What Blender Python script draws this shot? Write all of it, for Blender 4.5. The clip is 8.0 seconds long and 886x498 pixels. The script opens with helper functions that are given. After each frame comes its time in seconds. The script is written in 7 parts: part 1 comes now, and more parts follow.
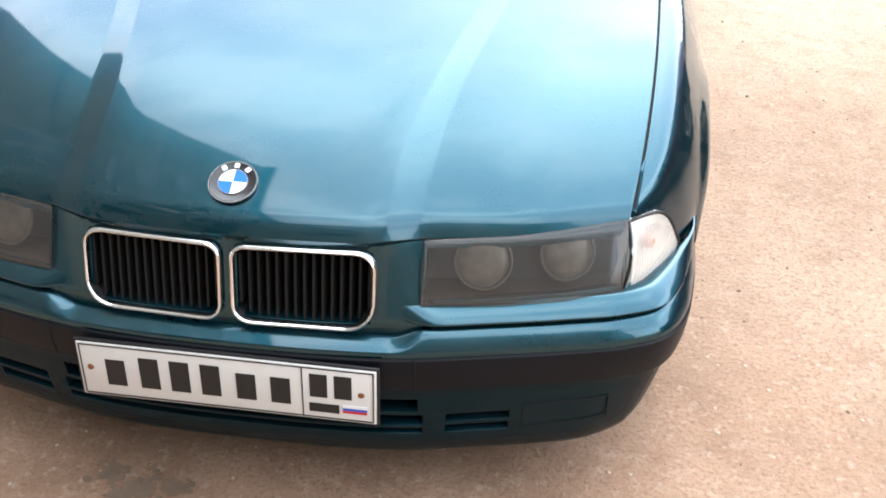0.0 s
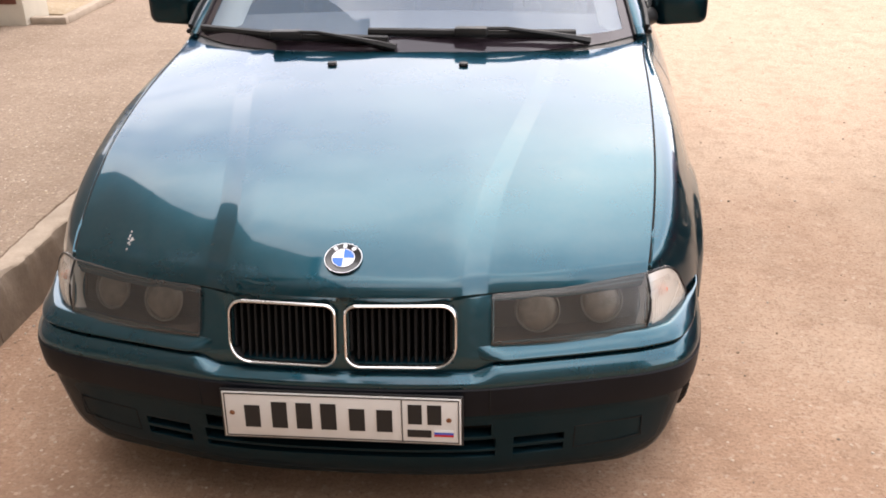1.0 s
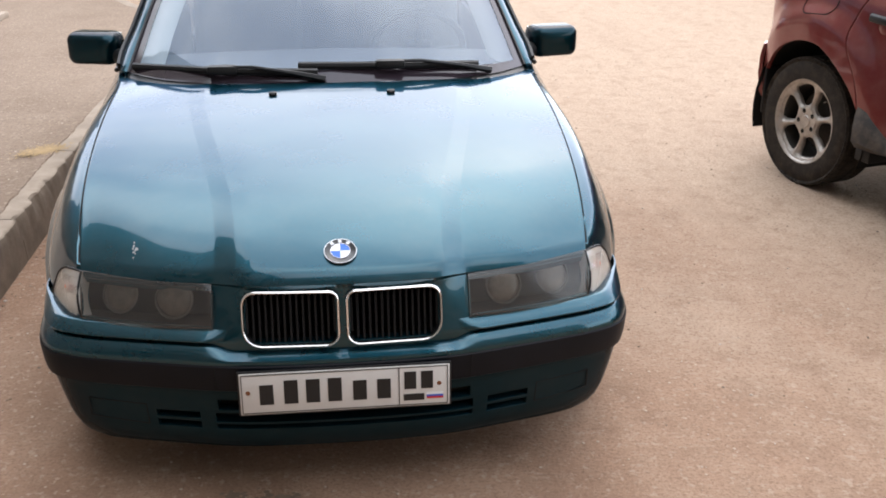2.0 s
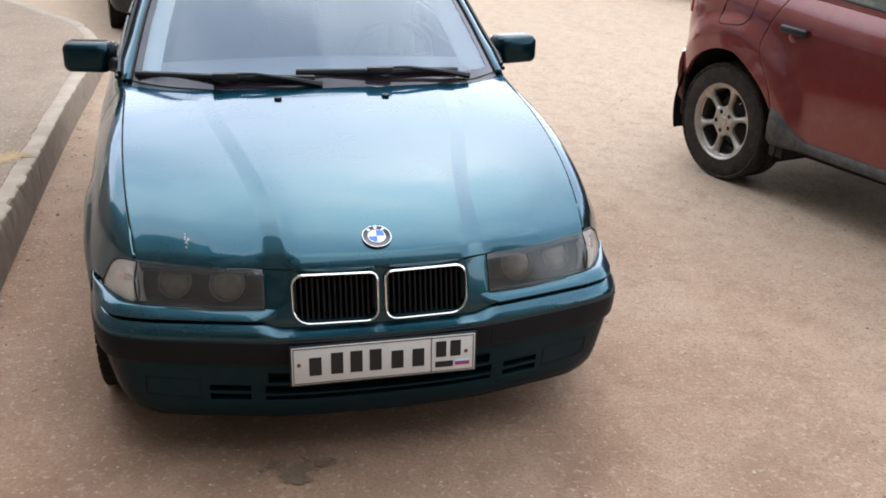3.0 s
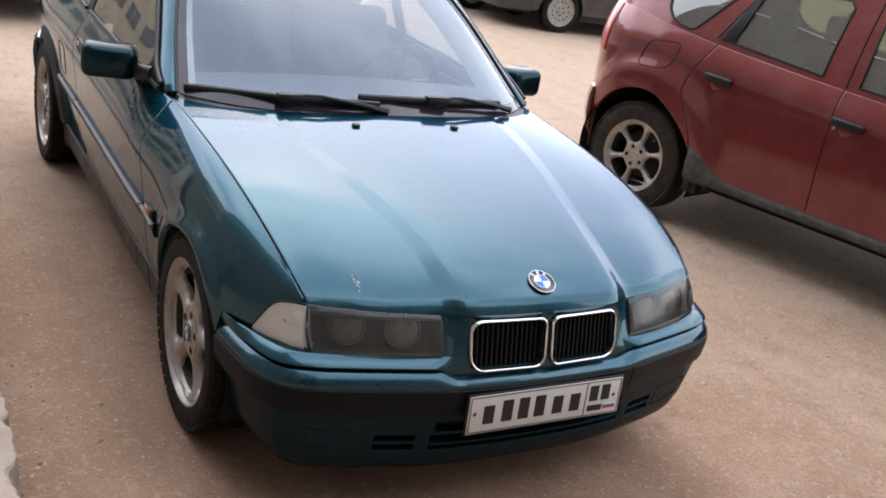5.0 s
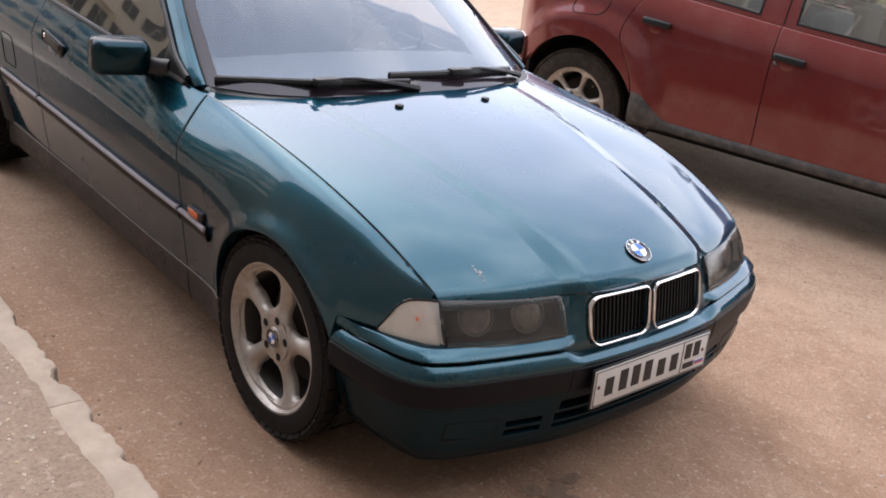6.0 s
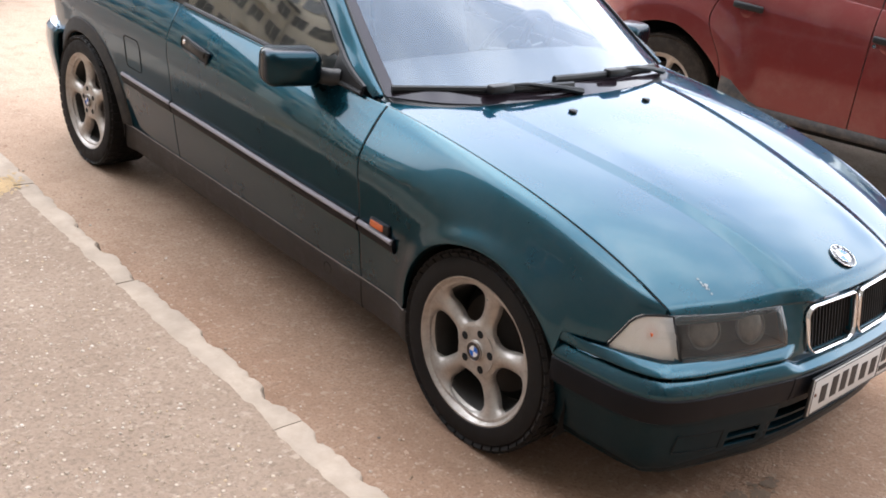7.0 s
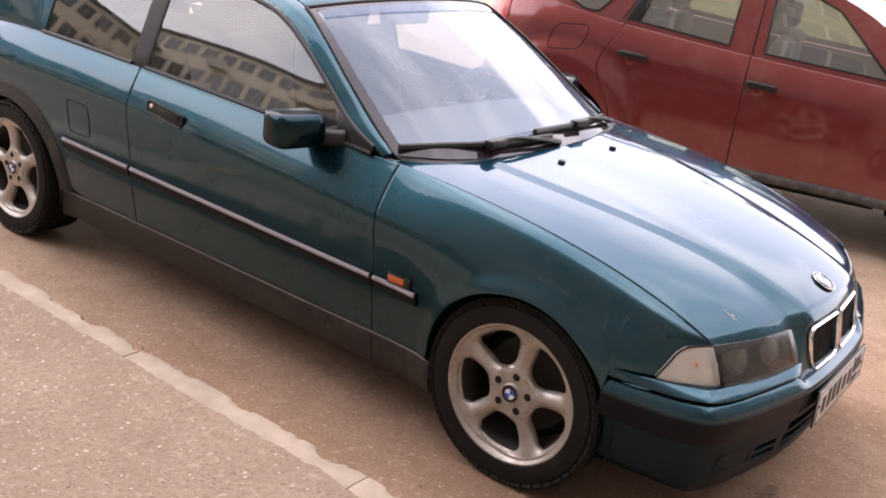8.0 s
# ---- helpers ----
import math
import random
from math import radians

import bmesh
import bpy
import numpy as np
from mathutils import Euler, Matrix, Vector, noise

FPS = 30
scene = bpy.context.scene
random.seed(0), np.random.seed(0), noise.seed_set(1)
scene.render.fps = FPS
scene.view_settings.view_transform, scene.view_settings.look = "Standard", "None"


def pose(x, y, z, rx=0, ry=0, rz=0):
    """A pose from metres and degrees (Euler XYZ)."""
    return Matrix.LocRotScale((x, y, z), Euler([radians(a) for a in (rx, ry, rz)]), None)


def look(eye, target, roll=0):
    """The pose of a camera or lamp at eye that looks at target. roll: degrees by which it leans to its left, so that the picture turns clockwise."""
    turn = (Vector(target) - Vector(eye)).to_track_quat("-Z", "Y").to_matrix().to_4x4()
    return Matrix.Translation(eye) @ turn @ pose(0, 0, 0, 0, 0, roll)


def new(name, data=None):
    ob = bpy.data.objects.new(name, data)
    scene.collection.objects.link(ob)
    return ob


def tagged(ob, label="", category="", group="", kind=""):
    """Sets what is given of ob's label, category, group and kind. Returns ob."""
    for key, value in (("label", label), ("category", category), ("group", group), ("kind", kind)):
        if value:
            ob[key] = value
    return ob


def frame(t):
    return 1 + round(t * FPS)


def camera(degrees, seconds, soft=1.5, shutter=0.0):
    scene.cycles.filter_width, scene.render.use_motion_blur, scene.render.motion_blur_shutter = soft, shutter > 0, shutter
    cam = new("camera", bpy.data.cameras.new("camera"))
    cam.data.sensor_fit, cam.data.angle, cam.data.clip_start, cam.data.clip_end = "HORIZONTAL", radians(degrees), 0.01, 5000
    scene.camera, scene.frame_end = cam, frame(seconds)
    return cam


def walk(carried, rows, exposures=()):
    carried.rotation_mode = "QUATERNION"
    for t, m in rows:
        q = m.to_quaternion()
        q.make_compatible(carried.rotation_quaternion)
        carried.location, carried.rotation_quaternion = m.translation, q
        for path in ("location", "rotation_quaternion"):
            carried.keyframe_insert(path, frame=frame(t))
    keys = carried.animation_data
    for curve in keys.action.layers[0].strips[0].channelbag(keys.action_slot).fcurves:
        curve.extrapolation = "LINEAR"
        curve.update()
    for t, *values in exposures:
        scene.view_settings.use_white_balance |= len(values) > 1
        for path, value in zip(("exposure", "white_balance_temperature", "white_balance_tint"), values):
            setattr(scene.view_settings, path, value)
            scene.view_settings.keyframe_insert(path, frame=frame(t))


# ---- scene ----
cam = camera(48.8, 8.0, 1.8)
PATH = [
    (0, (0.5, -1.205, 1.51), (0.314, 0.44, 0.389), 1.7),
    (0.5, (0.505, -1.464, 1.509), (0.421, 0.304, 0.578), -3.4),
    (1, (0.409, -1.727, 1.604), (0.221, 0.072, 0.749), -1.3),
    (1.5, (0.181, -1.925, 1.632), (0.252, -0.101, 0.813), -0.7),
    (2.8, (-0.339, -2.379, 1.659), (0.015, -0.541, 0.953), 1.1),
    (3, (-0.446, -2.391, 1.69), (0.01, -0.593, 0.943), 1.6),
    (3.5, (-0.712, -2.285, 1.636), (-0.019, -0.52, 1.001), 5.3),
    (4, (-0.934, -2.127, 1.652), (-0.377, -0.327, 0.981), 4.4),
    (4.5, (-1.334, -2.053, 1.668), (-0.507, -0.362, 0.993), 7.7),
    (4.7, (-1.456, -1.993, 1.684), (-0.531, -0.368, 0.976), 9.0),
    (5.8, (-2.012, -1.491, 1.674), (-0.843, -0.01, 1.011), 7.6),
    (6, (-2.175, -1.404, 1.681), (-0.916, -0.047, 0.925), 7.7),
    (6.5, (-2.419, -1.198, 1.7), (-1.101, 0.068, 0.886), 7.1),
    (7, (-2.61, -0.961, 1.715), (-1.346, 0.361, 0.907), 6.7),
    (7.5, (-2.957, -0.775, 1.692), (-1.562, 0.454, 0.954), 11.0),
    (8, (-3.145, -0.539, 1.714), (-1.595, 0.523, 1.029), 7.6),
]
EXPOSURES = [(0.0, 1.15, 6520, 8), (0.5, 0.93, 7270, 13), (1.0, 0.62, 7480, 17), (1.5, 0.43, 7130, 15), (3.0, 0.28, 6380, 8), (4.0, 0.22, 6470, 9), (4.5, 0.17, 6470, 11), (6.0, 0.35, 6830, 17), (6.5, 0.6, 6630, 11), (7.0, 0.82, 6630, 12), (7.5, 0.65, 7230, 22), (8.0, 0.62, 7330, 24)]
walk(cam, [(t, look(eye, target, roll)) for t, eye, target, roll in PATH], EXPOSURES)

# ---------------------------------------------------------------- sky and sun
world = bpy.data.worlds.new("hazy_sky")
scene.world = world
world.use_nodes = True
wt = world.node_tree
wt.nodes.clear()
SUN_UP, SUN_TURN = 47.0, 20.0      # elevation; compass turn of the sky's sun
sky = wt.nodes.new("ShaderNodeTexSky")
sky.sky_type = "NISHITA"
sky.sun_disc = False
sky.sun_elevation = radians(SUN_UP)
sky.sun_rotation = radians(SUN_TURN)
sky.dust_density = 1.4
sky.air_density = 1.0
bg_sky = wt.nodes.new("ShaderNodeBackground")
bg_sky.inputs["Strength"].default_value = 0.33
wt.links.new(sky.outputs[0], bg_sky.inputs["Color"])
bg_cloud = wt.nodes.new("ShaderNodeBackground")
bg_cloud.inputs["Color"].default_value = (0.90, 0.97, 1.05, 1)
coords = wt.nodes.new("ShaderNodeTexCoord")
stretch = wt.nodes.new("ShaderNodeMapping")
stretch.inputs["Scale"].default_value = (1.0, 1.0, 2.2)
wt.links.new(coords.outputs["Generated"], stretch.inputs["Vector"])
puffs = wt.nodes.new("ShaderNodeTexNoise")
puffs.inputs["Scale"].default_value = 2.4
puffs.inputs["Detail"].default_value = 5.0
puffs.inputs["Roughness"].default_value = 0.5
wt.links.new(stretch.outputs[0], puffs.inputs["Vector"])
cover = wt.nodes.new("ShaderNodeMapRange")
cover.inputs["From Min"].default_value = 0.38
cover.inputs["From Max"].default_value = 0.66
cover.inputs["To Min"].default_value = 0.26
cover.inputs["To Max"].default_value = 0.85
cover.interpolation_type = "SMOOTHSTEP"
wt.links.new(puffs.outputs[0], cover.inputs["Value"])
# the haze is brightest low down, and a little brighter towards the veiled sun
SUN_WAY = (math.cos(radians(SUN_UP)) * math.sin(radians(SUN_TURN)), math.cos(radians(SUN_UP)) * math.cos(radians(SUN_TURN)), math.sin(radians(SUN_UP)))
near_sun = wt.nodes.new("ShaderNodeVectorMath")
near_sun.operation = "DOT_PRODUCT"
near_sun.inputs[1].default_value = SUN_WAY
wt.links.new(coords.outputs["Generated"], near_sun.inputs[0])
glow = wt.nodes.new("ShaderNodeMapRange")
for key, value in (("From Min", 0.2), ("From Max", 1.0), ("To Min", 0.75), ("To Max", 1.2)):
    glow.inputs[key].default_value = value
wt.links.new(near_sun.outputs["Value"], glow.inputs["Value"])
height = wt.nodes.new("ShaderNodeSeparateXYZ")
wt.links.new(coords.outputs["Generated"], height.inputs[0])
haze = wt.nodes.new("ShaderNodeMapRange")
for key, value in (("From Min", 0.12), ("From Max", 0.58), ("To Min", 3.5), ("To Max", 3.2)):
    haze.inputs[key].default_value = value
haze.interpolation_type = "SMOOTHSTEP"
wt.links.new(height.outputs["Z"], haze.inputs["Value"])
power = wt.nodes.new("ShaderNodeMath")
power.operation = "MULTIPLY"
wt.links.new(glow.outputs[0], power.inputs[0])
wt.links.new(haze.outputs[0], power.inputs[1])
wt.links.new(power.outputs[0], bg_cloud.inputs["Strength"])
veil = wt.nodes.new("ShaderNodeMapRange")
for key, value in (("From Min", 0.15), ("From Max", 0.61), ("To Min", 0.75), ("To Max", 0.0)):
    veil.inputs[key].default_value = value
wt.links.new(height.outputs["Z"], veil.inputs["Value"])
thick = wt.nodes.new("ShaderNodeMath")
thick.operation = "MAXIMUM"
wt.links.new(cover.outputs[0], thick.inputs[0])
wt.links.new(veil.outputs[0], thick.inputs[1])
blend = wt.nodes.new("ShaderNodeMixShader")
wt.links.new(thick.outputs[0], blend.inputs[0])
wt.links.new(bg_sky.outputs[0], blend.inputs[1])
wt.links.new(bg_cloud.outputs[0], blend.inputs[2])
out = wt.nodes.new("ShaderNodeOutputWorld")
wt.links.new(blend.outputs[0], out.inputs[0])

sun = new("sun", bpy.data.lights.new("sun", "SUN"))
sun.data.energy = 1.3
sun.data.angle = radians(175)
sun.data.color = (1.0, 0.94, 0.86)
sun.matrix_world = look(tuple(20 * k for k in SUN_WAY), (0, 0, 0))

# ---------------------------------------------------------------- materials
def mat(name, color, rough=0.5, metal=0.0, vary=0.0, scale=4.0, fine=60.0, bump=0.0, color2=None, coat=0.0,
        spec=0.5, trans=0.0, ior=1.45, alpha=1.0, dirt=None, dirt_amount=0.0):
    """A surface with colour variation at two scales, bump and, where given, blotches of dirt."""
    m = bpy.data.materials.new(name)
    m.use_nodes = True
    nt = m.node_tree
    b = nt.nodes["Principled BSDF"]
    b.inputs["Base Color"].default_value = (*color, 1)
    b.inputs["Roughness"].default_value = rough
    b.inputs["Metallic"].default_value = metal
    b.inputs["Coat Weight"].default_value = coat
    b.inputs["Coat Roughness"].default_value = 0.03
    b.inputs["Specular IOR Level"].default_value = spec
    b.inputs["Transmission Weight"].default_value = trans
    b.inputs["IOR"].default_value = ior
    b.inputs["Alpha"].default_value = alpha
    if not (vary or bump or dirt):
        return m
    tc = nt.nodes.new("ShaderNodeTexCoord")

    def noise_tex(s, detail=5.0, r=0.6):
        n = nt.nodes.new("ShaderNodeTexNoise")
        n.inputs["Scale"].default_value = s
        n.inputs["Detail"].default_value = detail
        n.inputs["Roughness"].default_value = r
        nt.links.new(tc.outputs["Object"], n.inputs["Vector"])
        return n

    def ramp(src, lo, hi):
        r = nt.nodes.new("ShaderNodeMapRange")
        r.inputs["From Min"].default_value, r.inputs["From Max"].default_value = lo, hi
        nt.links.new(src, r.inputs["Value"])
        return r.outputs[0]

    def mix(fac, a, c, amount=1.0):
        x = nt.nodes.new("ShaderNodeMix")
        x.data_type = "RGBA"
        if amount != 1.0:
            k = nt.nodes.new("ShaderNodeMath")
            k.operation = "MULTIPLY"
            k.inputs[1].default_value = amount
            nt.links.new(fac, k.inputs[0])
            fac = k.outputs[0]
        nt.links.new(fac, x.inputs[0])
        for sock, v in ((x.inputs[6], a), (x.inputs[7], c)):
            if isinstance(v, tuple):
                sock.default_value = (*v, 1)
            else:
                nt.links.new(v, sock)
        return x.outputs[2]

    big, small = noise_tex(scale), noise_tex(fine, 3.0)
    col = (*color,)
    if vary:
        other = color2 or tuple(c * (1 - vary) for c in color)
        col = mix(ramp(big.outputs[0], 0.35, 0.65), col, other)
        col = mix(ramp(small.outputs[0], 0.3, 0.7), col, tuple(c * (1 - 0.7 * vary) for c in color), 0.5)
    if dirt:
        spots = noise_tex(scale * 2.7, 8.0, 0.7)
        col = mix(ramp(spots.outputs[0], 0.45, 0.7), col, dirt, dirt_amount)
        rr = nt.nodes.new("ShaderNodeMapRange")
        rr.inputs["From Min"].default_value, rr.inputs["From Max"].default_value = 0.4, 0.75
        rr.inputs["To Min"].default_value, rr.inputs["To Max"].default_value = rough, min(1.0, rough + 0.35)
        nt.links.new(spots.outputs[0], rr.inputs["Value"])
        nt.links.new(rr.outputs[0], b.inputs["Roughness"])
    if not isinstance(col, tuple):
        nt.links.new(col, b.inputs["Base Color"])
    if bump:
        bp = nt.nodes.new("ShaderNodeBump")
        bp.inputs["Strength"].default_value = bump
        bp.inputs["Distance"].default_value = 0.004
        nt.links.new(small.outputs[0], bp.inputs["Height"])
        nt.links.new(bp.outputs[0], b.inputs["Normal"])
    return m


def paint(name, color, dust=(0.30, 0.25, 0.20), dust_amount=0.10, rough=0.30, metal=0.55, coat_rough=0.035):
    """Metallic car paint: flakes under a clear coat, dulled a little by dust."""
    m = mat(name, color, rough, metal, vary=0.05, scale=1.5, fine=700, dirt=dust, dirt_amount=dust_amount)
    nt = m.node_tree
    b = nt.nodes["Principled BSDF"]
    b.inputs["Coat Weight"].default_value = 1.0
    b.inputs["Coat Roughness"].default_value = coat_rough
    b.inputs["Coat IOR"].default_value = 1.48
    b.inputs["Specular Tint"].default_value = (*[min(1.0, 0.12 + 5 * c) for c in color], 1)
    for link in list(b.inputs["Roughness"].links):       # dust dulls the paint only a little
        link.from_node.inputs["To Max"].default_value = rough + 0.07
    lw = nt.nodes.new("ShaderNodeTexNoise")
    lw.inputs["Scale"].default_value = 2.2
    lw.inputs["Detail"].default_value = 0.0
    tc = nt.nodes.new("ShaderNodeTexCoord")
    nt.links.new(tc.outputs["Object"], lw.inputs["Vector"])
    wave = nt.nodes.new("ShaderNodeBump")
    wave.inputs["Strength"].default_value = 0.02
    wave.inputs["Distance"].default_value = 0.004
    nt.links.new(lw.outputs[0], wave.inputs["Height"])
    nt.links.new(wave.outputs[0], b.inputs["Coat Normal"])
    return m


M_TEAL = paint("teal_metallic_paint", (0.0065, 0.057, 0.080), dust_amount=0.045, rough=0.27, metal=0.9, coat_rough=0.05)
# the low apron's shade and dark reflections are put into this deeper teal
M_APRON = paint("shaded_teal_apron", (0.0035, 0.024, 0.034), dust_amount=0.03, rough=0.42, metal=0.75, coat_rough=0.16)
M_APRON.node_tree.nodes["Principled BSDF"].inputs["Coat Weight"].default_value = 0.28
M_HOUSE = paint("teal_mirror_paint", (0.0014, 0.024, 0.034), dust_amount=0.0, rough=0.30, metal=0.9, coat_rough=0.06)
M_HOUSE.node_tree.nodes["Principled BSDF"].inputs["Coat Weight"].default_value = 0.45
M_RED = paint("dark_red_paint", (0.185, 0.033, 0.031), dust=(0.32, 0.19, 0.165), dust_amount=0.18, metal=0.25, coat_rough=0.07)
M_RED.node_tree.nodes["Principled BSDF"].inputs["Coat IOR"].default_value = 1.52
M_GRAPHITE = paint("graphite_paint", (0.035, 0.037, 0.040), dust_amount=0.25, coat_rough=0.1)
M_BLUEGREY = paint("blue_grey_paint", (0.17, 0.21, 0.26), dust_amount=0.25, coat_rough=0.1)
M_SILVER = paint("silver_beige_paint", (0.42, 0.40, 0.36), dust_amount=0.25, coat_rough=0.1)
M_DARK = paint("near_black_paint", (0.045, 0.046, 0.050), dust=(0.16, 0.145, 0.13), dust_amount=0.30, coat_rough=0.1)
M_STRIP = mat("dark_plum_plastic", (0.0065, 0.0078, 0.0112), 0.45, spec=0.2, vary=0.3, scale=6, fine=300, bump=0.05)
M_BLACK = mat("black_plastic", (0.013, 0.013, 0.014), 0.45, vary=0.3, scale=8, fine=400, bump=0.1)
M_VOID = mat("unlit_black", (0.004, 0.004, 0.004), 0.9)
M_RUBBER = mat("tyre_rubber", (0.010, 0.0092, 0.009), 0.6, spec=0.25, vary=0.3, scale=9, fine=220, bump=0.2, dirt=(0.07, 0.05, 0.038), dirt_amount=0.18)
M_DUSTYRUBBER = mat("dusty_tyre_rubber", (0.040, 0.034, 0.029), 0.8, spec=0.2, vary=0.35, scale=9, fine=200, bump=0.3, dirt=(0.13, 0.10, 0.075), dirt_amount=0.35)
M_SILL = mat("dirty_black_sill", (0.020, 0.018, 0.019), 0.42, vary=0.3, scale=5, fine=160, bump=0.2, dirt=(0.16, 0.13, 0.10), dirt_amount=0.28)
M_ARCH = mat("dull_arch_trim", (0.035, 0.033, 0.032), 0.7, vary=0.3, scale=7, fine=200, bump=0.15, dirt=(0.14, 0.115, 0.09), dirt_amount=0.4)
M_ALLOY = mat("silver_alloy", (0.52, 0.475, 0.43), 0.34, 0.6, vary=0.15, scale=12, fine=160, dirt=(0.22, 0.17, 0.13), dirt_amount=0.4)
M_STEEL = mat("steel_rim", (0.42, 0.40, 0.37), 0.5, 0.5, vary=0.2, scale=10, fine=100, dirt=(0.2, 0.16, 0.12), dirt_amount=0.5)
M_CHROME = mat("chrome", (0.82, 0.80, 0.78), 0.10, 1.0)
M_WHITE = mat("plate_white", (0.62, 0.60, 0.57), 0.4, vary=0.08, scale=14, fine=200)
M_INK = mat("plate_black", (0.012, 0.012, 0.012), 0.5)
M_FLAGW, M_FLAGB, M_FLAGR = (mat(n, c, 0.4) for n, c in (("flag_white", (0.7, 0.7, 0.7)), ("flag_blue", (0.02, 0.08, 0.45)), ("flag_red", (0.5, 0.02, 0.02))))
M_RUST = mat("rusty_bolt", (0.20, 0.07, 0.025), 0.8, vary=0.4, scale=60, fine=400)
M_BADGE_BLACK = mat("badge_black", (0.012, 0.012, 0.014), 0.3, coat=0.25)
M_BADGE_BLUE = mat("badge_blue", (0.012, 0.13, 0.55), 0.25, coat=0.25)
M_BADGE_WHITE = mat("badge_white", (0.75, 0.76, 0.78), 0.25, coat=0.25)
M_AMBER = mat("amber_lens", (0.55, 0.10, 0.015), 0.25, coat=1.0)
M_REFLECTOR = mat("lamp_reflector", (0.20, 0.19, 0.175), 0.5, 0.5, vary=0.2, scale=20, fine=90)
M_FLUTED = mat("fluted_lamp_lens", (0.19, 0.165, 0.14), 0.36, 0.2, vary=0.55, scale=22, fine=140, bump=0.3, coat=0.6)
M_HOUSING = mat("lamp_housing", (0.05, 0.045, 0.042), 0.5, vary=0.2, scale=14, fine=90)
M_TAIL = mat("red_tail_lens", (0.42, 0.015, 0.015), 0.35, coat=0.25, vary=0.2, scale=30, fine=120)
M_CLEARLENS = mat("clear_ribbed_lens", (0.56, 0.50, 0.46), 0.25, vary=0.18, scale=20, fine=120, coat=1.0)
M_SEAT = mat("grey_cloth", (0.10, 0.10, 0.105), 0.9, vary=0.2, scale=12, fine=300, bump=0.3)
M_DASH = mat("grey_dash", (0.16, 0.165, 0.175), 0.7, vary=0.15, scale=10, fine=300, bump=0.2)
M_TINT = mat("dark_tint_frit", (0.030, 0.022, 0.028), 0.06, spec=0.7)


def glass(name, tint, rough=0.02, body=0.25, body_color=(0.05, 0.06, 0.07), gloss=0.08):
    """Thin tinted car glass: clear and mirror-like, its diffuse body holding dust and painted-in sky haze."""
    m = bpy.data.materials.new(name)
    m.use_nodes = True
    nt = m.node_tree
    nt.nodes.clear()
    o = nt.nodes.new("ShaderNodeOutputMaterial")
    tr = nt.nodes.new("ShaderNodeBsdfTransparent")
    tr.inputs[0].default_value = (*tint, 1)
    gl = nt.nodes.new("ShaderNodeBsdfGlossy")
    gl.inputs["Roughness"].default_value = rough
    df = nt.nodes.new("ShaderNodeBsdfDiffuse")
    df.inputs[0].default_value = (*body_color, 1)
    m1, m2 = nt.nodes.new("ShaderNodeMixShader"), nt.nodes.new("ShaderNodeMixShader")
    m1.inputs[0].default_value = body
    nt.links.new(tr.outputs[0], m1.inputs[1])
    nt.links.new(df.outputs[0], m1.inputs[2])
    slant = nt.nodes.new("ShaderNodeLayerWeight")
    slant.inputs[0].default_value = 0.5
    steep = nt.nodes.new("ShaderNodeMath")
    steep.operation = "POWER"
    steep.inputs[1].default_value = 4.0
    nt.links.new(slant.outputs["Facing"], steep.inputs[0])
    mirror = nt.nodes.new("ShaderNodeMath")
    mirror.operation = "MULTIPLY_ADD"
    mirror.inputs[1].default_value = 1.0 - gloss
    mirror.inputs[2].default_value = gloss
    nt.links.new(steep.outputs[0], mirror.inputs[0])
    nt.links.new(mirror.outputs[0], m2.inputs[0])
    nt.links.new(m1.outputs[0], m2.inputs[1])
    nt.links.new(gl.outputs[0], m2.inputs[2])
    nt.links.new(m2.outputs[0], o.inputs[0])
    return m


# window body colours paint in the paleness of mirrored sky and walls
M_GLASS = glass("windscreen_glass", (0.90, 0.95, 0.98), body=0.32, body_color=(0.19, 0.30, 0.44), gloss=0.08)
M_SIDEGLASS = glass("side_glass", (0.76, 0.78, 0.74), body=0.10, body_color=(0.27, 0.26, 0.22), gloss=0.13)
M_SUVGLASS = glass("suv_side_glass", (0.66, 0.67, 0.62), body=0.20, body_color=(0.46, 0.46, 0.39), gloss=0.19)
M_SUNBAND = glass("sun_band_glass", (0.30, 0.42, 0.58), body=0.30, body_color=(0.06, 0.12, 0.22), gloss=0.06)
M_LENS = glass("smoky_lamp_cover", (0.84, 0.81, 0.76), rough=0.16, body=0.28, body_color=(0.095, 0.086, 0.08), gloss=0.05)
M_INDLENS = glass("clear_lamp_cover", (0.95, 0.93, 0.90), rough=0.10, body=0.34, body_color=(0.88, 0.82, 0.76), gloss=0.09)


# ---------------------------------------------------------------- mesh helpers
def curve(*pts):
    """A smooth function through (key, value) pairs, flat beyond its ends."""
    a = np.array(pts, float)
    k, v = a[:, 0], a[:, 1:]
    d = np.gradient(v, k, axis=0) if len(k) > 2 else np.repeat((v[1:] - v[:-1]) / (k[1] - k[0]), 2, axis=0)

    def f(x):
        x = min(max(x, k[0]), k[-1])
        i = min(max(int(np.searchsorted(k, x)) - 1, 0), len(k) - 2)
        h = k[i + 1] - k[i]
        t = (x - k[i]) / h
        r = ((2 * t**3 - 3 * t**2 + 1) * v[i] + (t**3 - 2 * t**2 + t) * h * d[i] + (-2 * t**3 + 3 * t**2) * v[i + 1] + (t**3 - t**2) * h * d[i + 1])
        return float(r[0]) if len(r) == 1 else r
    return f


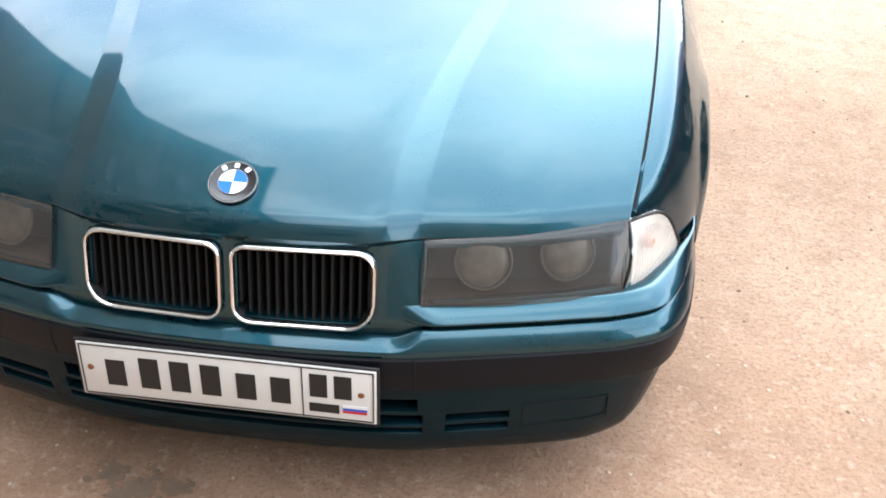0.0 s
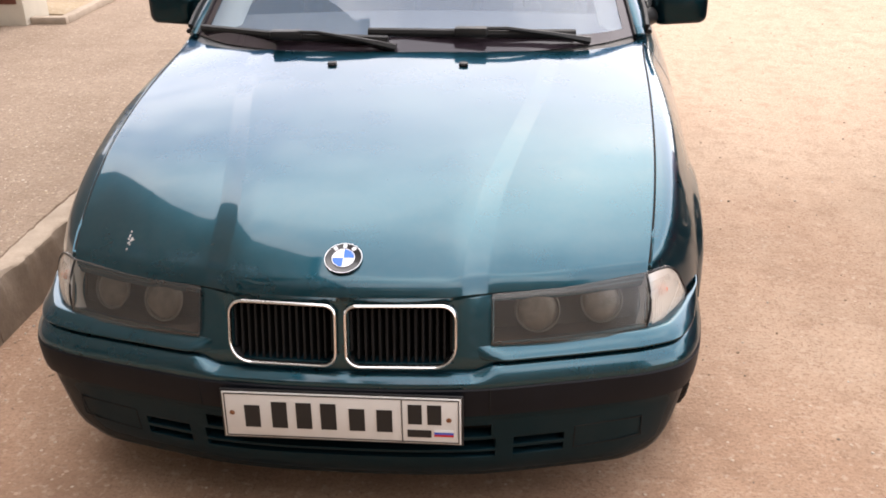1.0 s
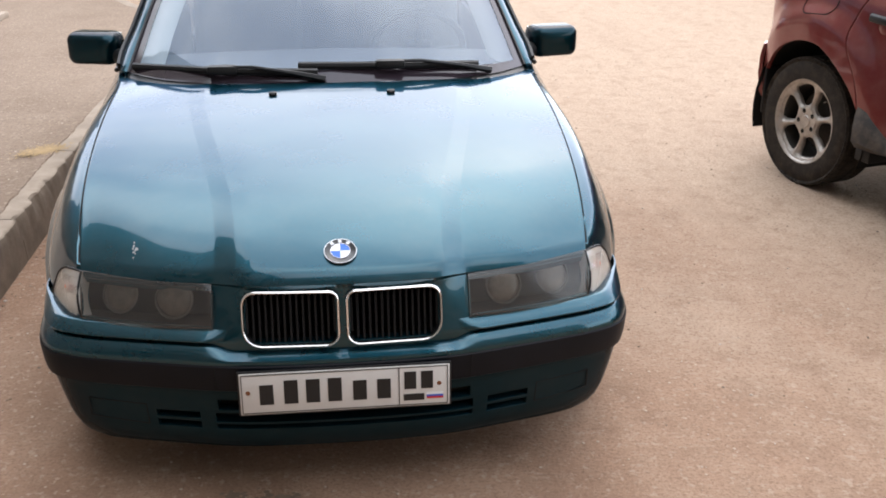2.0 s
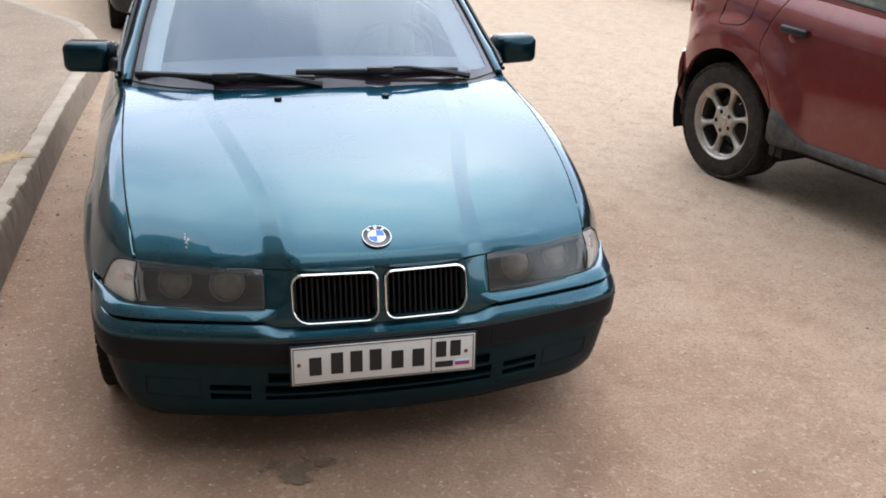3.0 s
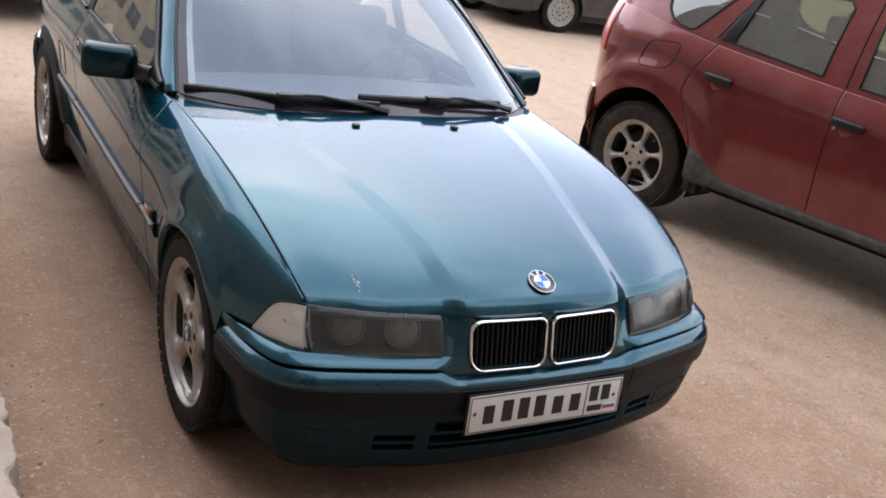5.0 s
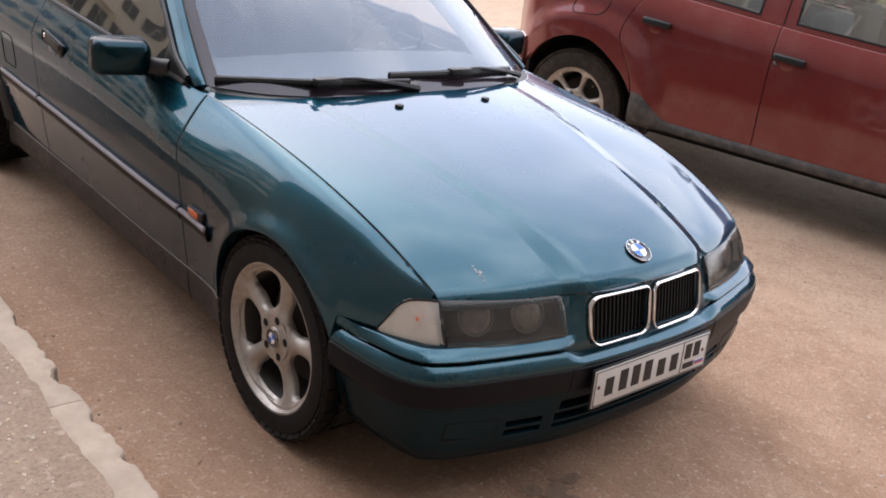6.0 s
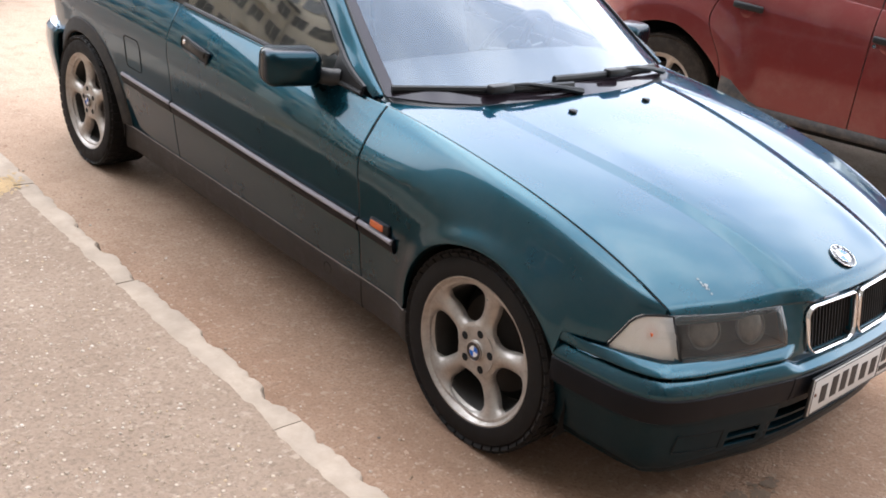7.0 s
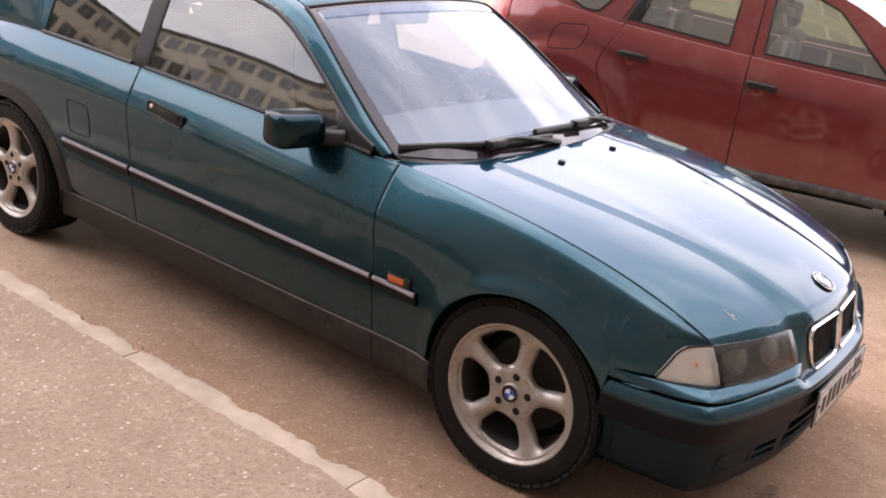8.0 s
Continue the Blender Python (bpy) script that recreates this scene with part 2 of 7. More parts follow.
def part(name, bm, material, parent=None, label="", angle=35.0, smooth=True):
    """Links a bmesh as one mesh object under a thing or a part."""
    me = bpy.data.meshes.new(name)
    bm.to_mesh(me)
    bm.free()
    if smooth:
        me.polygons.foreach_set("use_smooth", [True] * len(me.polygons))
        me.set_sharp_from_angle(angle=radians(angle))
    for m in (material if isinstance(material, (list, tuple)) else [material]):
        me.materials.append(m)
    ob = new(name, me)
    ob.parent = parent
    if label:
        ob["label"] = label
    return ob


def thing(name, label, category, m=None, group="", kind=""):
    """An Empty at the base of a thing."""
    ob = new(name)
    ob.empty_display_size = 0.1
    if m is not None:
        ob.matrix_world = m
    return tagged(ob, label, category, group, kind)


def sheet(bm, rows, closed=False):
    """A grid of faces through rows of points."""
    vs = [[bm.verts.new(p) for p in row] for row in rows]
    for a, b in zip(vs, vs[1:]):
        n = len(a)
        for j in range(n if closed else n - 1):
            k = (j + 1) % n
            bm.faces.new((a[j], a[k], b[k], b[j]))
    return vs


def orient(bm, centre):
    """Turns an open sheet's faces away from a point."""
    bm.normal_update()
    c = Vector(centre)
    s = sum(f.normal.dot((f.calc_center_median() - c).normalized()) * f.calc_area() for f in bm.faces)
    if s < 0:
        bmesh.ops.reverse_faces(bm, faces=bm.faces[:])
    bm.normal_update()


def skirt(bm, depth, roll=0.0015, way=None):
    """Folds the open edges of a sheet inwards, with a small rounded edge."""
    bm.normal_update()
    edges = [e for e in bm.edges if e.is_boundary]
    made = {}

    def low(v):
        if v not in made:
            n = v.normal.copy()
            side = Vector()
            for e in v.link_edges:
                if e.is_boundary:
                    f = e.link_faces[0]
                    mid = (e.verts[0].co + e.verts[1].co) / 2
                    out = mid - f.calc_center_median()
                    d = (e.verts[1].co - e.verts[0].co).normalized()
                    out -= d * out.dot(d)
                    side += out.normalized()
            side = side.normalized() if side.length > 1e-6 else Vector()
            deep = n * -depth if way is None else Vector(way) * depth
            made[v] = (bm.verts.new(v.co + side * roll * 0.7 - n * roll * 0.3), bm.verts.new(v.co + side * roll - n * roll), bm.verts.new(v.co + side * roll + deep))
        return made[v]
    pairs = []
    for e in edges:
        f = e.link_faces[0]
        a, b = e.verts
        for l in f.loops:
            if l.edge == e:
                a, b = l.vert, l.link_loop_next.vert
        pairs.append((a, b))
    for a, b in pairs:
        la, lb = low(a), low(b)
        ca, cb = a, b
        for k in range(3):
            bm.faces.new((cb, ca, la[k], lb[k]))
            ca, cb = la[k], lb[k]


def box(bm, size, loc=(0, 0, 0), m=None, bevel=0.0, seg=2):
    """A box with rounded edges."""
    r = bmesh.ops.create_cube(bm, size=1.0, matrix=(m or Matrix()) @ Matrix.Translation(loc) @ Matrix.Diagonal((*size, 1)))
    if bevel:
        es = list({e for v in r["verts"] for e in v.link_edges})
        bmesh.ops.bevel(bm, geom=es, offset=bevel, segments=seg, profile=0.5, affect="EDGES")


def tube(bm, pts, radius, seg=8, taper=None, flat=1.0):
    """A round bar along a line of points."""
    pts = [Vector(p) for p in pts]
    rows = []
    for i, p in enumerate(pts):
        d = (pts[min(i + 1, len(pts) - 1)] - pts[max(i - 1, 0)]).normalized()
        up = Vector((0, 0, 1)) if abs(d.z) < 0.9 else Vector((0, 1, 0))
        a = d.cross(up).normalized()
        b = a.cross(d).normalized()
        r = radius if taper is None else radius * taper[i]
        rows.append([p + a * r * math.cos(t) + b * r * flat * math.sin(t) for t in [2 * math.pi * k / seg for k in range(seg)]])
    vs = sheet(bm, rows, closed=True)
    bm.faces.new(vs[0][::-1])
    bm.faces.new(vs[-1])


def revolve(bm, profile, seg=48, axis=(0, 0, 0), side=1.0):
    """Turns a profile of (radius, x) about the x axis through a point."""
    ax = Vector(axis)
    rows = []
    for k in range(seg):
        t = 2 * math.pi * k / seg
        rows.append([ax + Vector((side * x, r * math.cos(t), r * math.sin(t))) for r, x in profile])
    rows.append(None)
    vs = [[bm.verts.new(p) for p in row] for row in rows[:-1]]
    for i in range(seg):
        a, b = vs[i], vs[(i + 1) % seg]
        for j in range(len(profile) - 1):
            bm.faces.new((a[j], b[j], b[j + 1], a[j + 1]))
    bmesh.ops.remove_doubles(bm, verts=[v for row in vs for v in row], dist=1e-5)


def smooth01(t):
    t = min(max(t, 0.0), 1.0)
    return t * t * (3 - 2 * t)


def lerp(a, b, t):
    return a + (b - a) * t


def rounded_rect(x0, x1, z0, z1, r, n=6):
    """Points round a rectangle with round corners, from its lower left, as (x, z). r: one radius or four (bl, br, tr, tl)."""
    rs = r if isinstance(r, tuple) else (r,) * 4
    pts = []
    for (cx, cz, a0), q in zip(((x0, z0, 180), (x1, z0, 270), (x1, z1, 0), (x0, z1, 90)), rs):
        ox = cx + (q if cx == x0 else -q)
        oz = cz + (q if cz == z0 else -q)
        for k in range(n + 1):
            t = radians(a0 + 90 * k / n)
            pts.append((ox + q * math.cos(t), oz + q * math.sin(t)))
    return pts


# ---------------------------------------------------------------- ground, pavement, kerb
def ground_mat(name, cols, chips, scale, lit_dust=None):
    """Dusty trodden surface: broad stains, grit and pale chips of stone."""
    m = bpy.data.materials.new(name)
    m.use_nodes = True
    nt = m.node_tree
    b = nt.nodes["Principled BSDF"]
    b.inputs["Roughness"].default_value = 0.95
    b.inputs["Specular IOR Level"].default_value = 0.2
    tc = nt.nodes.new("ShaderNodeTexCoord")

    def tex(s, detail=6.0, r=0.6):
        n = nt.nodes.new("ShaderNodeTexNoise")
        n.inputs["Scale"].default_value, n.inputs["Detail"].default_value, n.inputs["Roughness"].default_value = s, detail, r
        nt.links.new(tc.outputs["Object"], n.inputs["Vector"])
        return n.outputs[0]

    def rng(src, lo, hi, to=1.0):
        r = nt.nodes.new("ShaderNodeMapRange")
        r.inputs["From Min"].default_value, r.inputs["From Max"].default_value, r.inputs["To Max"].default_value = lo, hi, to
        nt.links.new(src, r.inputs["Value"])
        return r.outputs[0]

    def mix(fac, a, c):
        x = nt.nodes.new("ShaderNodeMix")
        x.data_type = "RGBA"
        nt.links.new(fac, x.inputs[0])
        for sock, v in ((x.inputs[6], a), (x.inputs[7], c)):
            if isinstance(v, tuple):
                sock.default_value = (*v, 1)
            else:
                nt.links.new(v, sock)
        return x.outputs[2]
    col = mix(rng(tex(0.55 * scale), 0.38, 0.64), cols[0], cols[1])
    col = mix(rng(tex(2.6 * scale, 8, 0.65), 0.44, 0.66, 0.75), col, cols[2])
    if lit_dust:                                    # stronger light on the open yard, put into a paler dusty colour
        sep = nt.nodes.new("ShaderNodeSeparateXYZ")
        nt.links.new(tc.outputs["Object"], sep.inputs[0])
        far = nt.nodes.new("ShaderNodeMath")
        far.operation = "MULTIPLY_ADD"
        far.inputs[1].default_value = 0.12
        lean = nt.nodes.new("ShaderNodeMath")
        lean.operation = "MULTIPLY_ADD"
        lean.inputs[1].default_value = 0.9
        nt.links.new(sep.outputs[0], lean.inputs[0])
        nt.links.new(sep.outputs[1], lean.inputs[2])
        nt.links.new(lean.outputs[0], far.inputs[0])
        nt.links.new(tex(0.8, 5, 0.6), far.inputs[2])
        col = mix(rng(far.outputs[0], 0.50, 1.10, 0.9), col, lit_dust)
        along = nt.nodes.new("ShaderNodeMapping")    # worn by wheels along the kerb
        along.inputs["Scale"].default_value = (2.6, 0.22, 1.0)
        nt.links.new(tc.outputs["Object"], along.inputs["Vector"])
        ruts = nt.nodes.new("ShaderNodeTexNoise")
        ruts.inputs["Scale"].default_value = 1.6
        ruts.inputs["Detail"].default_value = 6.0
        nt.links.new(along.outputs[0], ruts.inputs["Vector"])
        col = mix(rng(ruts.outputs[0], 0.48, 0.68, 0.12), col, lit_dust)
        col = mix(rng(ruts.outputs[0], 0.50, 0.32, 0.10), col, cols[2])
        col = mix(rng(tex(9.0, 8, 0.7), 0.50, 0.72, 0.45), col, cols[2])
        col = mix(rng(tex(17.0, 6, 0.65), 0.54, 0.72, 0.35), col, lit_dust)
    grit = tex(90 * scale, 4, 0.7)
    col = mix(rng(grit, 0.48, 0.70, 0.75), col, cols[3])
    pebble = tex(38 * scale, 3, 0.6)
    col = mix(rng(pebble, 0.56, 0.70, 0.5), col, cols[4])
    vor = nt.nodes.new("ShaderNodeTexVoronoi")
    vor.inputs["Scale"].default_value = 46 * scale
    vor.inputs["Randomness"].default_value = 1.0
    nt.links.new(tc.outputs["Object"], vor.inputs["Vector"])
    pick = nt.nodes.new("ShaderNodeSeparateColor")
    nt.links.new(vor.outputs["Color"], pick.inputs[0])
    rare = rng(pick.outputs[0], 1 - chips, 1 - chips + 0.01)
    spot = rng(vor.outputs["Distance"], 0.26, 0.16)
    mul = nt.nodes.new("ShaderNodeMath")
    mul.operation = "MULTIPLY"
    nt.links.new(rare, mul.inputs[0])
    nt.links.new(spot, mul.inputs[1])
    col = mix(mul.outputs[0], col, cols[4])
    nt.links.new(col, b.inputs["Base Color"])
    add = nt.nodes.new("ShaderNodeMath")
    add.operation = "MULTIPLY_ADD"
    add.inputs[1].default_value = 0.6
    nt.links.new(mul.outputs[0], add.inputs[0])
    nt.links.new(grit, add.inputs[2])
    bp = nt.nodes.new("ShaderNodeBump")
    bp.inputs["Strength"].default_value = 0.9
    bp.inputs["Distance"].default_value = 0.006
    nt.links.new(add.outputs[0], bp.inputs["Height"])
    bp2 = nt.nodes.new("ShaderNodeBump")
    bp2.inputs["Strength"].default_value = 0.4
    bp2.inputs["Distance"].default_value = 0.03
    nt.links.new(tex(7 * scale, 5), bp2.inputs["Height"])
    nt.links.new(bp.outputs[0], bp2.inputs["Normal"])
    nt.links.new(bp2.outputs[0], b.inputs["Normal"])
    return m


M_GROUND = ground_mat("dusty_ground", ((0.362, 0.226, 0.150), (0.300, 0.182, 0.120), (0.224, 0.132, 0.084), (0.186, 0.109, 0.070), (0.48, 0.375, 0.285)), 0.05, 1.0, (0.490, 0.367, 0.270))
M_PAVE = ground_mat("worn_asphalt", ((0.325, 0.243, 0.182), (0.285, 0.21, 0.156), (0.245, 0.177, 0.129), (0.150, 0.110, 0.081), (0.46, 0.37, 0.29)), 0.22, 0.85)
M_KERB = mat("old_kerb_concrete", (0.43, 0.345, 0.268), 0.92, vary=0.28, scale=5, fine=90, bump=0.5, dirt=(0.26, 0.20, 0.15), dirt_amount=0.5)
# upright kerb sides: their shade and dirt are both put into a darker concrete
M_KERBFACE = mat("shaded_dirty_kerb_face", (0.25, 0.19, 0.14), 0.95, vary=0.3, scale=7, fine=80, bump=0.5, dirt=(0.15, 0.11, 0.08), dirt_amount=0.6)


def ground_z(x, y):
    """The yard dips a little away from the kerb and is slightly uneven."""
    return -0.03 * smooth01((x - 1.0) / 1.2) + 0.006 * noise.noise((x * 0.9, y * 0.9, 3.1)) * smooth01((abs(x) - 1.0) / 0.6 if -1.25 < x < 1.2 else 1.0)


bm = bmesh.new()
gx = list(np.concatenate([[-400, -120, -40, -16, -8, -4], np.arange(-2.0, 4.6, 0.15), [5, 6, 7, 8, 10, 14, 20, 40, 120, 400]]))
gy = list(np.concatenate([[-400, -120, -40, -12, -6, -3], np.arange(-2.0, 6.1, 0.2), [7, 8, 9, 10, 11, 12, 14, 17, 22, 40, 120, 400]]))
sheet(bm, [[(x, y, ground_z(x, y)) for x in gx] for y in gy])
orient(bm, (0, 0, -50))
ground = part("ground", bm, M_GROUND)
tagged(ground, "dusty trodden light brown yard surface with grit", "ground", kind="structure")

# the kerb's outer edge: straight beside the car, then bending away
KERB = curve((0, -1.335, -30.0), (29.0, -1.325, -1.0), (31.0, -1.312, 1.0), (33.0, -1.298, 3.0), (34.2, -1.275, 4.2), (35.2, -1.240, 5.2), (35.9, -1.232, 5.9), (36.5, -1.300, 6.45),
             (37.4, -1.545, 7.32), (38.0, -1.82, 7.80), (38.75, -2.14, 8.46), (39.5, -2.48, 9.10), (46.0, -5.4, 14.8))
PAVE_Z, KERB_W = 0.190, 0.102


def kerb_at(s, off=0.0, h=0.0):
    a, b = KERB(max(s - 0.05, 0)), KERB(min(s + 0.05, 46))
    d = Vector((b[0] - a[0], b[1] - a[1])).normalized()
    p = KERB(s)
    return Vector((p[0] - d.y * off, p[1] + d.x * off, h))


bm = bmesh.new()
rows = []
for s in np.concatenate([[0, 10, 20, 24], np.linspace(25, 46, 60)]):
    a = kerb_at(s, KERB_W - 0.006, PAVE_Z - 0.003)
    rows.append([a] + [Vector((lerp(a.x, -60.0, t), lerp(a.y, min(a.y, 9.0) if t > 0.2 else a.y, t), PAVE_Z - 0.003 + 0.004 * noise.noise((a.x * lerp(1, 9, t), a.y, 0)))) for t in (0.004, 0.012, 0.03, 0.06, 0.15, 0.4, 1.0)])
sheet(bm, rows)
bmesh.ops.recalc_face_normals(bm, faces=bm.faces[:])
orient(bm, (-10, 0, -50))
skirt(bm, 0.15)
pave = part("pavement", bm, M_PAVE)
tagged(pave, "worn grey-brown asphalt pavement speckled with pale stones", "pavement", kind="structure")

# ragged edge of the asphalt, lapping over the back of the kerb
bm = bmesh.new()
rows = []
for s in np.linspace(27.5, 34.6, 420):
    rag = 0.006 + 0.020 * noise.noise((s * 2.3, 1.0, 5.0)) + 0.013 * noise.noise((s * 9.0, 2.0, 5.0)) + 0.008 * noise.noise((s * 30.0, 3.0, 5.0))
    rag = min(max(rag, -0.012), 0.040)
    rows.append([kerb_at(s, KERB_W - 0.004 - rag, PAVE_Z - 0.004), kerb_at(s, KERB_W - 0.001 - rag, PAVE_Z + 0.0045), kerb_at(s, KERB_W + 0.015, PAVE_Z + 0.0050),
                 kerb_at(s, KERB_W + 0.05, PAVE_Z + 0.0035), kerb_at(s, KERB_W + 0.10, PAVE_Z - 0.006)])
sheet(bm, rows)
orient(bm, (-1.4, 1.0, -50))
part("asphalt_edge", bm, M_PAVE, pave)

kerb = tagged(new("kerb"), "old chipped concrete kerb stones along the pavement", "kerb", kind="structure")
rnd = random.Random(11)
s = 24.0
while s < 44.5:
    ln = 0.76 if s > 34 else 0.98
    bm = bmesh.new()
    n = 64 if 28 < s < 34 else 12
    rows = []
    wob = rnd.uniform(0, 50)
    for k in range(n + 1):
        t = s + 0.002 + (ln - 0.004) * k / n
        q = KERB(t)
        chip = max(0.0, noise.noise((t * 3.1, wob, 0.0)) - 0.05) * 0.050 + max(0.0, noise.noise((t * 11.0, wob, 4.0)) - 0.05) * 0.045 + max(0.0, noise.noise((t * 31.0, wob, 6.0))) * 0.022
        chip2 = max(0.0, noise.noise((t * 4.3, wob, 9.0)) - 0.15) * 0.03
        wav = 0.004 * noise.noise((t * 6, wob, 2.0))
        near = 0.35 + 0.65 * smooth01((t - 29.3) / 0.6) * (1 - smooth01((t - 32.3) / 0.8))
        chip *= near
        chip2 *= near
        top = PAVE_Z + 0.004 * noise.noise((t * 1.5, wob, 7.0))
        if k in (0, n):
            top -= 0.002
        rows.append([kerb_at(t, KERB_W, -0.05), kerb_at(t, KERB_W + wav, top - 0.003), kerb_at(t, KERB_W - 0.006, top), kerb_at(t, 0.06, top + 0.001 - chip * 0.05),
                     kerb_at(t, 0.007 + chip + wav, top - 0.001), kerb_at(t, 0.002 + chip * 0.85 + wav, top - 0.005 - chip * 0.3), kerb_at(t, 0.0 + chip * 0.2 + wav, top - 0.022 - chip * 1.4),
                     kerb_at(t, -0.004 + chip2, 0.08), kerb_at(t, -0.010, 0.0), kerb_at(t, -0.012, -0.05)])
    vs = sheet(bm, rows)
    bm.faces.new(vs[0])
    bm.faces.new(vs[-1])
    bmesh.ops.recalc_face_normals(bm, faces=bm.faces[:])
    bm.normal_update()
    # faces that stand upright take the darker, shaded colour
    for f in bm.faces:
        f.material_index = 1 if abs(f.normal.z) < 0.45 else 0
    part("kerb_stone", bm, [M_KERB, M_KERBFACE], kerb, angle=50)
    s += ln


# ---------------------------------------------------------------- teal hatchback: its surfaces
# The car faces -y; x is half its width, z is height over the ground.
SEAM_X = curve(*[(y, 0.7107 + 0.0145 * (y - 0.232) - 0.0488 * math.exp((0.232 - y) / 0.309)) for y in np.linspace(0.20, 1.24, 14)], (1.36, 0.735),
               (1.5, 0.757), (1.8, 0.766), (2.4, 0.772), (3.0, 0.766), (3.4, 0.752), (3.8, 0.715), (4.05, 0.64))
SEAM_Z = curve(*[(y, 0.8708 + 0.0197 * (y - 0.232) - 0.2312 * math.exp((0.232 - y) / 0.452)) for y in np.linspace(0.20, 1.40, 14)],
               (1.6, 0.888), (2.2, 0.915), (2.8, 0.932), (3.4, 0.940), (4.05, 0.930))
WIDE = curve((0.20, 0.655), (0.232, 0.672), (0.27, 0.722), (0.31, 0.752), (0.34, 0.768), (0.40, 0.790), (0.456, 0.806), (0.55, 0.820), (0.75, 0.831), (1.0, 0.838), (1.3, 0.846),
             (2.4, 0.850), (3.1, 0.850), (3.45, 0.848), (3.7, 0.838), (3.9, 0.81), (4.05, 0.74))
CREASE_Z = curve((0.2, 0.66), (1.0, 0.700), (1.36, 0.722), (1.76, 0.750), (2.6, 0.788), (3.3, 0.806), (4.05, 0.81))


def eased(f, y0=0.20, y1=4.05, wide=0.11):
    """The same curve with its small ripples ironed out."""
    ys = np.linspace(y0, y1, 78)
    pts = []
    for y in ys:
        w = min(wide, 0.7 * (y - y0), 0.7 * (y1 - y))
        pts.append((y, sum(f(y + w * k / 6) * (7 - abs(k)) for k in range(-6, 7)) / 49))
    return curve(*pts)


SEAM_X, SEAM_Z, WIDE, CREASE_Z = eased(SEAM_X), eased(SEAM_Z), eased(WIDE), eased(CREASE_Z)
FRONT_AXLE, REAR_AXLE, HUB_Z, ARCH_R, TYRE_R = 0.75, 3.45, 0.305, 0.328, 0.306
SILL_TOP = 0.292


def HOOD_FRONT_Y(x):
    """The bonnet's front edge: further forward over the grilles than over the lamps."""
    return 0.062 + 0.26 * x * x + 0.030 * smooth01((x - 0.225) / 0.11) + 0.018 * smooth01((x - 0.45) / 0.21)


def HOOD_FRONT_Z(x):
    """Height of the bonnet's front edge."""
    return hood_z(x, HOOD_FRONT_Y(x))


def HOOD_MID_Z(y):
    """The bonnet's middle line: almost straight, rolling over the nose."""
    u = y - 0.062
    return 0.7087 + 0.2226 * u - 0.05 * u * u - 0.0583 * math.exp(-u / 0.144) - 0.018 * max(0.0, 1 - u / 0.03) ** 2


HOOD_REAR_Y = curve((0, 1.135), (0.25, 1.150), (0.45, 1.185), (0.60, 1.245), (0.68, 1.315), (0.72, 1.372))
# the bumper's outline from its middle to the wheel arch
BUMPER_XY = curve((0, 0.0, 0.014), (0.15, 0.15, 0.017), (0.30, 0.30, 0.030), (0.45, 0.445, 0.062), (0.58, 0.572, 0.094), (0.68, 0.664, 0.122),
                  (0.76, 0.734, 0.161), (0.84, 0.772, 0.230), (0.92, 0.789, 0.318), (1.06, 0.803, 0.456))


def side_x(y, z):
    """Half width of the body at a place on its side."""
    h = SEAM_Z(y) - z
    q = min(max(h / 0.21, 0.0), 1.0)
    d = WIDE(y) - SEAM_X(y)
    shelf = min(0.036, 0.36 * d) * (1 - smooth01((y - 0.75) / 0.75))     # the wing first goes on level with the bonnet
    x = SEAM_X(y) + shelf * (1 - math.exp(-max(h, 0.0) / 0.011)) + (d - shelf) * (1 - (1 - q) ** 1.55)
    if h > 0.21:
        x -= 0.045 * ((h - 0.21) / 0.44) ** 2
    d = CREASE_Z(y) - z
    if d > 0:
        x -= (0.034 * (1 - math.exp(-d / 0.085)) + 0.0060 * math.exp(-d / 0.012)) * smooth01((y - 0.80) / 0.5)
    for yc in (FRONT_AXLE, REAR_AXLE):           # the lips of the arches stand out a little
        r = math.hypot(y - yc, z - HUB_Z)
        if r < ARCH_R + 0.06:
            x += 0.012 * smooth01((ARCH_R + 0.06 - r) / 0.06)
    return x


def low_z(y):
    """The lower edge of the painted side: sill, arches, bumper and front lamp."""
    z = SILL_TOP
    for yc in (FRONT_AXLE, REAR_AXLE):
        if abs(y - yc) < ARCH_R:
            z = max(z, HUB_Z + math.sqrt(ARCH_R**2 - (y - yc) ** 2))
    if y < 0.456:
        z = max(z, 0.519)
    if y < 0.338:
        z = float(np.interp(y, (0.20, 0.232, 0.262, 0.290, 0.298, 0.331, 0.338), (0.615, 0.630, 0.622, 0.612, 0.604, 0.540, 0.521)))
    if y > 3.80:
        z = max(z, 0.56)
    return z


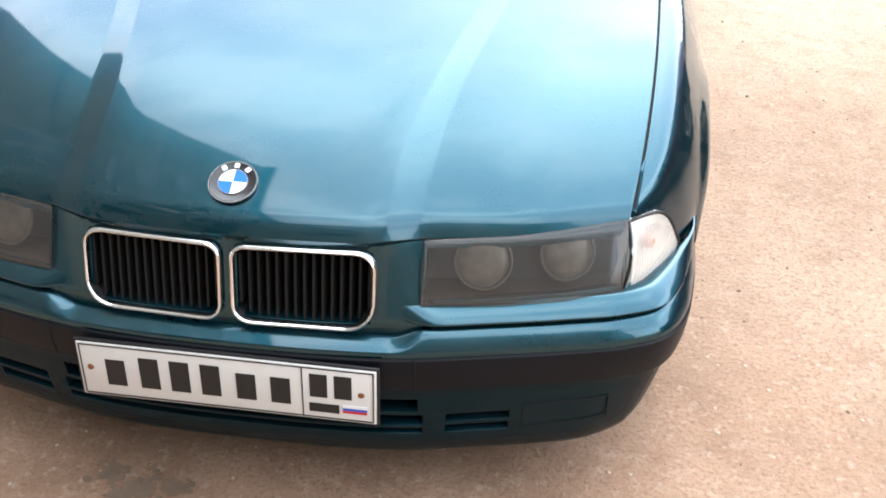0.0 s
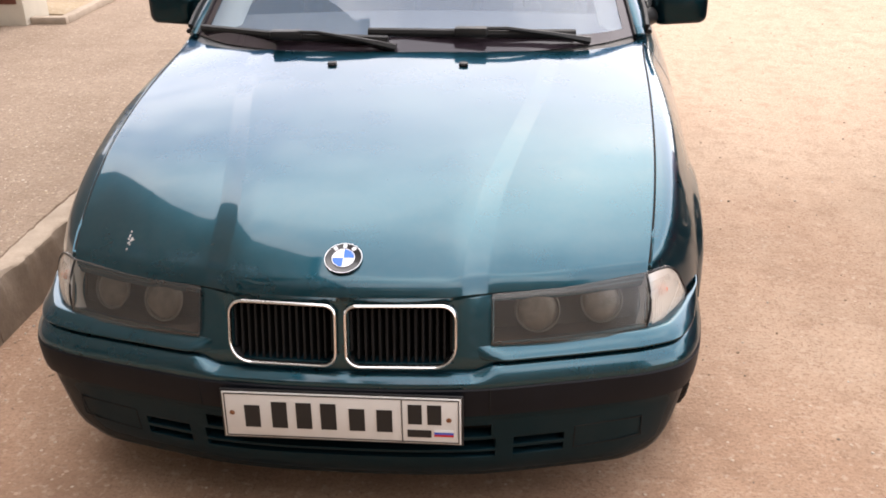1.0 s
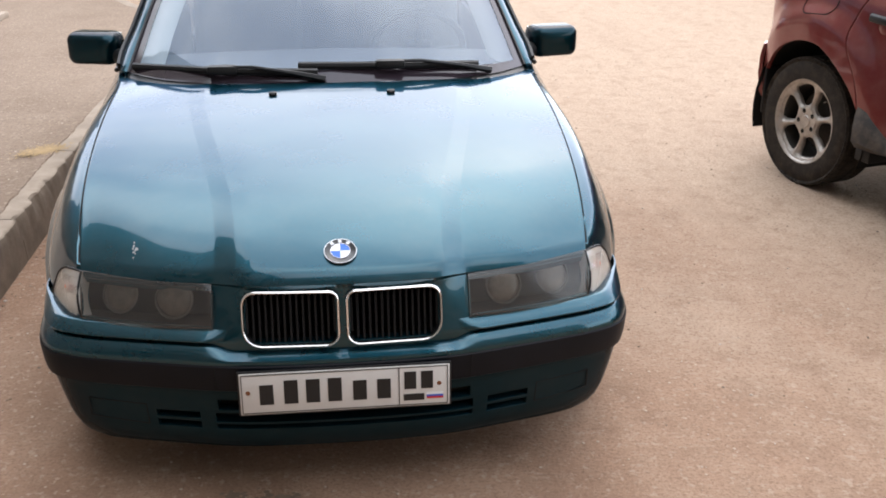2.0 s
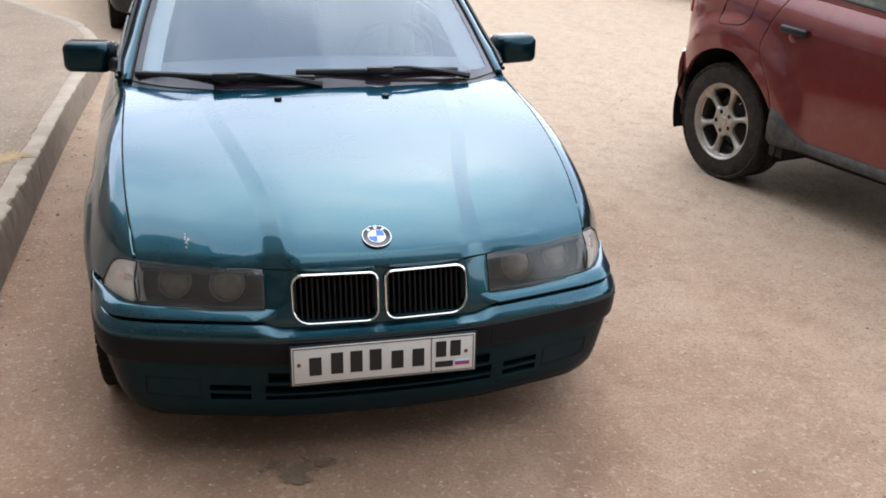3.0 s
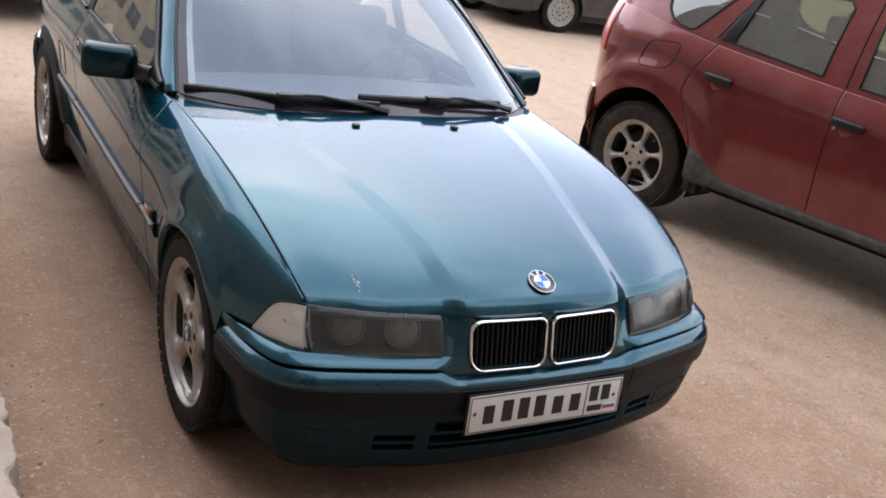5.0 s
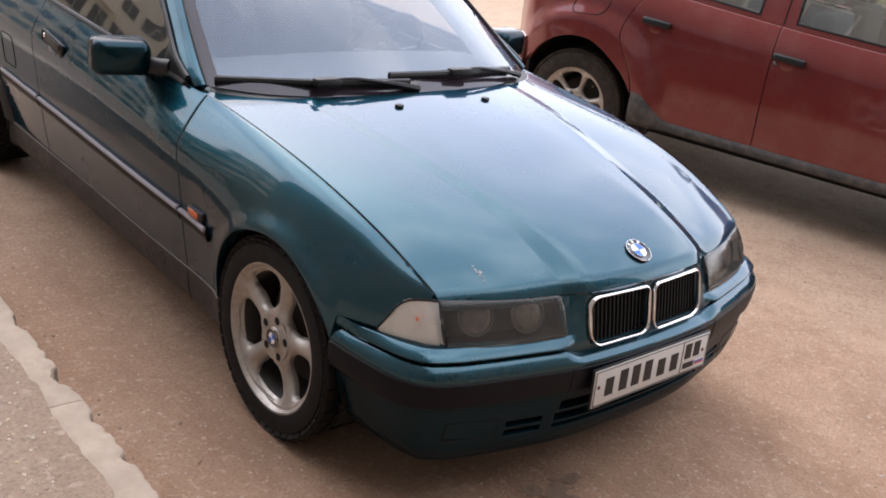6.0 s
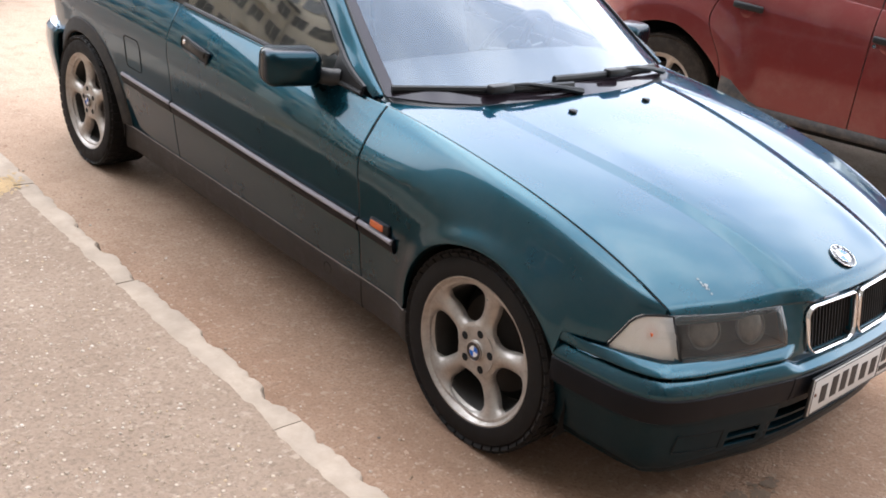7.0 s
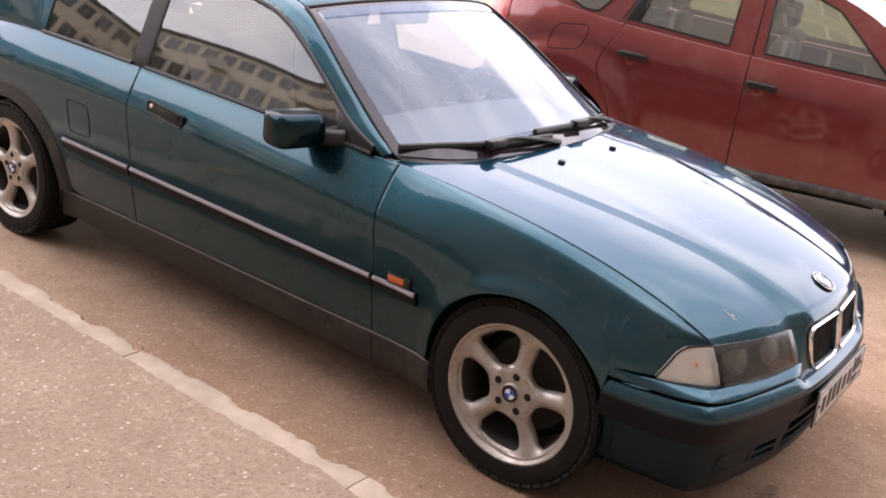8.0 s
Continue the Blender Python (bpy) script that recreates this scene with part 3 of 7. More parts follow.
def side_panel(bm, y0, y1, s, n, top_gap=0.0015):
    """A painted stretch of the car's side."""
    ys = set(np.linspace(y0, y1, n)[1:-1]) | {y0, y0 + 0.004, y1 - 0.004, y1}
    for yc in (FRONT_AXLE, REAR_AXLE):
        for k in range(41):
            y = yc + ARCH_R * 0.9999 * math.cos(math.pi * k / 40)
            if y0 < y < y1:
                ys.add(y)
    if y0 < 0.3:
        ys |= {0.25, 0.262, 0.276, 0.29, 0.298, 0.31, 0.32, 0.331, 0.338, 0.350, 0.40, 0.456}
    ys = sorted(ys)
    keep = [ys[0]]
    for y in ys[1:]:
        if y - keep[-1] > 0.0035:
            keep.append(y)
    rows = []
    for y in keep:
        zs, zl, zc = SEAM_Z(y), low_z(y), CREASE_Z(y)
        hs = [0, 0.005, 0.012, 0.022, 0.035, 0.052, 0.072, 0.095]
        zz = [zs - h for h in hs]
        up = zz[-1]
        lo = zc + 0.012
        zz += [lerp(up, lo, t) for t in (0.35, 0.7, 1.0)] + [zc + 0.004, zc + 0.0005, zc - 0.0035, zc - 0.010, zc - 0.025]
        b = zz[-1]
        zz += [lerp(b, zl, t) for t in (0.08, 0.18, 0.3, 0.42, 0.54, 0.66, 0.78, 0.88, 0.95, 1.0)]
        even = [lerp(zs, zl, t) for t in np.linspace(0, 1, len(zz)) ** 1.7]
        w = smooth01((y - 0.80) / 0.35) * (1 - smooth01((y - 3.75) / 0.1))
        zz = [lerp(a, b, w) for a, b in zip(even, zz)]
        rows.append([(s * (side_x(y, z) + (top_gap if i == 0 else 0)), y, z) for i, z in enumerate(zz)])
    sheet(bm, rows)
    orient(bm, (0, (y0 + y1) / 2, 0.4))
    skirt(bm, 0.022, way=(-s * 0.9, 0.0, -0.3))


def hood_crease(y):
    """How far from the middle the bonnet's crease runs."""
    return lerp(0.285, 0.445, smooth01((y - 0.1) / 1.1))


def ribbon(d, h=0.025, r=0.0028):
    """A ramp of constant slope, 2 h wide, with tightly rounded ends: 0 to 1."""
    def bend(q):
        return 0.0 if q < -r else q if q > r else (q + r) ** 2 / (4 * r)
    return (bend(d + h) - bend(d - h)) / (2 * h)


def hood_z(x, y):
    """Height of the bonnet, with its two creases."""
    ax = abs(x)
    fy, ry = HOOD_FRONT_Y(min(ax, 0.662)), HOOD_REAR_Y(min(ax, 0.7195))
    t = min(max((y - fy) / (ry - fy), 0.0), 1.05)
    k = min(ax / SEAM_X(max(y, 0.232)), 1.0)
    edge = SEAM_Z(lerp(0.226, 1.372, t)) - 0.013 * max(0.0, 1 - t / 0.027) ** 2
    z = lerp(HOOD_MID_Z(lerp(0.062, 1.135, t)), edge, k**2.05)
    step = 0.0062 * (1 - 0.3 * smooth01((y - 0.3) / 0.9))
    return z + step * ribbon(hood_crease(y) - ax) - 0.5 * step * (1 - k**4)


def nose_y(x, z):
    """The front panel between the bonnet's edge and the bumper."""
    ax = abs(x)
    top = HOOD_FRONT_Y(ax) + 0.004
    s = np.interp(ax, (0, 0.15, 0.30, 0.445, 0.57, 0.66, 0.725), (0.014, 0.017, 0.030, 0.062, 0.098, 0.136, 0.182))
    t = (z - 0.495) / 0.135
    return lerp(float(s) + 0.024, top, min(max(t, 0), 1))


def bumper_frame(s):
    """A place on the bumper's outline and the way out of it."""
    a, b, c = BUMPER_XY(max(abs(s) - 0.01, 0)), BUMPER_XY(abs(s)), BUMPER_XY(min(abs(s) + 0.01, 1.06))
    d = Vector((c[0] - a[0], c[1] - a[1])).normalized()
    g = -1 if s < 0 else 1
    return Vector((g * b[0], b[1])), Vector((g * d.y, -d.x))


def bumper_strip(bm, section, s0=-1.06, s1=1.06, n=89, dip=0.0):
    """Sweeps a section of (outward, z) along the bumper. dip: how far its upper part drops under the grilles."""
    rows = []
    for s in np.linspace(s0, s1, n):
        p, o = bumper_frame(s)
        g = dip * (1 - smooth01((abs(s) - 0.27) / 0.075))
        rows.append([(p.x + o.x * a, p.y + o.y * a, z - g * smooth01((z - 0.452) / 0.035)) for a, z in section])
    sheet(bm, rows)
    return rows


# ---------------------------------------------------------------- wheels
def wheel_parts(parent, at, side, tyre_r, rim_r, width, spokes, alloy, lug=True, spoke_w=0.0245, badge=True, turn=0.0, tread=64, holes=0, grow=1.22, reach=0.77, rubber=None):
    """A wheel: tyre with tread blocks, rim with hollow spokes, hub cap and brake disc. side: which way it faces."""
    w = width / 2
    ax = Vector(at)
    wheel = new("wheel")
    wheel.parent = parent
    wheel.location = ax
    o = Vector((0, 0, 0))
    bm = bmesh.new()
    prof = [(rim_r + 0.004, w - 0.030), (rim_r + 0.006, w - 0.008), (rim_r + 0.012, w + 0.001), (lerp(rim_r, tyre_r, 0.45), w + 0.006), (lerp(rim_r, tyre_r, 0.72), w + 0.001),
            (tyre_r - 0.022, w - 0.005), (tyre_r - 0.010, w - 0.010), (tyre_r - 0.005, w - 0.018), (tyre_r - 0.005, 0.0), (tyre_r - 0.005, -w + 0.018), (tyre_r - 0.022, -w + 0.006),
            (lerp(rim_r, tyre_r, 0.5), -w), (rim_r - 0.01, -w + 0.01)]
    revolve(bm, prof, 72, o, side)
    bmesh.ops.recalc_face_normals(bm, faces=bm.faces[:])
    tyre = part("tyre", bm, rubber or M_RUBBER, wheel, "black rubber tyre with dusty tread")
    bm = bmesh.new()
    for k in range(tread):
        a = 2 * math.pi * k / tread
        for xo, wd, sk in ((w - 0.024, 0.040, 0.012), (w - 0.070, 0.034, -0.010), (-w + 0.070, 0.034, 0.010), (-w + 0.024, 0.040, -0.012)):
            m = Matrix.Rotation(a + sk / tyre_r, 4, "X") @ Matrix.Translation((side * xo, 0, tyre_r - 0.008))
            box(bm, (wd, 2 * math.pi * tyre_r / tread * 0.78, 0.014), m=m)
        m = Matrix.Rotation(a, 4, "X") @ Matrix.Translation((side * (w - 0.0115), 0, tyre_r - 0.020)) @ Matrix.Rotation(radians(side * 33), 4, "Y")
        box(bm, (0.016, 2 * math.pi * tyre_r / tread * 0.78, 0.032), m=m)
    part("tread", bm, rubber or M_RUBBER, tyre)["kind"] = "stuff"
    bm = bmesh.new()
    face = w - 0.018
    revolve(bm, [(rim_r - 0.012, -w + 0.02), (rim_r - 0.020, -w + 0.06), (rim_r - 0.030, 0.0), (rim_r - 0.024, face - 0.020), (rim_r - 0.020, face - 0.014)], 72, o, side)
    bmesh.ops.recalc_face_normals(bm, faces=bm.faces[:])
    # inside of the rim: its shade is put into a near-black colour
    part("barrel", bm, mat_once("dark_barrel", (0.045, 0.040, 0.036), 0.7, 0.2, vary=0.3, scale=14, fine=120), wheel)
    bm = bmesh.new()
    revolve(bm, [(rim_r - 0.020, face - 0.014), (rim_r - 0.012, face - 0.005), (rim_r - 0.006, face + 0.003), (rim_r + 0.001, face + 0.012),
                 (rim_r + 0.005, face + 0.0165), (rim_r + 0.009, face + 0.017), (rim_r + 0.011, face + 0.010)], 72, o, side)
    bmesh.ops.recalc_face_normals(bm, faces=bm.faces[:])
    rim = part("rim", bm, alloy, wheel, "silver alloy rim")
    # spokes: hub flaring into arms that flare into the rim
    bm = bmesh.new()
    half = math.pi / spokes
    hub_r, end_r = rim_r * 0.32, rim_r - 0.003
    win = [0.10 + reach * (0.5 - 0.5 * math.cos(math.pi * k / 30)) for k in range(31)]
    rr = [lerp(hub_r, end_r, u) for u in [0.0, 0.05] + win + [lerp(0.10 + reach, 1.0, f) for f in (0.25, 0.5, 0.75, 1.0)]]
    for k in range(spokes):
        c = 2 * math.pi * k / spokes + turn

        def arm(r):
            # what the rounded windows leave of the disc: narrow at the hub, wide and flat at the rim
            u = ((r - hub_r) / (end_r - hub_r) - 0.10) / reach
            if not 0.0 < u < 1.0:
                return half
            slim = half - spoke_w * lerp(1.0, grow, u) / r
            ends = (1 - (1 - u / 0.24) ** 2.2) ** (1 / 2.2) if u < 0.24 else 1.0 if u < 0.68 else (1 - ((u - 0.68) / 0.32) ** 2.6) ** (1 / 2.6)
            return half - slim * ends

        def crown(r, t):
            u = (r - hub_r) / (end_r - hub_r)
            x = face - 0.001 - 0.005 * math.sin(math.pi * min(u, 1)) + 0.009 * u * u
            return x - 0.014 * abs(t) ** 2.4 * math.sin(math.pi * min(max(u, 0.05), 0.95)) - 0.004 * abs(t)
        rows = []
        for r in rr:
            a = arm(r)
            front = [(crown(r, t), c + a * t) for t in np.linspace(-1, 1, 11)]
            row = [(front[0][0] - 0.016, front[0][1])] + front + [(front[-1][0] - 0.016, front[-1][1])]
            rows.append([(side * x, r * math.sin(b), -r * math.cos(b)) for x, b in row])
        sheet(bm, rows)
    bmesh.ops.remove_doubles(bm, verts=bm.verts[:], dist=2e-4)
    bmesh.ops.recalc_face_normals(bm, faces=bm.faces[:])
    part("spokes", bm, alloy, wheel, "silver alloy spokes", angle=50)
    bm = bmesh.new()
    revolve(bm, [(0.0, face + 0.003), (0.028, face + 0.003), (0.033, face - 0.003), (hub_r * 0.62, face - 0.003), (hub_r + 0.002, face - 0.002), (hub_r + 0.002, face - 0.04), (0.0, face - 0.04)], 40, o, side)
    bmesh.ops.recalc_face_normals(bm, faces=bm.faces[:])
    part("hub", bm, alloy, wheel)
    for k in range(holes):                       # pressed steel: a ring of round holes
        a = 2 * math.pi * k / holes
        bm = bmesh.new()
        p = Vector((side * (face - 0.004), rim_r * 0.66 * math.sin(a), -rim_r * 0.66 * math.cos(a)))
        revolve(bm, [(0.0, 0.001), (0.013, 0.001), (0.015, -0.002)], 12, p, side)
        part("vent_hole", bm, M_VOID, wheel)
    if lug:
        for k in range(5):
            a = 2 * math.pi * k / 5 + turn
            bm = bmesh.new()
            p = Vector((side * (face - 0.0015), hub_r * 0.84 * math.sin(a), -hub_r * 0.84 * math.cos(a)))
            revolve(bm, [(0.0, 0.0012), (0.0105, 0.0014), (0.0125, 0.0)], 16, p, side)
            bmesh.ops.recalc_face_normals(bm, faces=bm.faces[:])
            part("lug_hole", bm, M_VOID, wheel)
    bm = bmesh.new()
    tube(bm, [(side * (face - 0.012), (rim_r - 0.036) * math.sin(half + turn + math.pi - 0.04), -(rim_r - 0.036) * math.cos(half + turn + math.pi - 0.04)),
              (side * (face + 0.002), (rim_r - 0.042) * math.sin(half + turn + math.pi - 0.04), -(rim_r - 0.042) * math.cos(half + turn + math.pi - 0.04))], 0.0035, 8)
    part("valve", bm, M_STEEL, wheel)
    if badge:
        roundel(wheel, Matrix.Translation((side * (face + 0.0035), 0, 0)) @ Matrix.Rotation(radians(90 * side), 4, "Y") @ Matrix.Rotation(radians(90), 4, "Z"), 0.029, "cap_badge")
    bm = bmesh.new()
    revolve(bm, [(0.0, -0.012), (rim_r * 0.70, -0.012), (rim_r * 0.70, -0.030), (0.0, -0.030)], 40, o, side)
    bmesh.ops.recalc_face_normals(bm, faces=bm.faces[:])
    part("brake_disc", bm, mat_once("brake_iron", (0.05, 0.042, 0.036), 0.65, 0.4), wheel)
    bm = bmesh.new()
    revolve(bm, [(0.0, -0.05), (rim_r - 0.03, -0.05), (rim_r - 0.03, -0.07), (0.0, -0.07)], 32, o, side)
    part("back_plate", bm, M_VOID, wheel)
    return wheel


_made = {}


def mat_once(name, *args, **kw):
    if name not in _made:
        _made[name] = mat(name, *args, **kw)
    return _made[name]


def roundel(parent, m, r, name="badge"):
    """A round badge, black rim and blue and white quarters, drawn as plain shapes; it faces its own +z."""
    bm = bmesh.new()
    revolve(bm, [(0.0, -0.003), (r, -0.003), (r, 0.002), (r * 0.97, 0.0035), (r * 0.93, 0.0038), (r * 0.90, 0.003), (0.0, 0.003)], 40)
    bmesh.ops.transform(bm, matrix=m @ Matrix.Rotation(radians(-90), 4, "Y"), verts=bm.verts[:])
    bmesh.ops.recalc_face_normals(bm, faces=bm.faces[:])
    ob = part(name, bm, M_BADGE_BLACK, parent, "round badge with a black rim and blue and white quarters")
    bm = bmesh.new()
    revolve(bm, [(r * 0.965, 0.002), (r * 0.97, 0.0042), (r * 0.995, 0.0042), (r * 1.0, 0.002)], 40)
    revolve(bm, [(r * 0.58, 0.002), (r * 0.585, 0.0044), (r * 0.605, 0.0044), (r * 0.61, 0.002)], 40)
    bmesh.ops.transform(bm, matrix=m @ Matrix.Rotation(radians(-90), 4, "Y"), verts=bm.verts[:])
    bmesh.ops.recalc_face_normals(bm, faces=bm.faces[:])
    part("badge_ring", bm, M_CHROME, ob)
    for q in range(4):
        bm = bmesh.new()
        c = bm.verts.new((0, 0, 0.0042))
        arc = [bm.verts.new((r * 0.58 * math.cos(t), r * 0.58 * math.sin(t), 0.0042)) for t in [radians(90 * q + 90 * k / 8) for k in range(9)]]
        for a, b in zip(arc, arc[1:]):
            bm.faces.new((c, a, b))
        bmesh.ops.transform(bm, matrix=m, verts=bm.verts[:])
        part("badge_quarter", bm, M_BADGE_BLUE if q % 2 == 0 else M_BADGE_WHITE, ob)
    if r > 0.035:                                # pale marks on the black rim
        for a in (52, 90, 128):
            bm = bmesh.new()
            box(bm, (0.008, 0.009, 0.001), (0, r * 0.79, 0.0042), m=m @ Matrix.Rotation(radians(a - 90), 4, "Z"))
            part("badge_mark", bm, M_BADGE_WHITE, ob)
    return ob


def number_plate(parent, m, w=0.52, h=0.112, rusty=True, flag=True):
    """A white plate with bars for its writing; it faces its own -y, x along it, z up, from its middle."""
    bm = bmesh.new()
    box(bm, (w + 0.010, 0.006, h + 0.010), (0, 0.004, 0), m, 0.002)
    holder = part("number_plate", bm, M_BLACK, parent, "white number plate with dark bars in a black holder")
    bm = bmesh.new()
    box(bm, (w, 0.003, h), (0, -0.0005, 0), m, 0.001)
    part("plate_face", bm, M_WHITE, holder)
    k = w / 0.52

    def bar(x0, x1, z0, z1, material=M_INK, name="bar", y=-0.0026):
        bm = bmesh.new()
        box(bm, ((x1 - x0) * k, 0.0014, (z1 - z0)), ((x0 + x1) / 2 * k, y, (z0 + z1) / 2), m)
        part(name, bm, material, holder)
    z = h / 2
    for a, b, c, d in ((-0.255, 0.255, z - 0.005, z - 0.003), (-0.255, 0.255, -z + 0.003, -z + 0.005)):
        bar(a, b, c, d, name="border")
    for a in (-0.256, 0.132, 0.254):
        bar(a, a + 0.002, -z + 0.004, z - 0.004, name="border")
    lo = -0.030
    for i, x in enumerate((-0.212, -0.152, -0.098, -0.044, 0.018, 0.078)):
        top = 0.024 if i in (0, 4, 5) else 0.034
        bar(x, x + 0.034, lo, top)
    for x in (0.146, 0.188):
        bar(x, x + 0.030, -0.008, 0.040)
    if flag:
        bar(0.144, 0.196, -0.040, -0.022)
        for i, fm in enumerate((M_FLAGW, M_FLAGB, M_FLAGR)):
            bar(0.202, 0.244, -0.026 - 0.0055 * i, -0.0205 - 0.0055 * i, fm, "flag_stripe")
    for x in (-0.240, 0.234):
        bm = bmesh.new()
        revolve(bm, [(0.0, 0.004), (0.004, 0.0035), (0.006, 0.001)], 12)
        bmesh.ops.transform(bm, matrix=m @ Matrix.Translation((x * k, -0.001, 0.004)) @ Matrix.Rotation(radians(-90), 4, "Z"), verts=bm.verts[:])
        part("bolt", bm, M_RUST if rusty else M_INK, holder, "rusty plate bolt" if rusty else "")
    return holder


# ---------------------------------------------------------------- teal hatchback: its parts
car = thing("hatchback_car", "teal metallic three-door hatchback with dusty silver five-spoke wheels", "car")


def build_bonnet():
    bm = bmesh.new()
    rows = []
    for t in list(np.linspace(0, 1, 65)[:-1] ** 2.0) + [0.9965, 1.0]:
        row = []
        for kind, f in [("in", i / 12) for i in range(12)] + [("band", f) for f in (-1, -0.93, -0.88, -0.83, -0.78, -0.71, -0.5, -0.25, 0, 0.25, 0.5, 0.71, 0.78, 0.83, 0.88, 0.93, 1)] + [("out", i / 14) for i in range(1, 14)] + [("out", 0.987), ("out", 1.0)]:
            # columns follow the creases and, at the edge, the seams with the wings
            x, y = 0.3, 0.3
            for _ in range(5):
                ax = min(x, 0.7195)
                y = lerp(HOOD_FRONT_Y(min(ax, 0.662)), HOOD_REAR_Y(ax), t)
                c, e = hood_crease(y), SEAM_X(max(y, 0.232)) - 0.0062
                x = lerp(0.0, c - 0.031, f) if kind == "in" else c + 0.031 * f if kind == "band" else lerp(c + 0.031, e, f)
            row.append((x, y, hood_z(x, y)))
        rows.append([(-x, y, z) for x, y, z in row[:0:-1]] + row)
    sheet(bm, rows)
    orient(bm, (0, 0.6, 0.2))
    skirt(bm, 0.022, 0.0015, way=(0, 0.2, -1.0))
    return part("bonnet", bm, M_TEAL, car, "teal bonnet with two long creases and dusty specks")


bonnet = build_bonnet()


def bonnet_frame(x, y):
    """A pose on the bonnet, z out of it."""
    e = 0.02
    p = Vector((x, y, hood_z(x, y)))
    dx = Vector((2 * e, 0, hood_z(x + e, y) - hood_z(x - e, y))).normalized()
    dy = Vector((0, 2 * e, hood_z(x, y + e) - hood_z(x, y - e))).normalized()
    n = dx.cross(dy).normalized()
    dy = n.cross(dx).normalized()
    return Matrix.Translation(p) @ Matrix((dx, dy, n)).transposed().to_4x4()


roundel(car, bonnet_frame(0.0, 0.130) @ Matrix.Translation((0, 0, 0.003)), 0.041)
for sx in (-1, 1):
    bm = bmesh.new()
    m = bonnet_frame(sx * 0.192, 1.035)
    box(bm, (0.026, 0.020, 0.012), (0, 0, 0.004), m, 0.004)
    box(bm, (0.012, 0.006, 0.006), (0, -0.010, 0.004), m, 0.001)
    part("washer_nozzle", bm, M_BLACK, car)
# chipped paint
bm = bmesh.new()
rnd = random.Random(5)
m = bonnet_frame(-0.518, 0.236)
for k in range(13):
    cx, cy = rnd.gauss(0, 0.0028), rnd.gauss(0, 0.009)
    pts = [bm.verts.new(m @ Vector((cx + rnd.uniform(0.0008, 0.0038) * math.cos(a), cy + rnd.uniform(0.0012, 0.0055) * math.sin(a), 0.0007 + 0.00003 * k))) for a in [2 * math.pi * j / 7 for j in range(7)]]
    bm.faces.new(pts)
part("paint_chip", bm, mat_once("bare_primer", (0.42, 0.42, 0.41), 0.8, vary=0.3, scale=60, fine=300), car, "pale chip in the paint")

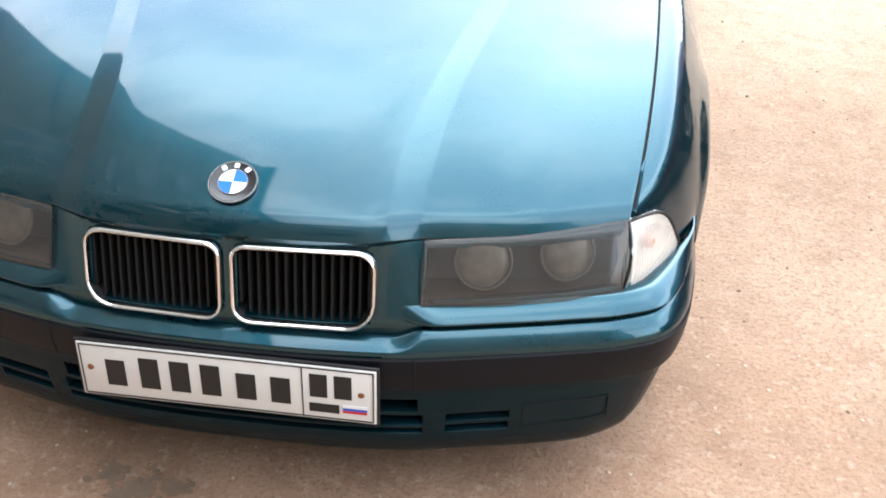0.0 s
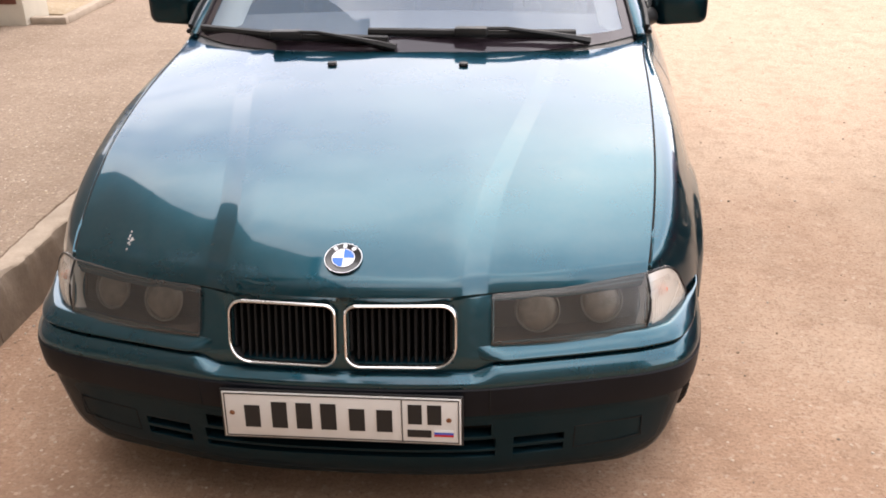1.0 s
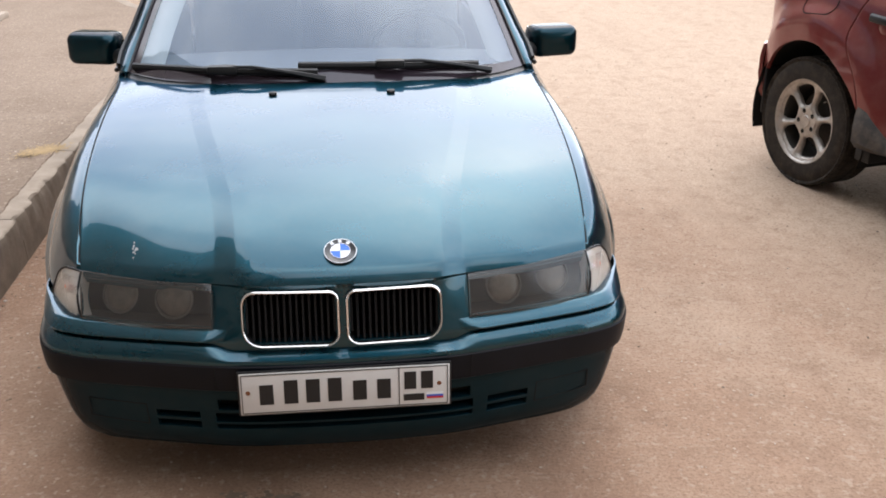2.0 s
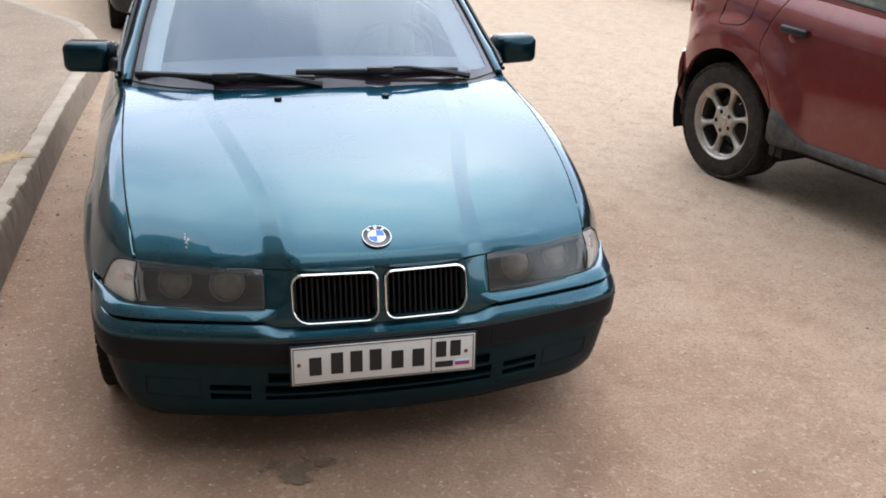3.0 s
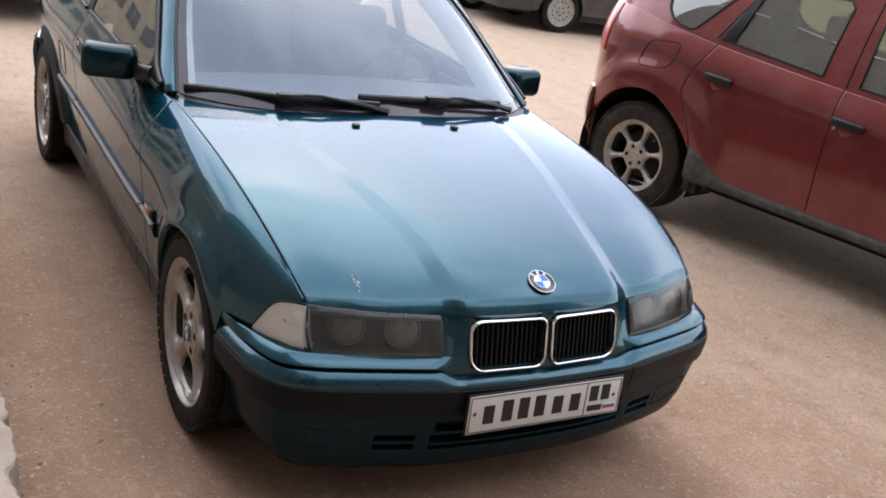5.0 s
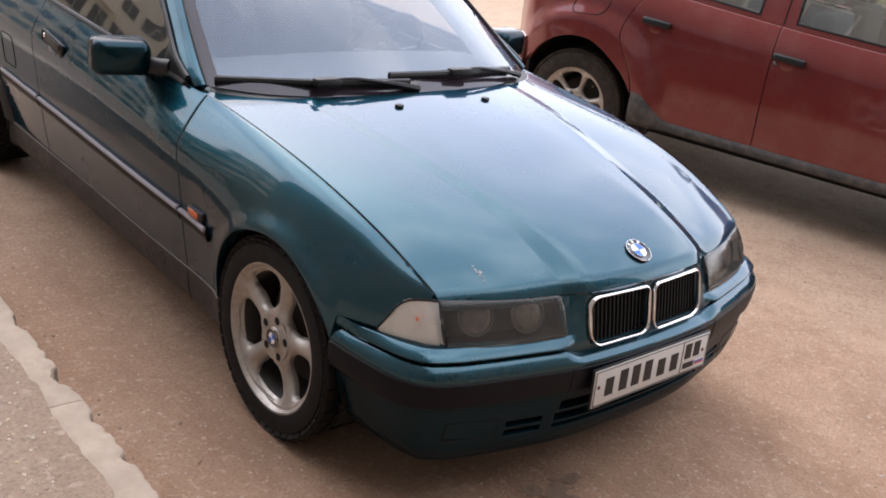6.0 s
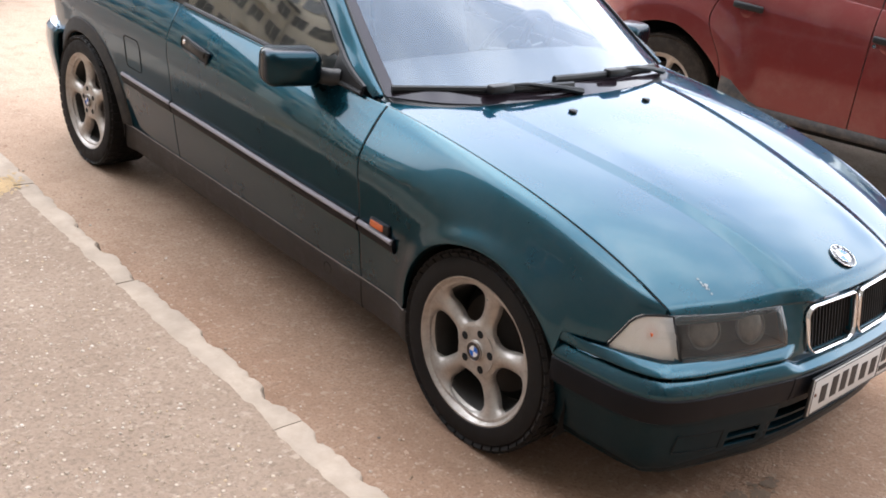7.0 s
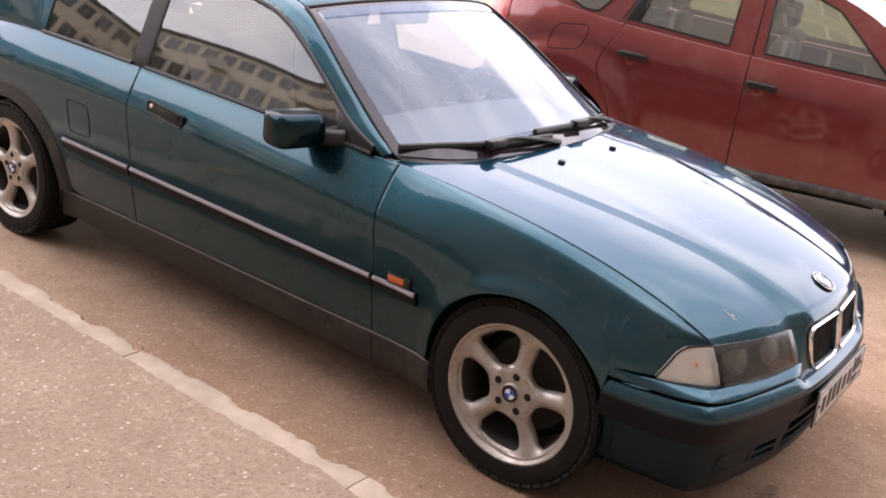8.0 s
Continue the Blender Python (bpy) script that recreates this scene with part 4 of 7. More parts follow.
for sx, lr in ((-1, "right"), (1, "left")):
    for nm, y0, y1, n in (("wing", 0.239, 1.322, 70), ("door", 1.330, 2.602, 48), ("quarter_panel", 2.610, 4.03, 70)):
        bm = bmesh.new()
        side_panel(bm, y0, y1, sx, n)
        ob = part(nm, bm, M_TEAL, car)
        if nm == "door":
            door = ob
        if nm == "wing":
            wing = ob
        if nm == "quarter_panel":
            quarter = ob
    # dark gaps round the bonnet and the door
    for name, line in (("bonnet_gap", [(SEAM_X(y) - 0.0023, y, SEAM_Z(y) - 0.0040) for y in np.linspace(0.245, 1.33, 50)]),
                       ("door_gap", [(side_x(1.326, z) - 0.0049, 1.326, z) for z in np.linspace(0.295, SEAM_Z(1.326) - 0.004, 24)]),
                       ("door_gap", [(side_x(2.606, z) - 0.0049, 2.606, z) for z in np.linspace(0.295, SEAM_Z(2.606) - 0.004, 24)])):
        bm = bmesh.new()
        tube(bm, [(sx * x, y, z) for x, y, z in line], 0.0045 if name == "bonnet_gap" else 0.0050, 6)
        part(name, bm, M_VOID, car)
    # sill
    bm = bmesh.new()
    rows = []
    for y in np.linspace(1.062, 3.135, 60):
        x = side_x(y, SILL_TOP)
        rows.append([(sx * (x + a), y, z) for a, z in ((-0.03, 0.290), (-0.002, 0.290), (0.001, 0.284), (-0.001, 0.262), (-0.005, 0.222), (-0.011, 0.188), (-0.018, 0.172), (-0.03, 0.165), (-0.12, 0.164))])
    sheet(bm, rows)
    orient(bm, (0, 2, 0.3))
    skirt(bm, 0.02)
    sill = part("sill", bm, M_SILL, car, "dirty black sill")
    bm = bmesh.new()
    tube(bm, [(sx * (side_x(y, SILL_TOP) + 0.0012), y, 0.2895) for y in np.linspace(1.075, 3.125, 40)], 0.0022, 6)
    part("sill_edge", bm, mat_once("pale_sill_edge", (0.26, 0.22, 0.19), 0.55, vary=0.4, scale=9, fine=120), sill, "thin pale edge along the top of the sill")
    bm = bmesh.new()
    tube(bm, [(sx * (side_x(1.326, SILL_TOP) + a), 1.326, z) for a, z in ((-0.002, 0.290), (-0.002, 0.262), (-0.006, 0.222), (-0.012, 0.188), (-0.019, 0.172))], 0.0032, 6)
    part("sill_joint", bm, M_VOID, sill)
    bm = bmesh.new()
    ring = [2 * math.pi * k / 20 for k in range(21)]
    tube(bm, [(sx * (side_x(1.52, SILL_TOP) - 0.0015 - 0.13 * max(0.0, 0.262 - 0.243 - 0.021 * math.sin(a))), 1.52 + 0.021 * math.cos(a), 0.243 + 0.021 * math.sin(a)) for a in ring], 0.0020, 6)
    part("jack_cover", bm, M_VOID, sill, "round jacking point cover")
    # rubbing strip; a pale bar paints the sky's sheen on its upper face
    for y0, y1 in ((1.135, 1.318), (1.328, 2.600), (2.612, 3.06)):
        bm = bmesh.new()
        rows = []
        for y in np.linspace(y0, y1, max(4, int((y1 - y0) / 0.05))):
            z = 0.487 + 0.020 * (y - 1.3)
            rows.append([(sx * (side_x(y, z + b) + a), y, z + b) for a, b in ((-0.004, 0.026), (0.006, 0.024), (0.011, 0.014), (0.012, 0.0), (0.010, -0.016), (0.005, -0.024), (-0.004, -0.026))])
        vs = sheet(bm, rows)
        bm.faces.new(vs[0])
        bm.faces.new(vs[-1])
        bmesh.ops.recalc_face_normals(bm, faces=bm.faces[:])
        strip = part("rubbing_strip", bm, M_STRIP, car, "dark plastic rubbing strip")
        bm = bmesh.new()
        tube(bm, [(sx * (side_x(y, 0.5) + 0.0115), y, 0.487 + 0.020 * (y - 1.3) + 0.016) for y in np.linspace(y0 + 0.003, y1 - 0.003, 24)], 0.0085, 8)
        part("sheen_bar", bm, mat_once("sheen_grey", (0.30, 0.28, 0.30), 0.5, 0.0), strip)
    # side repeater
    bm = bmesh.new()
    m = Matrix.Translation((sx * (side_x(1.208, 0.527) + 0.002), 1.208, 0.5275))
    box(bm, (0.022, 0.096, 0.033), (0, 0, 0), m, 0.005)
    rep = part("side_repeater", bm, M_BLACK, car)
    bm = bmesh.new()
    box(bm, (0.020, 0.066, 0.024), (sx * 0.004, 0.008, 0), m, 0.004)
    part("amber_lens", bm, M_AMBER, rep, "amber plastic lens")
    # arch liners and rear arch trims
    for yc in (FRONT_AXLE, REAR_AXLE):
        bm = bmesh.new()
        rows = []
        for k in range(25):
            a = math.pi * (-0.12 + 1.24 * k / 24)
            y, z = yc + (ARCH_R + 0.012) * math.cos(a), HUB_Z + (ARCH_R + 0.012) * math.sin(a)
            rows.append([(sx * x, y, z) for x in (0.785, 0.70, 0.56)])
        sheet(bm, rows)
        for r in (rows,):
            bm.faces.new([bm.verts.new(row[-1]) for row in r])
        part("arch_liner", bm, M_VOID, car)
    bm = bmesh.new()
    rows = []
    for k in range(49):
        a = math.pi * (-0.01 + 1.02 * k / 48)
        row = []
        for r, off in ((ARCH_R - 0.004, -0.02), (ARCH_R - 0.004, 0.005), (ARCH_R + 0.004, 0.0095), (ARCH_R + 0.03, 0.009), (ARCH_R + 0.058, 0.006), (ARCH_R + 0.066, -0.004)):
            y, z = REAR_AXLE + r * math.cos(a), HUB_Z + r * math.sin(a)
            row.append((sx * (side_x(y, z) + off), y, z))
        rows.append(row)
    sheet(bm, rows)
    orient(bm, (0, REAR_AXLE, 0.3))
    part("arch_trim", bm, M_ARCH, quarter, "dull black rear arch trim")
    # wheels
    for yc, hx in ((FRONT_AXLE, 0.712), (REAR_AXLE, 0.728)):
        wheel_parts(car, (sx * hx, yc, HUB_Z), sx, TYRE_R, 0.217, 0.205, 5, M_ALLOY, spoke_w=0.0235, turn=-0.48 if yc < 2 else 0.46, tread=46, grow=1.45, reach=0.835)

# nose panel with openings for grilles and lamps
KID = (0.016, 0.241, 0.489, 0.614)
LAMP = (0.324, 0.655, 0.529, 0.620)
bm = bmesh.new()
xs = sorted({0.0, KID[0], KID[1], LAMP[0], LAMP[1], 0.668} | set(np.linspace(KID[0], KID[1], 9)) | set(np.linspace(KID[1], LAMP[0], 6)) | set(np.linspace(LAMP[0], LAMP[1], 12)))
xs = [-x for x in xs[:0:-1]] + xs
zs = [0.462, 0.474, 0.482, 0.489, 0.495, 0.505, 0.512, 0.520, 0.529, 0.538, 0.55, 0.57, 0.59, 0.602, 0.614, 0.620, 0.627]


def nose_pt(x, z):
    ax = abs(x)
    zt = HOOD_FRONT_Z(min(ax, 0.662)) - 0.003
    zz = z if z < 0.61 else lerp(0.61, zt, (z - 0.61) / 0.017)
    y = nose_y(x, z)
    return (x, y, zz)


vs = [[bm.verts.new(nose_pt(x, z)) for x in xs] for z in zs]
for i in range(len(zs) - 1):
    for j in range(len(xs) - 1):
        ax, z = abs(xs[j] + xs[j + 1]) / 2, (zs[i] + zs[i + 1]) / 2
        if (KID[0] < ax < KID[1] and KID[2] < z < KID[3]) or (LAMP[0] < ax < LAMP[1] and LAMP[2] < z < LAMP[3]):
            continue
        bm.faces.new((vs[i][j], vs[i][j + 1], vs[i + 1][j + 1], vs[i + 1][j]))
orient(bm, (0, 0.6, 0.55))
skirt(bm, 0.03)
nose = part("nose_panel", bm, M_TEAL, car)

for sx in (-1, 1):
    # grille: chrome surround, black well and upright slats
    K = (0.007, 0.250, 0.480, 0.6225)
    ring = []
    for x, z in rounded_rect(K[0], K[1], K[2], K[3], (0.034, 0.050, 0.036, 0.026)):
        ring.append((x, z))
    cx, cz = (K[0] + K[1]) / 2, (K[2] + K[3]) / 2
    bm = bmesh.new()
    rows = []
    for k in range(9):
        a = math.pi * (k / 8)
        off, out_y = -0.0042 * math.cos(a) + 0.0042, 0.009 * math.sin(a)
        row = []
        for x, z in ring:
            d = Vector((cx - x, cz - z))
            d.x /= (K[1] - K[0])
            d.y /= (K[3] - K[2])
            d = Vector((math.copysign(min(abs(d.x) * 2, 1) ** 3, d.x), math.copysign(min(abs(d.y) * 2, 1) ** 3, d.y)))
            d = d.normalized() if d.length > 1e-6 else d
            px, pz = x + d.x * off, z + d.y * off
            row.append((sx * px, nose_y(px, pz) - 0.004 - out_y, pz))
        rows.append(row)
    sheet(bm, rows, closed=True)
    bmesh.ops.recalc_face_normals(bm, faces=bm.faces[:])
    grille = part("kidney_grille", bm, M_CHROME, car, "chrome kidney grille frame over black slats")
    bm = bmesh.new()
    back = [(sx * x, nose_y(x, z) + 0.075, z) for x, z in ring]
    front = [(sx * x, nose_y(x, z) - 0.002, z) for x, z in rounded_rect(K[0] + 0.006, K[1] - 0.006, K[2] + 0.006, K[3] - 0.006, (0.030, 0.045, 0.031, 0.021))]
    sheet(bm, [front, back], closed=True)
    bm.faces.new([bm.verts.new(p) for p in back])
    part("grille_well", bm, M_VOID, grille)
    for k in range(15):
        x = lerp(K[0] + 0.014, K[1] - 0.014, k / 14)
        bm = bmesh.new()
        inset = 0.010 + 0.022 * (max(0.0, abs(k - 7) - 5) / 2) ** 2
        z0, z1 = K[2] + inset, K[3] - 0.7 * inset
        rows = [[(sx * (x + a), nose_y(x, z) + b, z) for a, b in ((-0.0035, 0.016), (-0.002, 0.006), (0.002, 0.006), (0.0035, 0.016), (0.0035, 0.05), (-0.0035, 0.05))] for z in np.linspace(z0, z1, 4)]
        sheet(bm, rows, closed=True)
        bmesh.ops.recalc_face_normals(bm, faces=bm.faces[:])
        part("slat", bm, mat_once("grille_black", (0.007, 0.007, 0.0075), 0.55, spec=0.3), grille)

    # headlamp: housing, two round reflectors, smoky cover
    bm = bmesh.new()
    L0, L1, B0, T0 = LAMP[0] - 0.002, LAMP[1] - 0.001, LAMP[2] - 0.002, LAMP[3] + 0.004

    def lamp_pt(u, v, deep):
        x = lerp(L0, L1, u)
        z = lerp(B0 - 0.010 * u, T0 + 0.006 * u, v)
        return (sx * x, nose_y(x, z) + deep - 0.004, z)
    well = [lamp_pt(u, v, 0.0) for u, v in ((0, 0), (0.25, 0), (0.5, 0), (0.75, 0), (1, 0), (1, 1), (0.75, 1), (0.5, 1), (0.25, 1), (0, 1))]
    wellb = [lamp_pt(u, v, 0.075) for u, v in ((0, 0), (0.25, 0), (0.5, 0), (0.75, 0), (1, 0), (1, 1), (0.75, 1), (0.5, 1), (0.25, 1), (0, 1))]
    sheet(bm, [well, wellb], closed=True)
    bm.faces.new([bm.verts.new(p) for p in wellb])
    lamp = part("headlamp", bm, M_HOUSING, car, "smoky twin-reflector headlamp")
    bm = bmesh.new()
    sheet(bm, [[lamp_pt(u, v, -0.006 * math.sin(math.pi * v) - 0.003) for u in np.linspace(0, 1, 13)] for v in np.linspace(0, 1, 7)])
    orient(bm, (0, 0.8, 0.55))
    skirt(bm, 0.010, 0.003)
    part("cover", bm, M_LENS, lamp, "hazy grey lens").visible_shadow = False
    for u, deep in ((0.29, 0.016), (0.71, 0.024)):
        p = Vector(lamp_pt(u, 0.56, deep))
        along = (Vector(lamp_pt(u + 0.1, 0.56, deep)) - p).normalized()
        back = along.cross(Vector(lamp_pt(u, 0.76, deep)) - p).normalized()
        back *= math.copysign(1.0, back.y)
        turn = Matrix.Translation(p) @ Matrix((back, along, back.cross(along))).transposed().to_4x4()
        bm = bmesh.new()
        revolve(bm, [(0.0500, 0.004), (0.0490, 0.001), (0.0470, 0.000), (0.0455, 0.003), (0.044, 0.014), (0.0, 0.016)], 36)
        bmesh.ops.transform(bm, matrix=turn, verts=bm.verts[:])
        bowl = part("reflector", bm, M_REFLECTOR, lamp, "round chrome reflector")
        bm = bmesh.new()
        revolve(bm, [(0.0445, 0.006), (0.040, 0.001), (0.030, -0.0025), (0.015, -0.0045), (0.0, -0.005)], 36)
        bmesh.ops.transform(bm, matrix=turn, verts=bm.verts[:])
        part("lens_dome", bm, M_FLUTED, bowl, "fluted glass lens")
    # indicator at the corner
    bm = bmesh.new()
    rows = []
    for u in (0, 0.1, 0.2, 0.3, 0.4, 0.5, 0.6, 0.7, 0.82, 0.93, 1.0):
        low = Vector((lerp(0.651, 0.764, u**0.72), lerp(0.176, 0.340, u), 0.509 + 0.004 * u))
        high = Vector((lerp(0.652, 0.718, u), lerp(0.226, 0.294, u), lerp(0.629, 0.617, u * u)))
        cut = 0.17 * (1 - math.sqrt(max(0.0, 1 - max(0.0, (u - 0.72) / 0.28) ** 2)))    # rounded outer corners
        row = []
        for v in np.linspace(cut, 1 - cut, 8):
            q = low.lerp(high, v) + Vector((0.010, -0.008, 0.0)) * math.sin(math.pi * v) * (1 - 0.6 * u * u)
            row.append((sx * (q.x + 0.002), q.y - 0.005, q.z))
        rows.append(row)
    sheet(bm, rows)
    orient(bm, (0, 0.7, 0.5))
    skirt(bm, 0.03, 0.003)
    ind = part("indicator", bm, M_INDLENS, car, "clear ribbed corner indicator")
    ind.visible_shadow = False
    edge = [r[0] for r in rows] + rows[-1][1:] + [r[-1] for r in rows[-2::-1]] + rows[0][-2:0:-1]
    bm = bmesh.new()
    tube(bm, edge + edge[:1], 0.0030, 6)
    part("lens_seal", bm, M_BLACK, ind)
    bm = bmesh.new()
    sheet(bm, [[Vector(p) + Vector((-sx * 0.016, 0.020, 0)) * (0.35 + 0.9 * math.sin(math.pi * i / 10) * math.sin(math.pi * j / 7)) for j, p in enumerate(r)] for i, r in enumerate(rows)])
    orient(bm, (0, 0.7, 0.5))
    part("reflector", bm, mat_once("indicator_mirror", (0.90, 0.86, 0.80), 0.35, 0.15, vary=0.25, scale=40, fine=220), ind)
    c = Vector(rows[4][4]) + Vector((-sx * 0.009, 0.011, 0))
    bm = bmesh.new()
    revolve(bm, [(0.0, 0.014), (0.009, 0.011), (0.013, 0.002), (0.012, -0.008), (0.0, -0.01)], 14, c, sx)
    part("bulb", bm, M_AMBER, ind, "amber bulb")
    bm = bmesh.new()
    for k in range(22):
        u = lerp(0.04, 0.92, k / 21)
        i = u * 10
        a, b = rows[int(i)], rows[min(int(i) + 1, 10)]
        f = i - int(i)
        line = [Vector(p).lerp(Vector(q), f) for p, q in zip(a, b)]
        tube(bm, [p + Vector((sx * 0.0005, -0.0005, 0)) for p in line[1:-1]], 0.0006, 4)
    part("lens_ribs", bm, M_INDLENS, ind).visible_shadow = False
    # the rolled lip under the lamps, round to the wheel arch
    bm = bmesh.new()
    rows = []
    for t in np.linspace(0.262, 1.0595, 54):
        p, o = bumper_frame(sx * t)
        g = smooth01((t - 0.262) / 0.10)
        w = smooth01((t - 0.80) / 0.22)              # flush with the wing where it meets the arch
        row = []
        for a, z in ((-0.060, 0.5245), (-0.042, 0.5240), (-0.036, 0.5225), (-0.014, 0.5065), (-0.0095, 0.5015), (-0.0095, 0.4985), (-0.014, 0.4955), (-0.045, 0.4935)):
            q = lerp(a * g - 0.035 * (1 - g), 0.001 + 0.08 * (a + 0.0095), w)
            row.append((p.x + o.x * q, p.y + o.y * q, z - 0.002 * w * smooth01((z - 0.50) / 0.02)))
        rows.append(row)
    sheet(bm, rows)
    orient(bm, (0, 0.8, 0.5))
    skirt(bm, 0.006)
    part("front_lip", bm, M_TEAL, car)
    # bumper details: fog blank
    bm = bmesh.new()
    for a, b in (((0.515, 0.250), (0.515, 0.312)), ((0.515, 0.312), (0.675, 0.318)), ((0.675, 0.318), (0.680, 0.262)), ((0.680, 0.262), (0.515, 0.250))):
        pts = []
        for t in np.linspace(0, 1, 8):
            s, z = lerp(a[0], b[0], t), lerp(a[1], b[1], t)
            p, o = bumper_frame(sx * s)
            off = float(np.interp(z, (0.20, 0.25, 0.34, 0.40), (-0.032, -0.0195, -0.008, -0.004)))
            pts.append((p.x + o.x * (off + 0.0005), p.y + o.y * (off + 0.0005), z))
        tube(bm, pts, 0.0014, 5)
    part("fog_lamp_blank", bm, M_VOID, car)

# bumper: painted ledge, dark strip, painted apron with openings
bm = bmesh.new()
bumper_strip(bm, [(-0.060, 0.482), (-0.040, 0.4880), (-0.026, 0.4900), (-0.018, 0.4888), (-0.010, 0.4838), (0.002, 0.4695), (0.0068, 0.4610), (0.009, 0.4540), (0.009, 0.4465)], n=141, dip=0.020)
orient(bm, (0, 0.6, 0.4))
skirt(bm, 0.008)
bumper = part("bumper", bm, M_TEAL, car, "teal and black front bumper")
bm = bmesh.new()
bumper_strip(bm, [(0.000, 0.4465), (0.009, 0.4458), (0.012, 0.4425), (0.0125, 0.428), (0.010, 0.396), (0.006, 0.374), (-0.003, 0.368), (-0.012, 0.367)])
orient(bm, (0, 0.6, 0.4))
skirt(bm, 0.006)
part("bumper_strip", bm, M_STRIP, bumper, "dark plastic bumper strip")
APRON = [(-0.003, 0.368), (-0.005, 0.361), (-0.007, 0.352), (-0.008, 0.340), (-0.010, 0.322), (-0.012, 0.306), (-0.013, 0.298), (-0.016, 0.276), (-0.017, 0.268), (-0.020, 0.246), (-0.024, 0.225), (-0.032, 0.200), (-0.046, 0.178), (-0.09, 0.170)]
OPEN = [(0.0, 0.325, 0.306, 0.340), (0.0, 0.335, 0.268, 0.298), (0.0, 0.335, 0.246, 0.262), (0.375, 0.492, 0.276, 0.298), (0.375, 0.492, 0.246, 0.268)]
bm = bmesh.new()
ss = sorted({0.0, 0.325, 0.335, 0.375, 0.492} | set(np.linspace(0, 1.06, 46)))
ss = [-s for s in ss[:0:-1]] + ss
sec = sorted(APRON + [(-0.018, 0.262)], key=lambda p: -p[1])
grid = []
for s in ss:
    p, o = bumper_frame(s)
    tuck = 0.020 * smooth01((abs(s) - 0.60) / 0.22)
    grid.append([bm.verts.new((p.x + o.x * (a - tuck * (0.381 - z) / 0.2), p.y + o.y * (a - tuck * (0.381 - z) / 0.2), z + 0.015 * smooth01((abs(s) - 0.6) / 0.4) * smooth01((0.26 - z) / 0.08))) for a, z in sec])
for i in range(len(ss) - 1):
    for j in range(len(sec) - 1):
        s, z = abs(ss[i] + ss[i + 1]) / 2, (sec[j][1] + sec[j + 1][1]) / 2
        if any(a < s < b and c < z < d for a, b, c, d in OPEN):
            continue
        bm.faces.new((grid[i][j], grid[i + 1][j], grid[i + 1][j + 1], grid[i][j + 1]))
orient(bm, (0, 0.6, 0.4))
skirt(bm, 0.028, 0.001)
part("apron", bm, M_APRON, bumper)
bm = bmesh.new()
bumper_strip(bm, [(-0.075, 0.36), (-0.075, 0.22)], -0.62, 0.62, 41)
part("intake_back", bm, M_VOID, bumper)
# the seams across the strip beside the plate
for sx in (-1, 1):
    bm = bmesh.new()
    p, o = bumper_frame(sx * 0.318)
    tube(bm, [(p.x + o.x * a, p.y + o.y * a, z) for a, z in ((0.0122, 0.446), (0.0128, 0.428), (0.0104, 0.396), (0.0065, 0.375))], 0.0013, 5)
    part("strip_joint", bm, M_VOID, bumper)
number_plate(car, Matrix.Translation((0, -0.008, 0.379)) @ Matrix.Rotation(radians(-3), 4, "X"))

# screen, pillars, roof
PILLAR_IN = curve((0, 0.703, 1.376, 0.886), (0.18, 0.676, 1.515, 0.979), (0.36, 0.645, 1.655, 1.076), (0.56, 0.602, 1.811, 1.182), (0.74, 0.560, 1.955, 1.262),
                  (1.0, 0.545, 2.20, 1.318), (1.4, 0.538, 2.60, 1.345), (1.8, 0.530, 3.0, 1.330), (2.15, 0.520, 3.33, 1.275))
PILLAR_OUT = curve((0, 0.742, 1.395, 0.884), (0.18, 0.738, 1.560, 0.965), (0.36, 0.708, 1.700, 1.060), (0.56, 0.672, 1.850, 1.160), (0.74, 0.640, 1.985, 1.232),
                   (1.0, 0.622, 2.20, 1.280), (1.4, 0.612, 2.60, 1.302), (1.8, 0.606, 3.0, 1.288), (2.15, 0.598, 3.33, 1.230))
_pillar = PILLAR_OUT


def GLASS_X(y):
    """The foot of the side windows, almost straight along the car."""
    return 0.765 - 0.014 * (y - 2.45) ** 2


def PILLAR_OUT(t):
    """The pillar's outer edge, brought into the plane of the side windows."""
    x, y, z = _pillar(t)
    flat = GLASS_X(y) + 0.004 - 0.41 * (z - SEAM_Z(y))
    return np.array((lerp(x, flat, smooth01((y - 1.42) / 0.2)), y, z))


SCREEN_BOTTOM_Y = curve((0, 1.165), (0.25, 1.185), (0.45, 1.222), (0.60, 1.285), (0.703, 1.376))
SCREEN_TOP = curve((0, 1.880, 1.300), (0.25, 1.894, 1.293), (0.42, 1.920, 1.280), (0.560, 1.955, 1.262))


def screen_pt(u, v, lift=0.0):
    """A place on the windscreen: u across, -1 to 1, v up, 0 to 1."""
    g = abs(u)
    e = PILLAR_IN(0.74 * v)
    bx = g * 0.703
    b = Vector((bx, SCREEN_BOTTOM_Y(bx), lerp(0.898, 0.886, g)))
    tx = g * 0.560
    ty, tz = SCREEN_TOP(tx)
    t = Vector((tx, ty, tz))
    p = b.lerp(t, v)
    straight = Vector((0.703, 1.376, 0.886)).lerp(Vector((0.560, 1.955, 1.262)), v)
    p += (Vector(e) - straight) * g
    n = Vector((0, -0.55, 0.83))
    p += n * (0.018 * math.sin(math.pi * v) * (1 - g * g) + lift)
    return (math.copysign(p.x, u), p.y, p.z)


bm = bmesh.new()
sheet(bm, [[screen_pt(u, v) for u in np.linspace(-1, 1, 41)] for v in np.linspace(0, 1, 25)])
orient(bm, (0, 2.2, 0.6))
ws = part("windscreen", bm, M_GLASS, car, "tinted windscreen")
ws.visible_shadow = False
